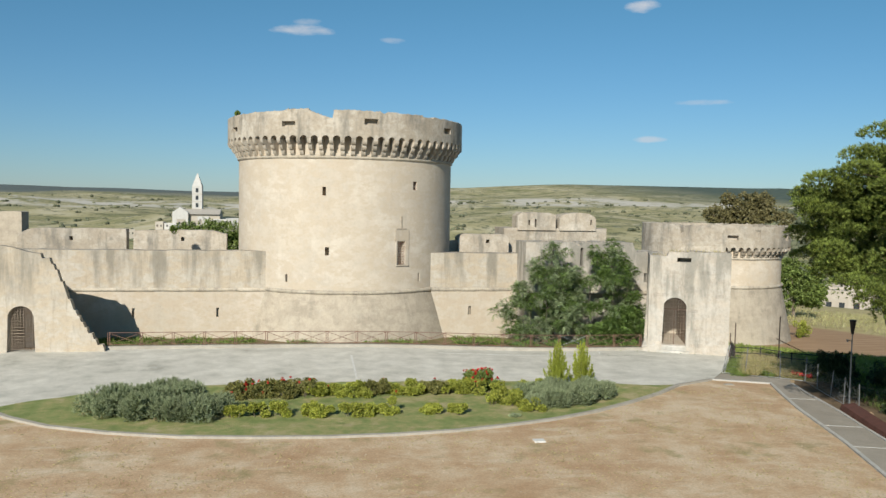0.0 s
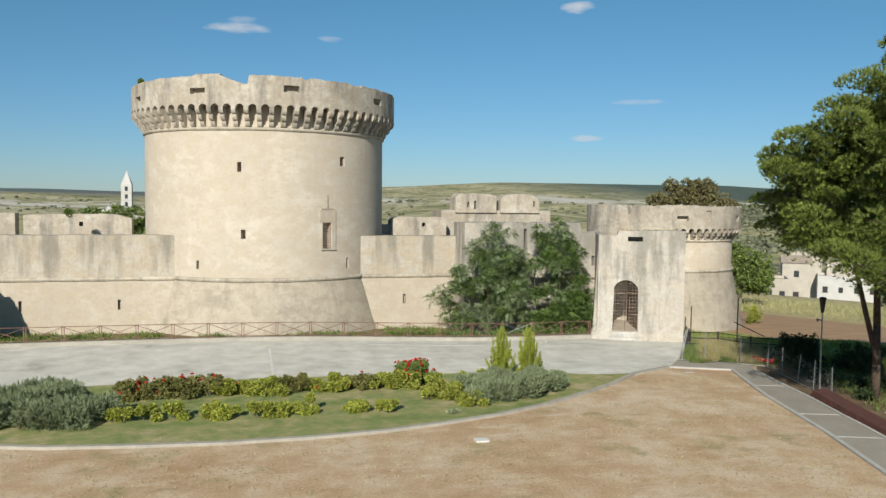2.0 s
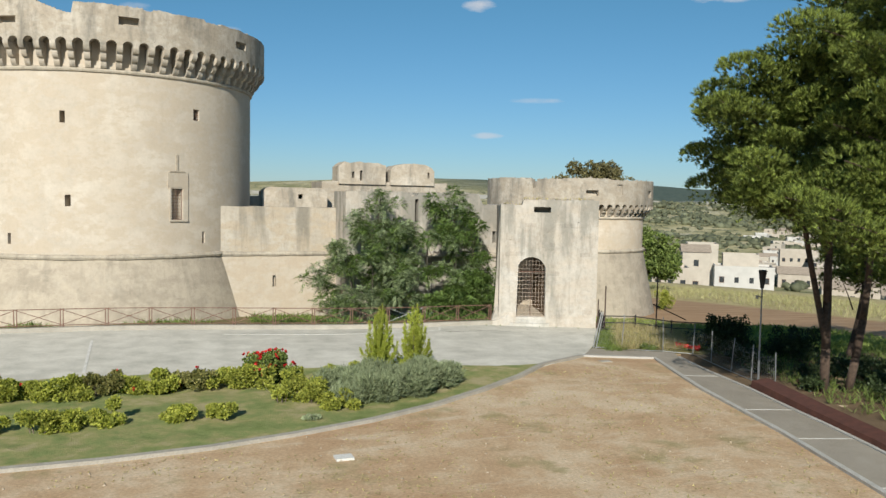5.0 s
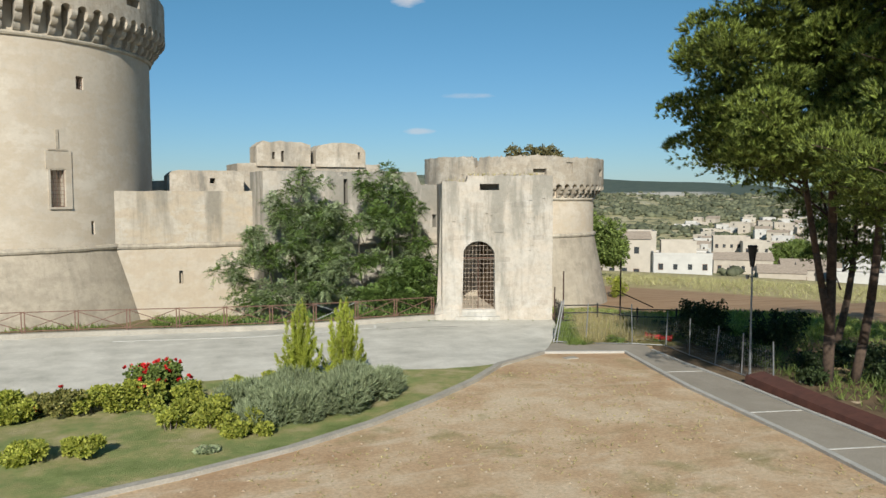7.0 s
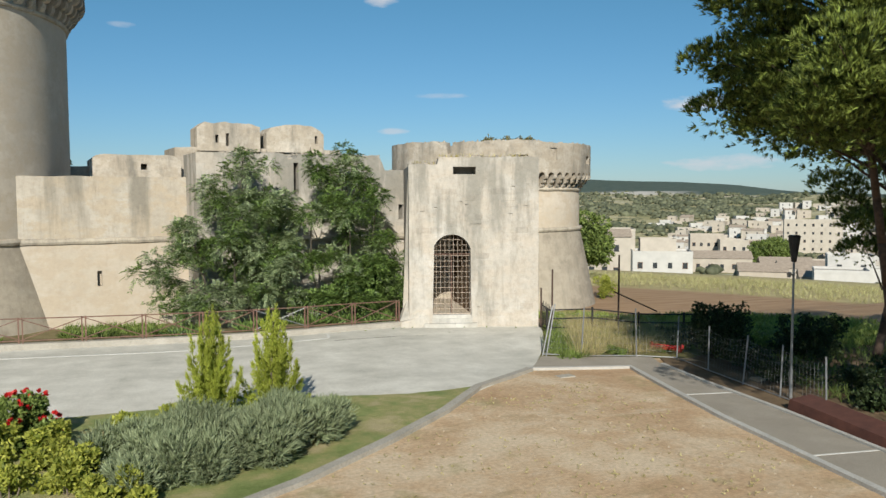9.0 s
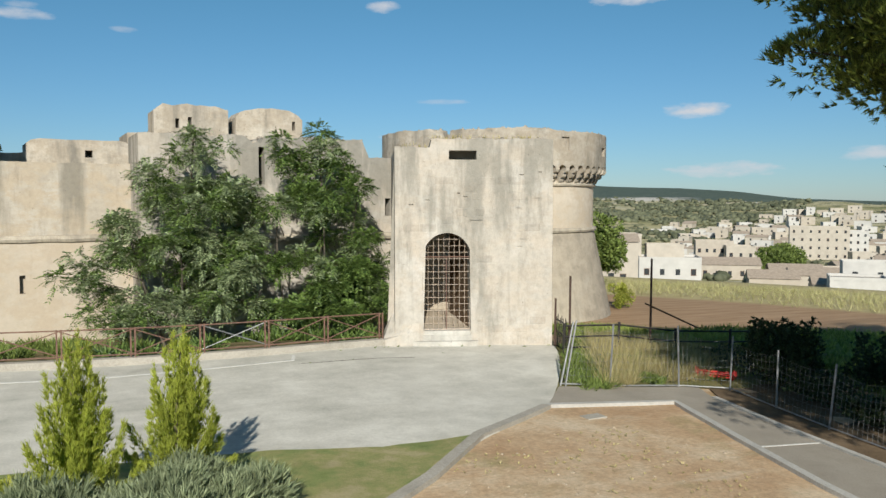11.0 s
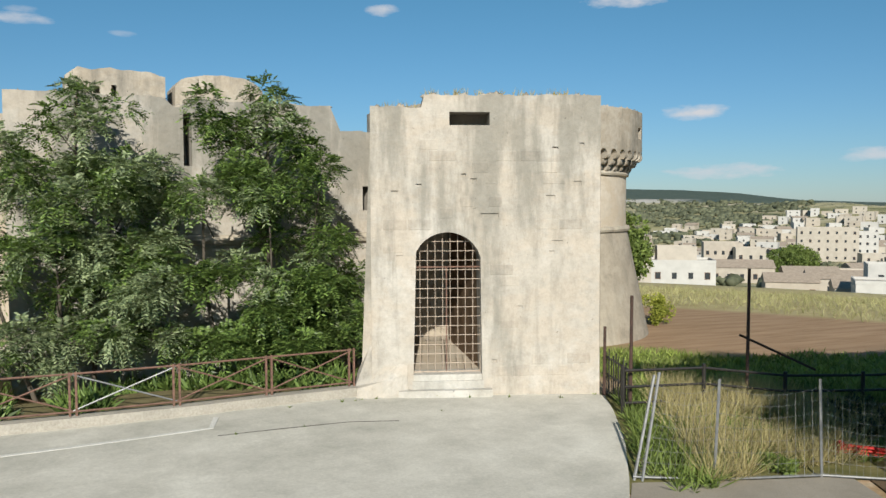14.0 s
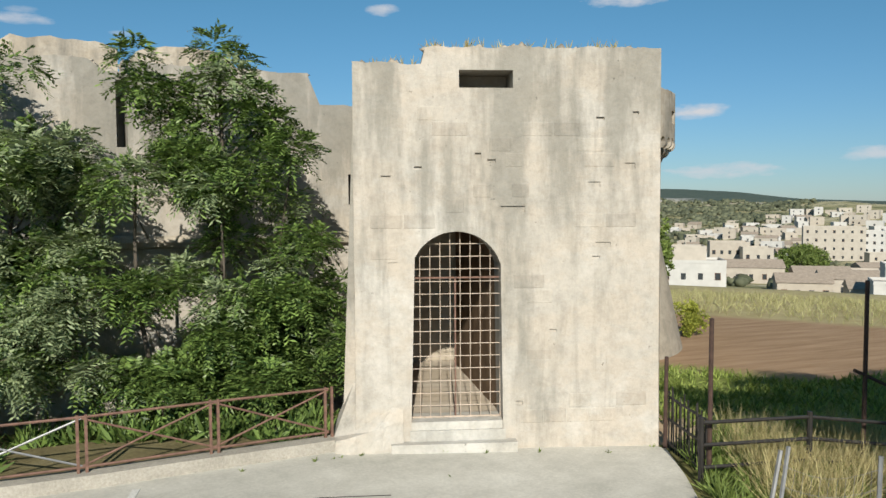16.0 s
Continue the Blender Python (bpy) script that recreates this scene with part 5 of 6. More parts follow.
# thujas in the bed
def thuja(x, y, z, h, r, label):
    ob = thing("thuja", label, "shrub", Matrix.Translation((x, y, z)), "young conifers in the bed")
    bm = bmesh.new()
    limb(bm, (x, y, z - 0.1), (x, y, z + h * 0.8), 0.05, 0.015)
    part("trunk", bm, M_WOOD, ob)
    base, ax = [], []
    for k in range(46):
        a = 2.4 * k
        t = (k / 46) ** 0.8
        q = Vector((math.cos(a), math.sin(a), 0))
        s = Vector((x, y, z + 0.1 + 0.5 * h * t * random.random()))
        reach = r * (1.05 - 0.95 * t) * random.uniform(0.7, 1.15)
        tip = Vector((x, y, 0)) + q * reach + Vector((0, 0, z + h * (0.2 + 0.8 * t) * random.uniform(0.86, 1.0)))
        knee = s.lerp(tip, 0.45) + q * reach * 0.35
        n = 105
        u = np.sort(rng.random(n))[:, None]
        p = np.array(s) * (1 - u) ** 2 + 2 * np.array(knee) * u * (1 - u) + np.array(tip) * u * u
        way = unit(np.array(tip - s)[None] + 0 * p)
        p = p + rng.normal(size=p.shape) * 0.11 * (1.15 - u)
        base.append(np.repeat(p, 10, 0))
        ax.append(unit(np.repeat(way, 10 * n, 0)[: 10 * n] * 1.1 + 0.75 * rand_dirs(10 * n) + np.array([0, 0, 0.35])))
    b, a = np.concatenate(base), np.concatenate(ax)
    v, f = blades(b, a, 0.12 * (0.6 + 0.8 * rng.random(len(b))), 0.014)
    arrays("crown", v, f, L_THUJA, ob)


thuja(14.15, 49.4, 0.1, 3.5, 1.15, "bright yellow-green young conifer rising out of grey shrubs")
thuja(15.95, 50.1, 0.1, 3.4, 1.1, "bright yellow-green young conifer rising out of grey shrubs")


def spikes(blobs, n, needles, length, wide, up, inner, spread):
    c, d = on_blobs(blobs, n, inner)
    ax = unit(d + np.array([0, 0, up]) + 0.35 * rand_dirs(n))
    c, ax = np.repeat(c, needles, 0), np.repeat(ax, needles, 0)
    ax = unit(ax + spread * rand_dirs(len(ax)))
    return blades(c, ax, length * (0.6 + 0.8 * rng.random(len(ax))), wide)


def shrub(name, label, x, y, rx, ry, h, mat, n, kind, group="", flowers=0):
    z = ground_z(x, y) + 0.08
    ob = thing(name, label, "shrub", Matrix.Translation((x, y, z)), group)
    leafy = kind != "spiky"
    k = max(7, int(rx * ry * 22)) if leafy else max(3, int(rx * ry * 7))
    bl = [(x + rx * 0.75 * rng.uniform(-1, 1), y + ry * 0.75 * rng.uniform(-1, 1), z + h * (rng.uniform(0.1, 0.78) if leafy else rng.uniform(0.25, 0.62)), (0.24 if leafy else 0.42) * rx / max(1, rx / 0.9) + 0.08, (0.24 if leafy else 0.42) * ry / max(1, ry / 0.9) + 0.08, h * (0.22 if leafy else 0.36)) for _ in range(k)]
    for c in bl[:: max(1, k // 4)][:4]:
        stem = bmesh.new()
        limb(stem, (c[0] * 0.5 + x * 0.5, c[1] * 0.5 + y * 0.5, z - 0.1), (c[0], c[1], c[2] + 0.1), 0.02, 0.008, steps=3)
        part("stem", stem, M_WOOD, ob)
    if kind == "spiky":
        v, f = spikes(bl, int(n * 0.92), 8, 0.2, 0.033, 1.0, 0.4, 0.5)
    else:
        v, f = tufts(bl, int(n * 1.25), 5, 0.115, 0.07, 0.5, 0.3, 1.0)
    arrays("foliage", v, f, mat, ob)
    if flowers:
        c, d = on_blobs([(b[0], b[1], b[2] + 0.06, b[3] * 1.1, b[4] * 1.1, b[5] * 1.15) for b in bl], flowers, 0.95)
        c, d = c[d[:, 2] > -0.1], d[d[:, 2] > -0.1]
        v, f = leaf_quads(np.repeat(c, 8, 0), unit(np.repeat(d, 8, 0) + 0.9 * rand_dirs(8 * len(c))), 0.13, 0.11)
        arrays("blossom", v, f, L_PETAL, ob)
    return ob


LAV = "mound of grey-green lavender in the planted bed"
for x, y, rx, ry, h, n in ((15.0, 47.3, 1.6, 1.2, 1.25, 2900), (15.7, 48.0, 1.3, 1.1, 1.3, 2000), (14.1, 47.0, 1.3, 1.1, 1.15, 2000), (13.2, 47.7, 1.3, 1.1, 1.2, 1800), (12.2, 46.7, 1.0, 0.9, 0.9, 1300), (16.3, 48.5, 1.1, 1.1, 1.1, 2000), (13.2, 46.6, 1.4, 1.1, 1.1, 2400), (14.0, 48.6, 1.4, 1.0, 1.25, 2200), (12.3, 48.0, 1.2, 1.1, 1.1, 1800),
                             (-11.4, 47.2, 1.6, 1.3, 1.4, 2200), (-8.3, 47.4, 1.6, 1.3, 1.5, 2000), (-9.9, 48.0, 1.6, 1.3, 1.5, 2000), (-9.2, 46.6, 1.6, 1.4, 1.5, 2400), (-7.3, 45.9, 1.5, 1.2, 1.4, 2200), (-10.2, 49.2, 1.6, 1.2, 1.4, 1800), (-7.8, 48.6, 1.5, 1.2, 1.5, 1800), (-6.0, 46.8, 1.2, 1.1, 1.1, 1500), (-8.6, 50.4, 1.4, 1.0, 1.3, 1300)):
    shrub("lavender", LAV, x, y, rx, ry, h, L_LAV, n, "spiky", "lavender mounds")
for k in range(11):
    x = -4.6 + 1.18 * k + rng.uniform(-0.2, 0.2)
    if abs(k - 8) > 0.5:
        shrub("low_shrub", "low yellow-green shrub in a garden row", x, 45.9 + 0.25 * math.sin(k) - 0.02 * k, 0.5 + 0.22 * rng.random(), 0.5, 0.6 + 0.3 * rng.random(), L_YEL, 520, "leafy", "front shrub row")
for k in range(13):
    x = -4.6 + 1.12 * k
    shrub("rose_bush", "rose bush with yellowing and reddish leaves in a garden row", x, 50.3 + 0.2 * math.sin(k * 1.9), 1.05 if k < 4 else 0.6 + 0.4 * rng.random(), 0.75, 0.7 + 0.25 * rng.random() + 0.2 * (k < 4), L_ROSE if k < 4 or k in (7, 10) else L_YEL, 800, "leafy", "back rose row", 16 if k < 4 else 3)
shrub("rose_bush", "taller rose bush covered with red blossom", 9.6, 50.7, 1.2, 0.85, 1.4, L_WEED, 1500, "leafy", "", 120)
for x, y, s in ((10.7, 46.9, 0.8), (11.5, 45.6, 0.6), (10.6, 49.2, 0.7), (9.6, 47.3, 0.4), (12.0, 49.8, 0.6), (13.4, 50.2, 0.7)):
    shrub("low_shrub", "small yellow-green shrub on the lawn", x, y, s, s, 0.5 + 0.5 * s, L_YEL, int(800 * s), "leafy", "small shrubs on the lawn")
shrub("flat_stone_shrub", "small clump of grey herbs on the lawn", 10.2, 44.6, 0.3, 0.2, 0.12, L_LAV, 60, "leafy")

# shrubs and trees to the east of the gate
shrub("fig_shrub", "dark shrub with spreading branches below the path, shade in its leaf colour", 35.4, 53.1, 1.4, 1.3, 2.4, L_SHADED, 1900, "leafy")
shrub("fig_shrub", "dark shrub with spreading branches below the path, shade in its leaf colour", 38.6, 51.4, 1.5, 1.5, 1.9, L_SHADED, 1500, "leafy")
shrub("green_shrub", "bright green shrub at the foot of the tower", 50.3, 79.5, 0.9, 0.9, 1.9, L_YEL, 800, "leafy")
# east of the fence the leaf colour is darkened to stand for pine shade
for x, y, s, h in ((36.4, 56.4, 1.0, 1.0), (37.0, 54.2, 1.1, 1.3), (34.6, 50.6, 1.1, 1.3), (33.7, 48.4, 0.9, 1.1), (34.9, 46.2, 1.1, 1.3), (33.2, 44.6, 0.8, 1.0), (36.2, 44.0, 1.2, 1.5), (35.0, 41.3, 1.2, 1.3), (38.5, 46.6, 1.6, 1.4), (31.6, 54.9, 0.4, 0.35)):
    shrub("undergrowth", "shaded dark undergrowth behind the wire fence", x, y, s, s, h * 0.65, L_SHADED if x > 32 else L_WEED, int(500 * s), "leafy", "undergrowth by the fence")
bl = blob_cloud(22, 62.2, 98.5, -0.4, 4.3, 2.2, 2.0, 0.95)
tree("leafy_tree", "round green tree beyond the corner tower", (62.2, 98.5, -3), [((62.2, 98.5, -4), (62.2, 98.5, 2.6), 0.25, 0.12)], bl, sprays(bl, 2200, 7, 0.45, 0.3, 0.19), L_WEED, M_WOOD)
bl = blob_cloud(50, 69.5, 123, 9.6, 13.3, 7.6, 3.0, 0.85, lambda t: 1.0 - 0.5 * t)
tree("leafy_tree", "brownish-green tree rising behind the corner tower", (68.5, 123, -8), [((68.5, 123, -9), (68.5, 123, 10.5), 0.4, 0.18)], bl, sprays(bl, 2600, 7, 0.45, 0.32, 0.2), L_OLIVE, M_WOOD)
bl = blob_cloud(10, -11.0, 92.0, 6.0, 8.6, 3.0, 1.6, 1.0)
tree("leafy_tree", "green tree showing over the inner parapet", (-11, 92, -2), [((-11, 92, -2), (-11, 92, 6.5), 0.25, 0.12)], bl, sprays(bl, 1500, 7, 0.4, 0.26, 0.15), L_WEED, M_WOOD)


def scatter_blades(name, label, category, n, area, length, wide, mat, clump=5, tilt=0.5):
    """Blades in tufts over an outline in plan, as one growth that nobody could count."""
    (x0, x1), (y0, y1), inside = area
    pts = np.column_stack([rng.uniform(x0, x1, n * 4), rng.uniform(y0, y1, n * 4)])
    pts = np.array([p for p in pts if inside(*p)][:n])
    base = np.column_stack([pts, [ground_z(*p) + 0.02 for p in pts]])
    base = np.repeat(base, clump, 0)
    ax = unit(np.column_stack([tilt * rng.normal(size=(len(base), 2)), np.ones(len(base))]))
    v, f = leaf_quads(base, ax, length * (0.5 + rng.random(len(base))), wide)
    return tagged(arrays(name, v, f, mat), label, category, kind="stuff")


scatter_blades("dry_grass", "tall dry straw-coloured grass beside the gate", "grass", 800, ((29.5, 37.0), (54.6, 61.0), lambda x, y: x > 29.9 + (y - 55.6) * 0.62 and noise.noise(Vector((x * 0.7, y * 0.7, 3))) > -0.05), 0.7, 0.012, L_HAY, 16, 0.6)
scatter_blades("weeds", "green weeds beside the gate and the court's edge", "weeds", 1500, ((28.6, 40.0), (54.5, 61.0), lambda x, y: x > 28.7 + (y - 55.6) * 0.66 and (x < 30.6 + (y - 55.6) * 0.66 or noise.noise(Vector((x * 0.6, y * 0.6, 9))) > 0.0)), 0.4, 0.03, L_WEED, 9, 0.9)
scatter_blades("weeds", "small weeds in the cracks of the asphalt before the gate", "weeds", 90, ((21.5, 32.0), (59.0, 63.9), lambda x, y: abs(y - (63.25 - 0.42 * max(0, x - 26.2))) < 0.08 or abs(y - (61.45 - 0.03 * (x - 21.7))) < 0.05), 0.09, 0.03, L_WEED, 5, 0.9)
scatter_blades("weeds", "green weeds along the foot of the curtain wall", "weeds", 2600, ((-19, 17.5), (65.4, 71.5), lambda x, y: y > 65.6 and noise.noise(Vector((x * 0.45, y * 0.3, 5))) > 0.3 - 0.5 * (x < -6) - 0.4 * (x > 11.5)), 0.45, 0.06, L_WEED, 6, 0.8)
scatter_blades("weeds", "leafy undergrowth below the acacias", "weeds", 620, ((15, 26.3), (64.3, 68.8), lambda x, y: y > 64.5 and noise.noise(Vector((x * 0.5, y * 0.5, 7))) > 0.15 - 0.06 * (x - 19)), 0.5, 0.09, L_TREE, 6, 0.9)
scatter_blades("field_grass", "rough green grass of the slope below the tower", "grass", 5200, ((33, 75), (52, 90), lambda x, y: x > 33 + 0.2 * (y < 56) and 22 < math.hypot(x - 15, y - 50) < 36.5 + 2 * noise.noise(Vector((x * 0.3, y * 0.3, 1)))), 0.3, 0.05, L_FIELD, 4, 0.8)
scatter_blades("hay_field", "pale dry grass along the upper field edge", "grass", 5400, ((40, 125), (55, 150), lambda x, y: 55 + 2 * noise.noise(Vector((x * 0.2, y * 0.2, 6))) < math.hypot(x - 15, y - 50) < 92), 0.6, 0.035, L_STRAW, 5, 0.5)
scatter_blades("undergrowth_grass", "mixed grass under the pines", "grass", 3200, ((31.5, 48), (28, 55), lambda x, y: x > 28.6 + (y - 37) * 0.31 + 1.5), 0.4, 0.03, L_WEED, 5, 0.6)
scatter_blades("lawn_grass", "short grass of the lawn", "grass", 11000, ((-17, 22.5), (42, 53.4), lambda x, y: y > np.interp(x, [p[0] for p in BED_FRONT], [p[1] for p in BED_FRONT]) + 0.25 and y < np.interp(x, [p[0] for p in BED_BACK[::-1]], [p[1] for p in BED_BACK[::-1]]) - 0.1), 0.06, 0.025, L_LAWN, 3, 0.9)
scatter_blades("dry_tufts", "sparse dry tufts on the bare soil", "grass", 3600, ((-16, 27), (26, 52), lambda x, y: y < np.interp(x, [p[0] for p in BED_FRONT], [p[1] for p in BED_FRONT]) - 0.4 and x < 24 + (y - 34) * 0.3 and noise.noise(Vector((x * 0.3, y * 0.3, 2))) > -0.1), 0.07, 0.02, L_HAY, 5, 1.0)


def scatter_stones(name, label, n, area, size, mat):
    (x0, x1), (y0, y1), inside = area
    pts = np.column_stack([rng.uniform(x0, x1, n * 4), rng.uniform(y0, y1, n * 4)])
    pts = np.array([p for p in pts if inside(*p)][:n])
    s = size * (0.4 + rng.random(len(pts)) ** 3 * 2.2)
    c = np.column_stack([pts, [ground_z(*p) for p in pts]])
    oct_ = np.array([(1, 0, 0), (0, 1, 0), (-1, 0, 0), (0, -1, 0), (0, 0, 0.7), (0, 0, -0.5)], float)
    v = c[:, None] + oct_[None] * s[:, None, None] * (0.7 + 0.6 * rng.random((len(pts), 6, 1)))
    tri = np.array([(0, 1, 4), (1, 2, 4), (2, 3, 4), (3, 0, 4), (1, 0, 5), (2, 1, 5), (3, 2, 5), (0, 3, 5)])
    f = (tri[None] + 6 * np.arange(len(pts))[:, None, None]).reshape(-1, 3)
    return tagged(arrays(name, v.reshape(-1, 3), f, mat), label, "stones", kind="stuff")


scatter_stones("pebbles", "small pale stones strewn over the bare soil", 3200, ((-16, 28), (24, 53), lambda x, y: y < np.interp(x, [p[0] for p in BED_FRONT], [p[1] for p in BED_FRONT]) - 0.3 and x < 24.6 + (y - 37) * 0.3), 0.022, M_PEBBLE)


# ---- railing, fences, lamp ----
def rail_z(x, y):
    return ground_z(x, y) + 0.27


railing = thing("iron_railing", "rusty iron railing with crossed braces on a stone kerb", "railing", Matrix.Translation((5, 65, 0.3)))
pts = []
for (ax, ay), (bx, by) in zip(RAIL, RAIL[1:]):
    pts.append((ax, ay))
pts.append(RAIL[-1])
run = [0.0]
for (ax, ay), (bx, by) in zip(pts, pts[1:]):
    run.append(run[-1] + math.hypot(bx - ax, by - ay))
bays = round(run[-1] / 2.28)
posts = []
for k in range(bays + 1):
    s = run[-1] * k / bays
    posts.append((float(np.interp(s, run, [p[0] for p in pts])), float(np.interp(s, run, [p[1] for p in pts]))))
for x, y in posts:
    z = rail_z(x, y)
    for dx in (-0.07, 0.07):
        bm = bmesh.new()
        box(bm, x + dx - 0.025, x + dx + 0.025, y - 0.025, y + 0.025, z - 0.2, z + 1.02)
        part("post", bm, M_IRON, railing)
for k, ((ax, ay), (bx, by)) in enumerate(zip(posts, posts[1:])):
    za, zb = rail_z(ax, ay), rail_z(bx, by)
    for h in (0.98, 0.1):
        bm = bmesh.new()
        tube(bm, (ax, ay, za + h), (bx, by, zb + h), 0.025, n=6)
        part("rail", bm, M_IRON, railing)
    pale = k == bays - 3
    for h0, h1 in ((0.12, 0.96), (0.96, 0.12)):
        bm = bmesh.new()
        tube(bm, (ax, ay, za + h0), (bx, by, zb + h1), 0.02, n=6)
        part("brace", bm, M_STEEL if pale else M_IRON, railing, "pale replaced brace" if pale else "")

# dark pipe fence east of the gate
pipe = thing("pipe_fence", "dark metal fence of posts and three rails beside the gatehouse", "fence", Matrix.Translation((34, 58.5, -0.8)))
line = [(30.9, 58.95), (33.0, 58.4), (35.2, 57.8), (37.4, 57.2), (39.6, 56.6)]
for x, y in line:
    z = ground_z(x, y)
    bm = bmesh.new()
    tube(bm, (x, y, z - 0.1), (x, y, z + 1.25), 0.05, n=8)
    part("post", bm, M_BLACK, pipe)
for (ax, ay), (bx, by) in zip(line, line[1:]):
    for h in (0.35, 0.75, 1.15):
        bm = bmesh.new()
        tube(bm, (ax, ay, ground_z(ax, ay) + h), (bx, by, ground_z(bx, by) + h), 0.035, n=6)
        part("rail", bm, M_BLACK, pipe)
for (x, y), h, name, label in (((34.5, 58.4), 3.75, "tall_post", "tall rusty iron post with a slanting strut"), ((31.3, 59.15), 2.95, "tall_post", "tall thin rusty iron post by the gate"), ((31.95, 61.0), 1.9, "short_post", "short dark post at the gatehouse corner")):
    z = ground_z(x, y)
    ob = thing(name, label, "post", Matrix.Translation((x, y, z)))
    bm = bmesh.new()
    tube(bm, (x, y, z - 0.2), (x + 0.02, y, z + h), 0.045, 0.04, n=8)
    part("shaft", bm, M_POST, ob)
    if h > 3.5:
        bm = bmesh.new()
        tube(bm, (x - 0.2, y + 0.08, z + 2.05), (x + 1.7, y - 0.7, z + 1.1), 0.035, n=6)
        part("strut", bm, M_POST, ob)

# black bars added to darken the shaded, sooty ground at the gatehouse corner
leaf = thing("corner_shade_bars", "dense black bars standing in for shade and soot at the gatehouse corner", "fence", Matrix.Translation((31.7, 60.2, -0.2)))
la, lb = Vector((32.0, 60.95, ground_z(32.0, 60.95))), Vector((31.3, 59.2, ground_z(31.3, 59.2)))
for k in range(15):
    p = la.lerp(lb, k / 14)
    bm = bmesh.new()
    tube(bm, p - Vector((0, 0, 0.05)), p + Vector((0.03 * math.sin(k * 2.1), 0, 1.2 + 0.12 * math.sin(k * 1.3))), 0.016, n=5)
    part("bar", bm, M_BLACK, leaf)
for h in (0.12, 0.62, 1.08):
    bm = bmesh.new()
    tube(bm, la + Vector((0, 0, h)), lb + Vector((0, 0, h)), 0.025, n=6)
    part("rail", bm, M_BLACK, leaf)

# wire fence along the footpath
wire = thing("wire_fence", "sagging wire mesh fence on thin leaning steel posts", "fence", Matrix.Translation((31.5, 54, -0.7)))
wl_pts = [(28.25, 55.45), (29.68, 54.8), (32.05, 54.25), (33.4, 53.4), (32.7, 51.0), (32.1, 48.8), (31.6, 46.8), (31.1, 44.7)]
tops = []
for k, (x, y) in enumerate(wl_pts):
    z = ground_z(x, y)
    lean = (0.5, 0.2, 0.0, 0.1, -0.05, 0.12, 0.05, 0.0)[k]
    top = (x + lean, y + 0.1 * math.sin(k), z + (2.0 if k < 3 else 1.75))
    tops.append((Vector((x, y, z)), Vector(top)))
    bm = bmesh.new()
    tube(bm, (x, y, z - 0.1), top, 0.03, n=6)
    part("post", bm, M_STEEL, wire)
bm = bmesh.new()
x, y = wl_pts[0]
tube(bm, (x + 0.12, y - 0.1, ground_z(x, y) - 0.1), (x + 0.58, y - 0.05, ground_z(x, y) + 2.05), 0.03, n=6)
part("post", bm, M_STEEL, wire, "second leaning steel post")
for k, ((a0, a1), (b0, b1)) in enumerate(zip(tops, tops[1:])):
    bm = bmesh.new()
    for i in range(13):
        t = i / 12
        p, q = a0.lerp(b0, t), a1.lerp(b1, t)
        sag = Vector((0, 0, -0.18 * math.sin(math.pi * t)))
        tube(bm, p + Vector((0, 0, 0.1)), p.lerp(q, 0.92) + sag, 0.0028, n=3)
    for j in range(8):
        s = 0.06 + 0.86 * j / 7
        prev = None
        for i in range(7):
            t = i / 6
            p = a0.lerp(b0, t).lerp(a1.lerp(b1, t), s) + Vector((0, 0, -0.18 * s * math.sin(math.pi * t)))
            if prev is not None:
                tube(bm, prev, p, 0.0028, n=3)
            prev = p
    part("mesh", bm, M_STEEL, wire)
    bm = bmesh.new()
    tube(bm, a0 + Vector((0, 0, 0.08)), b0 + Vector((0, 0, 0.08)), 0.022, n=6)
    part("lower_rail", bm, M_STEEL, wire)

# park lamp
LX, LY = 31.85, 46.6
lz = ground_z(LX, LY)
lamp = thing("park_lamp", "park lamp with a slim steel pole and a tapering dark head", "street lamp", Matrix.Translation((LX, LY, lz)))
bm = bmesh.new()
tube(bm, (LX, LY, lz - 0.1), (LX, LY, lz + 1.0), 0.06, 0.055, 10)
tube(bm, (LX, LY, lz + 1.0), (LX, LY, 4.1), 0.042, 0.036, 10)
part("pole", bm, M_STEEL, lamp, smooth=False)
bm = bmesh.new()
tube(bm, (LX, LY, 4.05), (LX, LY, 4.85), 0.08, 0.19, 12)
tube(bm, (LX, LY, 4.85), (LX, LY, 4.91), 0.21, 0.16, 12)
part("lamp_head", bm, M_BLACK, lamp)
bm = bmesh.new()
tube(bm, (LX, LY, 3.6), (LX - 0.45, LY - 0.2, 3.75), 0.025, n=6)
tube(bm, (LX - 0.45, LY - 0.2, 3.75), (LX - 0.45, LY - 0.2, 3.6), 0.08, 0.05, 8)
part("side_arm", bm, M_STEEL, lamp)

# fallen red plastic barrier
barrier = thing("plastic_barrier", "fallen red plastic road barrier lying in the grass", "barrier", Matrix.Translation((34.0, 54.75, -0.9)))
bm = bmesh.new()
for k in range(3):
    box(bm, -0.95, 0.95, -0.05 + 0.05 * k, 0.03 + 0.05 * k, 0.12 + 0.15 * k, 0.22 + 0.15 * k)
box(bm, -0.95, -0.8, -0.08, 0.2, 0.0, 0.6)
box(bm, 0.8, 0.95, -0.08, 0.2, 0.0, 0.6)
bmesh.ops.transform(bm, matrix=pose(34.0, 54.75, ground_z(34.0, 54.75) + 0.1, 58, 6, -30) @ Matrix.Scale(0.72, 4), verts=bm.verts[:])
part("panel", bm, M_RED, barrier)

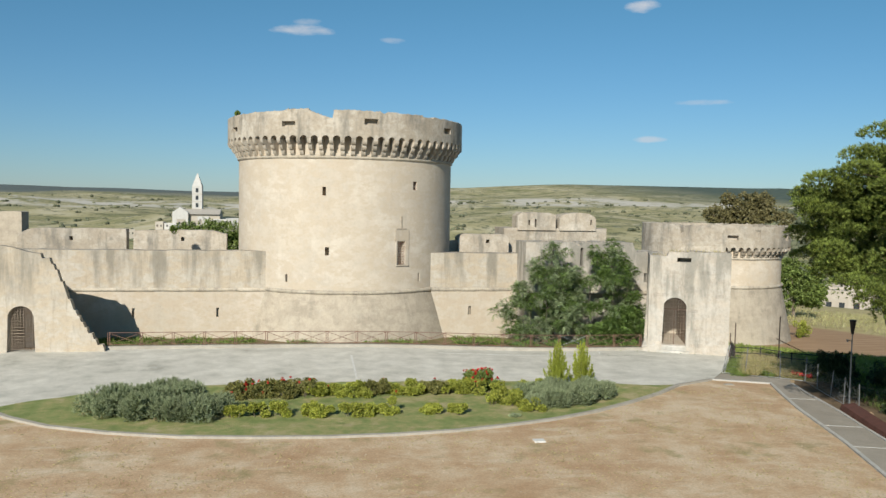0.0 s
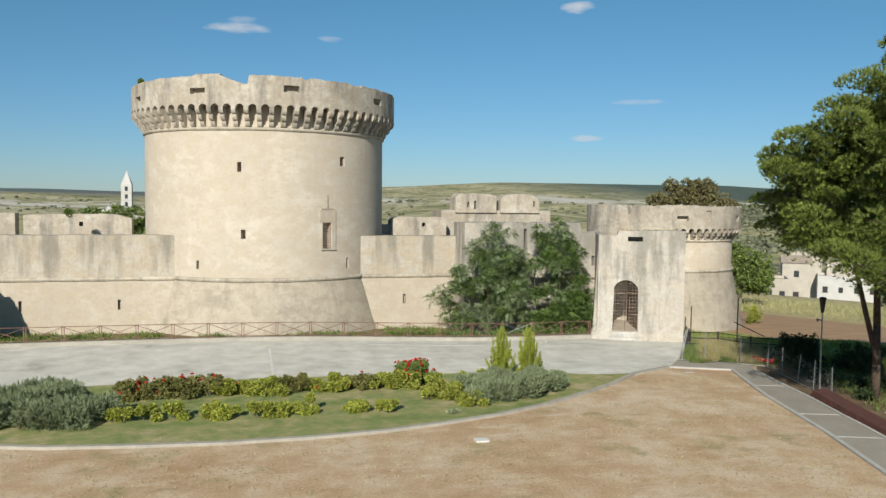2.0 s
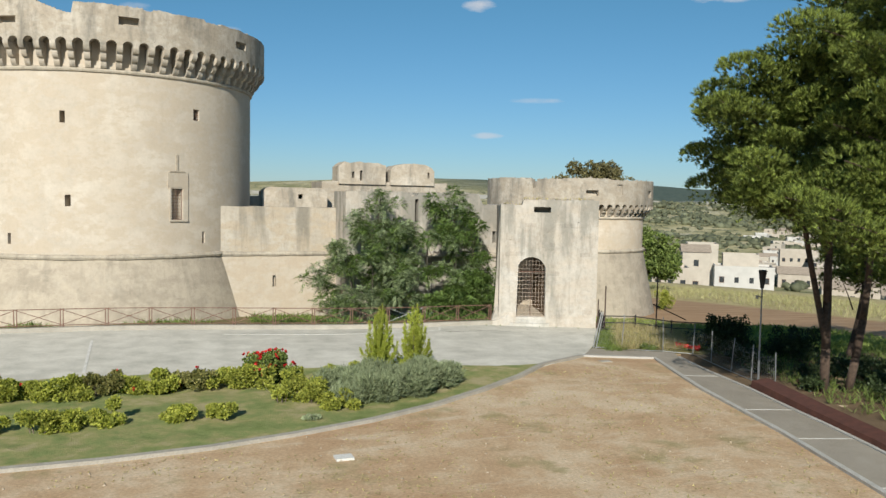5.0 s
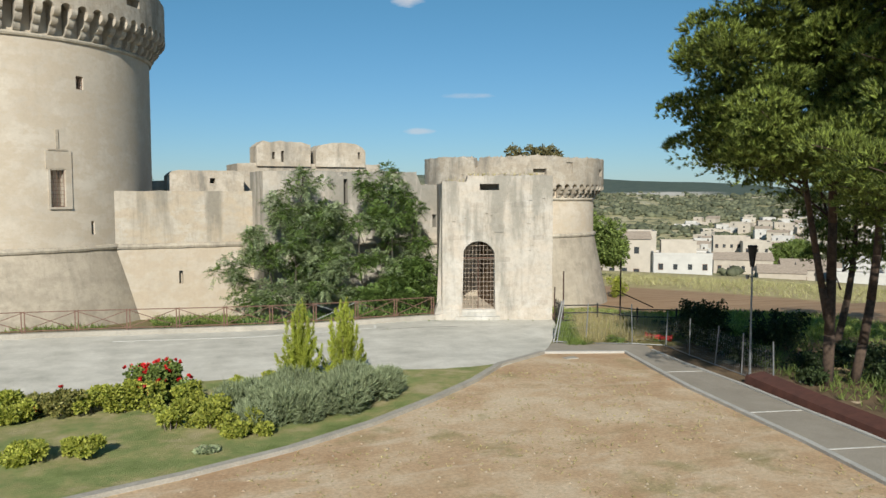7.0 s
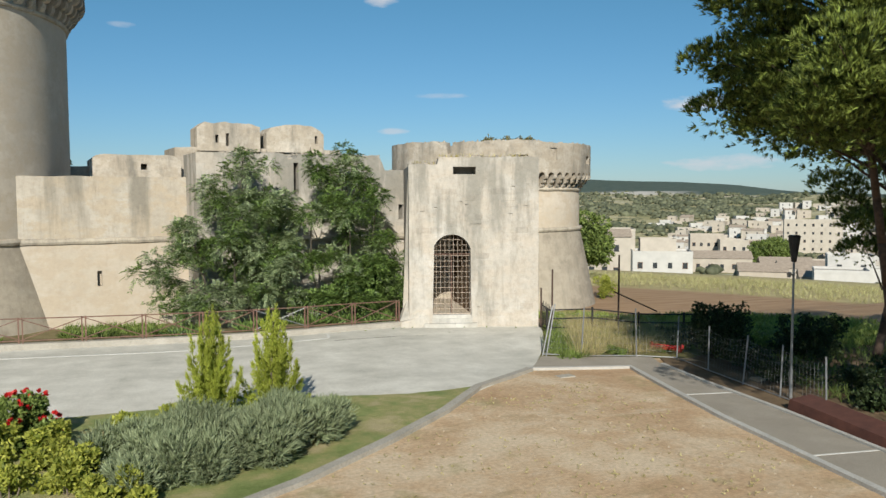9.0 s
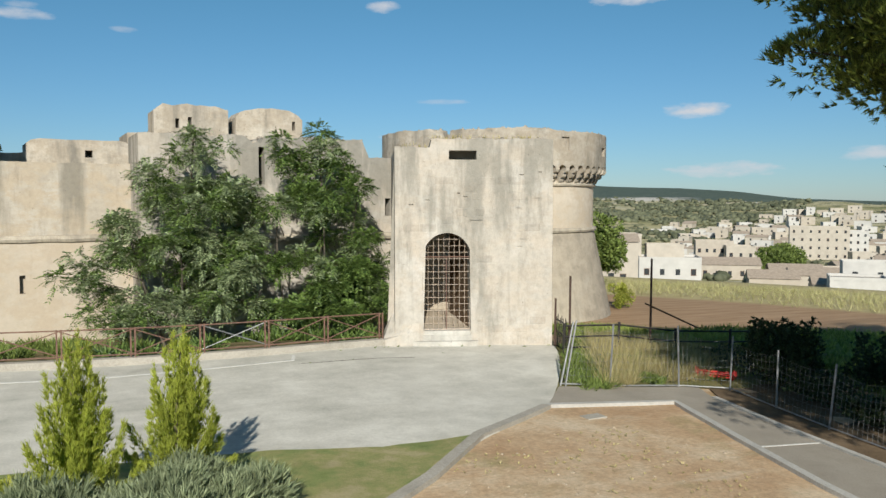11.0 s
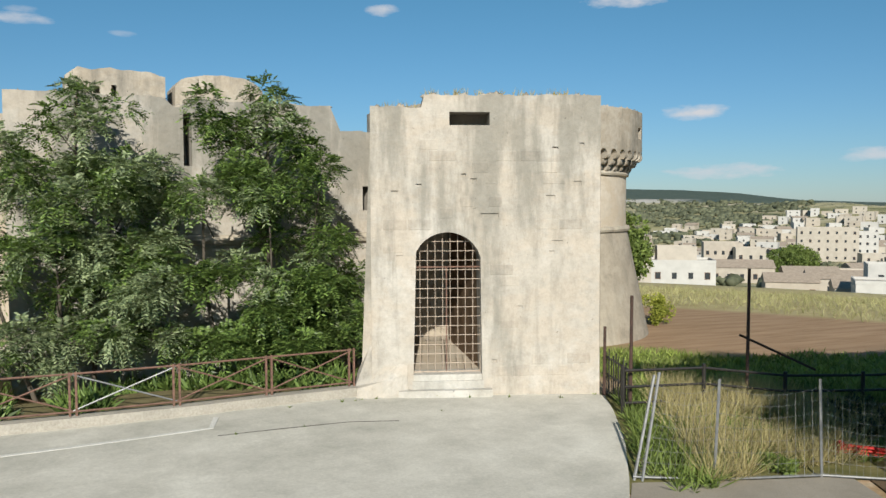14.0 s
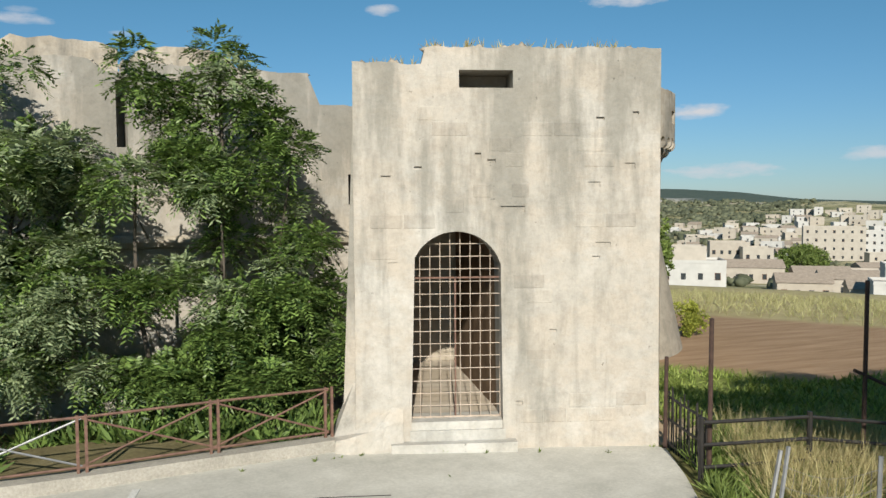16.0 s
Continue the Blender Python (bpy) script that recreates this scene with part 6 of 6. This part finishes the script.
# rust-red retaining sheet beside the footpath
bm = bmesh.new()
rl = [(30.35, 45.6), (29.95, 44.2), (29.15, 41.4), (27.95, 37.0), (25.8, 30.2)]
rows_ = [[bm.verts.new(p) for p in ((x + 0.12, y, ground_z(x, y) - 0.1), (x + 0.25, y, ground_z(x, y) + h), (x + 0.95, y - 0.2, ground_z(x, y) + h + 0.12), (x + 0.95, y - 0.2, ground_z(x, y) - 0.3))] for (x, y), h in zip(rl, (0.32, 0.3, 0.24, 0.18, 0.15))]
for a, b in zip(rows_, rows_[1:]):
    for k in range(3):
        bm.faces.new((a[k], a[k + 1], b[k + 1], b[k]))
bm.faces.new(rows_[0])
bm.faces.new(rows_[-1][::-1])
bmesh.ops.recalc_face_normals(bm, faces=bm.faces[:])
tagged(part("retaining_edge", bm, M_RUST), "low rust-red retaining edge beside the footpath", "edging", kind="structure")

# loose stones along the broken wall tops
def rubble(label, places, size):
    c = np.array(places)
    s = size * (0.4 + rng.random(len(c)) ** 2 * 1.4)
    oct_ = np.array([(1, 0, 0), (0, 1, 0), (-1, 0, 0), (0, -1, 0), (0, 0, 0.7), (0, 0, -0.6)], float)
    v = c[:, None] + oct_[None] * s[:, None, None] * (0.6 + 0.8 * rng.random((len(c), 6, 1)))
    tri = np.array([(0, 1, 4), (1, 2, 4), (2, 3, 4), (3, 0, 4), (1, 0, 5), (2, 1, 5), (3, 2, 5), (0, 3, 5)])
    f = (tri[None] + 6 * np.arange(len(c))[:, None, None]).reshape(-1, 3)
    tagged(arrays("rubble", v.reshape(-1, 3), f, M_CROWN), label, "rubble", kind="stuff")


rubble("loose stones along the gatehouse top", [tuple(gate_m @ Vector((u, random.uniform(0.08, 0.7), gate_top(u)))) for u in rng.uniform(0.1, GL - 0.1, 170)], 0.07)
rubble("loose stones along the bastion top", [(17.6 + u, 69.4 + random.uniform(0.1, 1.2), bastion_top(u)) for u in rng.uniform(0.2, 12.2, 200)], 0.09)
on_round = round_wall(RX, RY, RR2)
rubble("loose stones on the corner tower's crown", [on_round(u, random.uniform(0.08, 0.45), round_top(u)) for u in rng.uniform(0, 2 * math.pi * RR2, 420)], 0.1)
on_crown = round_wall(KX, KY, KR + 0.98)
rubble("loose stones on the keep's crown", [on_crown(u, random.uniform(0.08, 0.45), keep_top(u)) for u in rng.uniform(0, 2 * math.pi * (KR + 0.98), 520)], 0.09)

# plants that have rooted on the walls
for x, y, z, s, m in ((KX - 9.6, KY - 3.5, 18.75, 0.35, L_WEED), (12.3, 79.0, 7.9, 0.4, L_WEED), (-12.2, 76.0, 8.6, 0.5, L_WEED)):
    ob = thing("wall_plant", "small green plant rooted on the wall top", "plant", Matrix.Translation((x, y, z)))
    v, f = tufts([(x, y, z + s * 0.5, s * 0.5, s * 0.5, s * 0.6)], 120, 6, 0.16, 0.06, 0.8, 0.3, 0.8)
    arrays("foliage", v, f, m, ob)
gv = []
for k in range(60):
    u = rng.uniform(0.2, GL - 0.3)
    gv.append(tuple(gate_m @ Vector((u, rng.uniform(0.1, 0.8), gate_top(u) - 0.02))))
gv = np.repeat(np.array(gv), 6, 0)
v, f = leaf_quads(gv, unit(np.array([0, 0, 1.0]) + 0.45 * rng.normal(size=gv.shape)), 0.22 * (0.4 + rng.random(len(gv))), 0.02)
tagged(arrays("wall_grass", v, f, L_HAY), "dry grass growing on the gatehouse top", "grass", kind="stuff")


# ---- the town and the church ----
M_HWHITE = plain_material("white_render", (0.47, 0.46, 0.44), 0.9, 0, 0.12, 0.5)
M_HCREAM = plain_material("cream_render", (0.42, 0.38, 0.325), 0.9, 0, 0.15, 0.5)
M_HTAN = plain_material("tan_render", (0.40, 0.355, 0.30), 0.9, 0, 0.15, 0.5)
M_ROOF = plain_material("roof_tiles", (0.33, 0.27, 0.215), 0.9, 0, 0.3, 1.5)
M_ROOFG = plain_material("grey_flat_roof", (0.38, 0.35, 0.31), 0.9, 0, 0.2, 0.8)
M_PANE = plain_material("dark_window_glass", (0.035, 0.04, 0.045), 0.25, 0, 0.2, 1.0)
M_FRAME = plain_material("shutter_brown", (0.16, 0.09, 0.06), 0.7, 0, 0.2, 2.0)


def house(x, y, z, w, d, h, walls, roof, cols, rows, turn, label, pitched=False, group="houses of the town"):
    """A house with a parapet or low gable roof, and on the side towards the castle rows of windows."""
    m = pose(x, y, z, 0, 0, turn)
    ob = thing("house", label, "house", m, group)
    part("wall", boxes((-w / 2, w / 2, 0, d, -4, h), m=m), walls, ob)
    bm = bmesh.new()
    if pitched:
        vs = [bm.verts.new(m @ Vector(p)) for p in ((-w / 2 - 0.3, -0.3, h), (w / 2 + 0.3, -0.3, h), (w / 2 + 0.3, d + 0.3, h), (-w / 2 - 0.3, d + 0.3, h), (-w / 2 - 0.3, d / 2, h + d * 0.18), (w / 2 + 0.3, d / 2, h + d * 0.18))]
        for q in ((0, 1, 5, 4), (2, 3, 4, 5), (0, 4, 3), (1, 2, 5), (3, 2, 1, 0)):
            bm.faces.new([vs[i] for i in q])
        part("roof", bm, roof, ob)
    else:
        bm.free()
        part("roof", boxes((-w / 2 + 0.25, w / 2 - 0.25, 0.25, d - 0.25, h, h + 0.05), m=m), roof, ob)
        part("parapet", boxes((-w / 2 - 0.05, w / 2 + 0.05, -0.05, 0.22, h - 0.1, h + 0.55), (-w / 2 - 0.05, w / 2 + 0.05, d - 0.22, d + 0.05, h - 0.1, h + 0.55), (-w / 2 - 0.05, -w / 2 + 0.2, 0.22, d - 0.22, h - 0.1, h + 0.55), (w / 2 - 0.2, w / 2 + 0.05, 0.22, d - 0.22, h - 0.1, h + 0.55), m=m), walls, ob)
    for i in range(cols):
        for j in range(rows):
            cx, cz = -w / 2 + w * (i + 0.5) / cols, h * (j + 0.5) / rows
            win = part("window", boxes((cx - 0.62, cx + 0.62, -0.06, 0.02, cz - 0.78, cz - 0.68), (cx - 0.6, cx - 0.5, -0.04, 0.02, cz - 0.7, cz + 0.75), (cx + 0.5, cx + 0.6, -0.04, 0.02, cz - 0.7, cz + 0.75), (cx - 0.6, cx + 0.6, -0.04, 0.02, cz + 0.66, cz + 0.76), m=m), M_FRAME if (i + j) % 3 == 0 else walls, ob)
            part("pane", boxes((cx - 0.5, cx + 0.5, -0.015, 0.02, cz - 0.68, cz + 0.66), m=m), M_PANE, win)
    return ob


WH, CR, TN = "white flat-roofed town house with small windows", "cream plastered town house with small windows", "low tan town house with a tiled roof"
house(140.8, 187.3, -14.5, 7.5, 9, 11.8, M_HCREAM, M_ROOFG, 1, 1, -34, "tall cream house end wall without windows")
house(143.3, 174.8, -13.2, 13.7, 10, 5.6, M_HWHITE, M_ROOFG, 4, 1, -37, WH)
house(147.5, 181.0, -12.6, 8.5, 6, 7.6, M_HCREAM, M_ROOFG, 2, 1, -37, CR)
house(193.7, 204.8, -17.5, 17, 11, 4.8, M_HTAN, M_ROOF, 5, 1, -40, TN, True)
house(206, 192, -18, 14, 10, 4.0, M_HTAN, M_ROOF, 4, 1, -42, TN, True)
house(242.6, 258.6, -16, 13.5, 10, 6.4, M_HTAN, M_ROOFG, 5, 1, -40, "tan flat-roofed town house with a row of windows")
house(243.5, 246.8, -16.5, 10, 10, 5.4, M_HCREAM, M_ROOFG, 3, 1, -40, CR)
house(380.9, 321.7, -25, 28.5, 14, 17, M_HCREAM, M_ROOFG, 7, 4, -48, "large cream building with four rows of windows")
house(397.5, 311.5, -25, 10, 13, 14.8, M_HWHITE, M_ROOFG, 3, 4, -48, "white wing of the large cream building")
house(153.8, 135.4, -15.8, 10, 9, 6.4, M_HWHITE, M_ROOFG, 4, 1, -49, WH)
house(163.5, 140.5, -15.5, 9, 8, 8.4, M_HWHITE, M_ROOFG, 2, 2, -49, "white two-storey town house with a set-back upper floor")
house(168.2, 167.3, -16.8, 11, 10, 4.4, M_HTAN, M_ROOF, 4, 1, -44, TN, True)
house(181.4, 166.1, -16.8, 12, 10, 4.6, M_HCREAM, M_ROOF, 4, 1, -45, TN, True)
house(171, 152, -16.8, 11, 9, 4.2, M_HCREAM, M_ROOF, 3, 1, -46, TN, True)
house(190, 150, -17, 12, 9, 5.0, M_HWHITE, M_ROOFG, 3, 1, -48, WH)
house(113.3, 154.9, -11, 5.5, 8, 9.0, M_HCREAM, M_ROOF, 1, 2, -34, "narrow cream house with a tiled roof", True)
house(102.1, 148.2, -10, 7, 8, 5.0, M_HTAN, M_ROOFG, 3, 1, -32, "low grey-tan house with three windows")
spots = []
for k in range(2600):
    if len(spots) >= 200:
        break
    az, r = rng.uniform(30, 64), 200 + 640 * rng.random() ** 0.8
    x, y = 15 + r * math.sin(radians(az)), 50 + r * math.cos(radians(az))
    if az < 43 + 1.5 * noise.noise(Vector((r / 60, 0, 0))) and (r > 260 or az < 38):
        continue
    if any(math.hypot(x - a, y - b) < 12.5 for a, b in spots) or any(math.hypot(x - a, y - b) < 17 for a, b in ((193.7, 204.8), (206, 192), (242.6, 258.6), (243.5, 246.8), (381, 322), (397, 312), (181, 166), (190, 150), (230, 220))):
        continue
    # an open line of sight to the large building
    if math.hypot(x - 15, y - 50) < 440 and abs(az - 53.4) < 4 and r > 300:
        continue
    spots.append((x, y))
    w, d, h = rng.uniform(7, 14), rng.uniform(7, 12), rng.choice([3.0, 3.2, 3.6, 4.2, 5.8]) * (0.85 if r < 420 else 1.1)
    q = rng.random()
    walls = (M_HWHITE, M_HCREAM, M_HTAN)[int(q * 3)]
    pit = rng.random() < 0.25
    house(x, y, ground_z(x, y), w, d, h, walls, M_ROOF if pit else M_ROOFG, max(1, int(w / 5.5)), max(1, int(h / 3.1)), rng.uniform(-65, -30), (WH, CR, "tan town house with small windows")[int(q * 3)], pit)
for k in range(15):
    x, y = -84 + rng.uniform(-48, 40), rng.uniform(600, 720)
    if math.hypot(x + 84, y - 680) < 24:
        continue
    house(x, y, ground_z(x, y) + 2, rng.uniform(5, 9), 7, rng.choice([3.0, 4.0, 5.0]), (M_HWHITE, M_HCREAM)[k % 2], M_ROOFG, 2, 1, rng.uniform(-10, 15), "pale house of the old town by the church", False, "houses by the church")

CX = -28   # the church is laid out round its own axis and moved west
church = thing("church", "pale stone church with a tall pointed bell tower", "church", Matrix.Translation((-84, 680, -12)))
part("nave", boxes((-74, -38, 676, 700, -20, -1.5)), M_HCREAM, church)
bm = bmesh.new()
vs = [bm.verts.new(p) for p in ((-70, 674, -1.5), (-38, 674, -1.5), (-38, 700, -1.5), (-70, 700, -1.5), (-70, 687, 2.5), (-38, 687, 2.5))]
for q in ((0, 1, 5, 4), (2, 3, 4, 5), (0, 4, 3), (1, 2, 5)):
    bm.faces.new([vs[i] for i in q])
part("roof", bm, M_ROOFG, church)
bm = bmesh.new()
prism(bm, [(-74, 672), (-62, 672), (-62, 676), (-74, 676)], -20, lambda x, y: 0.0)
vs = [bm.verts.new(p) for p in ((-74, 672, 0), (-62, 672, 0), (-68, 672, 4.2), (-74, 676, 0), (-62, 676, 0), (-68, 676, 4.2))]
for q in ((0, 1, 2), (3, 5, 4), (0, 2, 5, 3), (1, 4, 5, 2)):
    bm.faces.new([vs[i] for i in q])
part("facade", bm, M_HWHITE, church)
tw = part("bell_tower", boxes((-61.0, -53.2, 688, 696, -12, 21)), M_HWHITE, church)
for z in (4, 10, 16):
    part("belfry_opening", boxes((-58.2, -56.0, 687.9, 688.3, z, z + 3.4)), M_PANE, tw)
    part("string_course", boxes((-61.3, -52.9, 687.7, 696.3, z - 1.6, z - 1.1)), M_HCREAM, tw)
bm = bmesh.new()
vs = [bm.verts.new(p) for p in ((-61, 688, 21), (-53.2, 688, 21), (-53.2, 696, 21), (-61, 696, 21), (-57.1, 692, 32))]
for q in ((0, 1, 4), (1, 2, 4), (2, 3, 4), (3, 0, 4)):
    bm.faces.new([vs[i] for i in q])
part("spire", bm, M_HWHITE, church)
for ob in church.children:
    ob.location.x += CX


# ---- scrub and far trees ----
def far_clumps(name, label, n, pick, size, mat):
    """Low rounded clumps of many facets, scattered over far ground; nobody could count them."""
    t = (1 + math.sqrt(5)) / 2
    ico = unit(np.array([(-1, t, 0), (1, t, 0), (-1, -t, 0), (1, -t, 0), (0, -1, t), (0, 1, t), (0, -1, -t), (0, 1, -t), (t, 0, -1), (t, 0, 1), (-t, 0, -1), (-t, 0, 1)], float))
    tri = np.array([(0, 11, 5), (0, 5, 1), (0, 1, 7), (0, 7, 10), (0, 10, 11), (1, 5, 9), (5, 11, 4), (11, 10, 2), (10, 7, 6), (7, 1, 8), (3, 9, 4), (3, 4, 2), (3, 2, 6), (3, 6, 8), (3, 8, 9), (4, 9, 5), (2, 4, 11), (6, 2, 10), (8, 6, 7), (9, 8, 1)])
    c, s = [], []
    while len(c) < n:
        p = pick()
        if p is None:
            continue
        (x, y), k = p
        for _ in range(3):
            c.append((x + k * rng.normal() * 0.6, y + k * rng.normal() * 0.6, ground_z(x, y) + k * rng.uniform(0.1, 0.5)))
            s.append(k * rng.uniform(0.5, 1.0))
    c, s = np.array(c), np.array(s)
    v = c[:, None] + ico[None] * s[:, None, None] * (0.65 + 0.7 * rng.random((len(c), 12, 1))) * np.array([1, 1, 0.75])
    f = (tri[None] + 12 * np.arange(len(c))[:, None, None]).reshape(-1, 3)
    return tagged(arrays(name, v.reshape(-1, 3), f, mat), label, "trees", kind="stuff")


def pick_scrub():
    az, r = rng.uniform(-32, 62), 260 + 1500 * rng.random() ** 1.2
    x, y = 15 + r * math.sin(radians(az)), 50 + r * math.cos(radians(az))
    if noise.noise(Vector((x / 90, y / 90, 4))) < (-0.25 if az > 34 and 330 < r < 900 else 0.02):
        return None
    return (x, y), size_at(r)


def size_at(r):
    return rng.uniform(0.7, 2.3) * (1 + r / 2000)


def pick_slope():
    az, r = rng.uniform(31, 52), 380 + 1100 * rng.random()
    x, y = 15 + r * math.sin(radians(az)), 50 + r * math.cos(radians(az))
    if noise.noise(Vector((x / 140, y / 140, 8))) < -0.12 or any(math.hypot(x - a, y - b) < 12 for a, b in spots):
        return None
    return (x, y), rng.uniform(1.2, 3.4) * (1 + r / 1500)


def pick_town():
    az, r = rng.uniform(34, 62), 190 + 500 * rng.random()
    x, y = 15 + r * math.sin(radians(az)), 50 + r * math.cos(radians(az))
    if any(math.hypot(x - a, y - b) < 14 for a, b in spots):
        return None
    return (x, y), rng.uniform(1.0, 2.6)


far_clumps("scrub", "dark scrub and small trees on the far slopes", 4400, pick_scrub, 1, L_SCRUB)
far_clumps("hillside_bushes", "grey-green bushes crowding the slope beyond the town", 4800, pick_slope, 1, L_SCRUB)
far_clumps("town_trees", "small trees between the houses", 600, pick_town, 1, L_SCRUB)
bl = blob_cloud(18, 230.2, 219.7, -16.5, -10.5, 7.0, 4.0, 2.6)
tree("leafy_tree", "broad dark green tree among the town roofs", (230.2, 219.7, -18), [((230.2, 219.7, -19), (230.2, 219.7, -12), 0.5, 0.3)], bl, sprays(bl, 3500, 5, 0.7, 0.6, 0.4), L_WEED, M_WOOD)
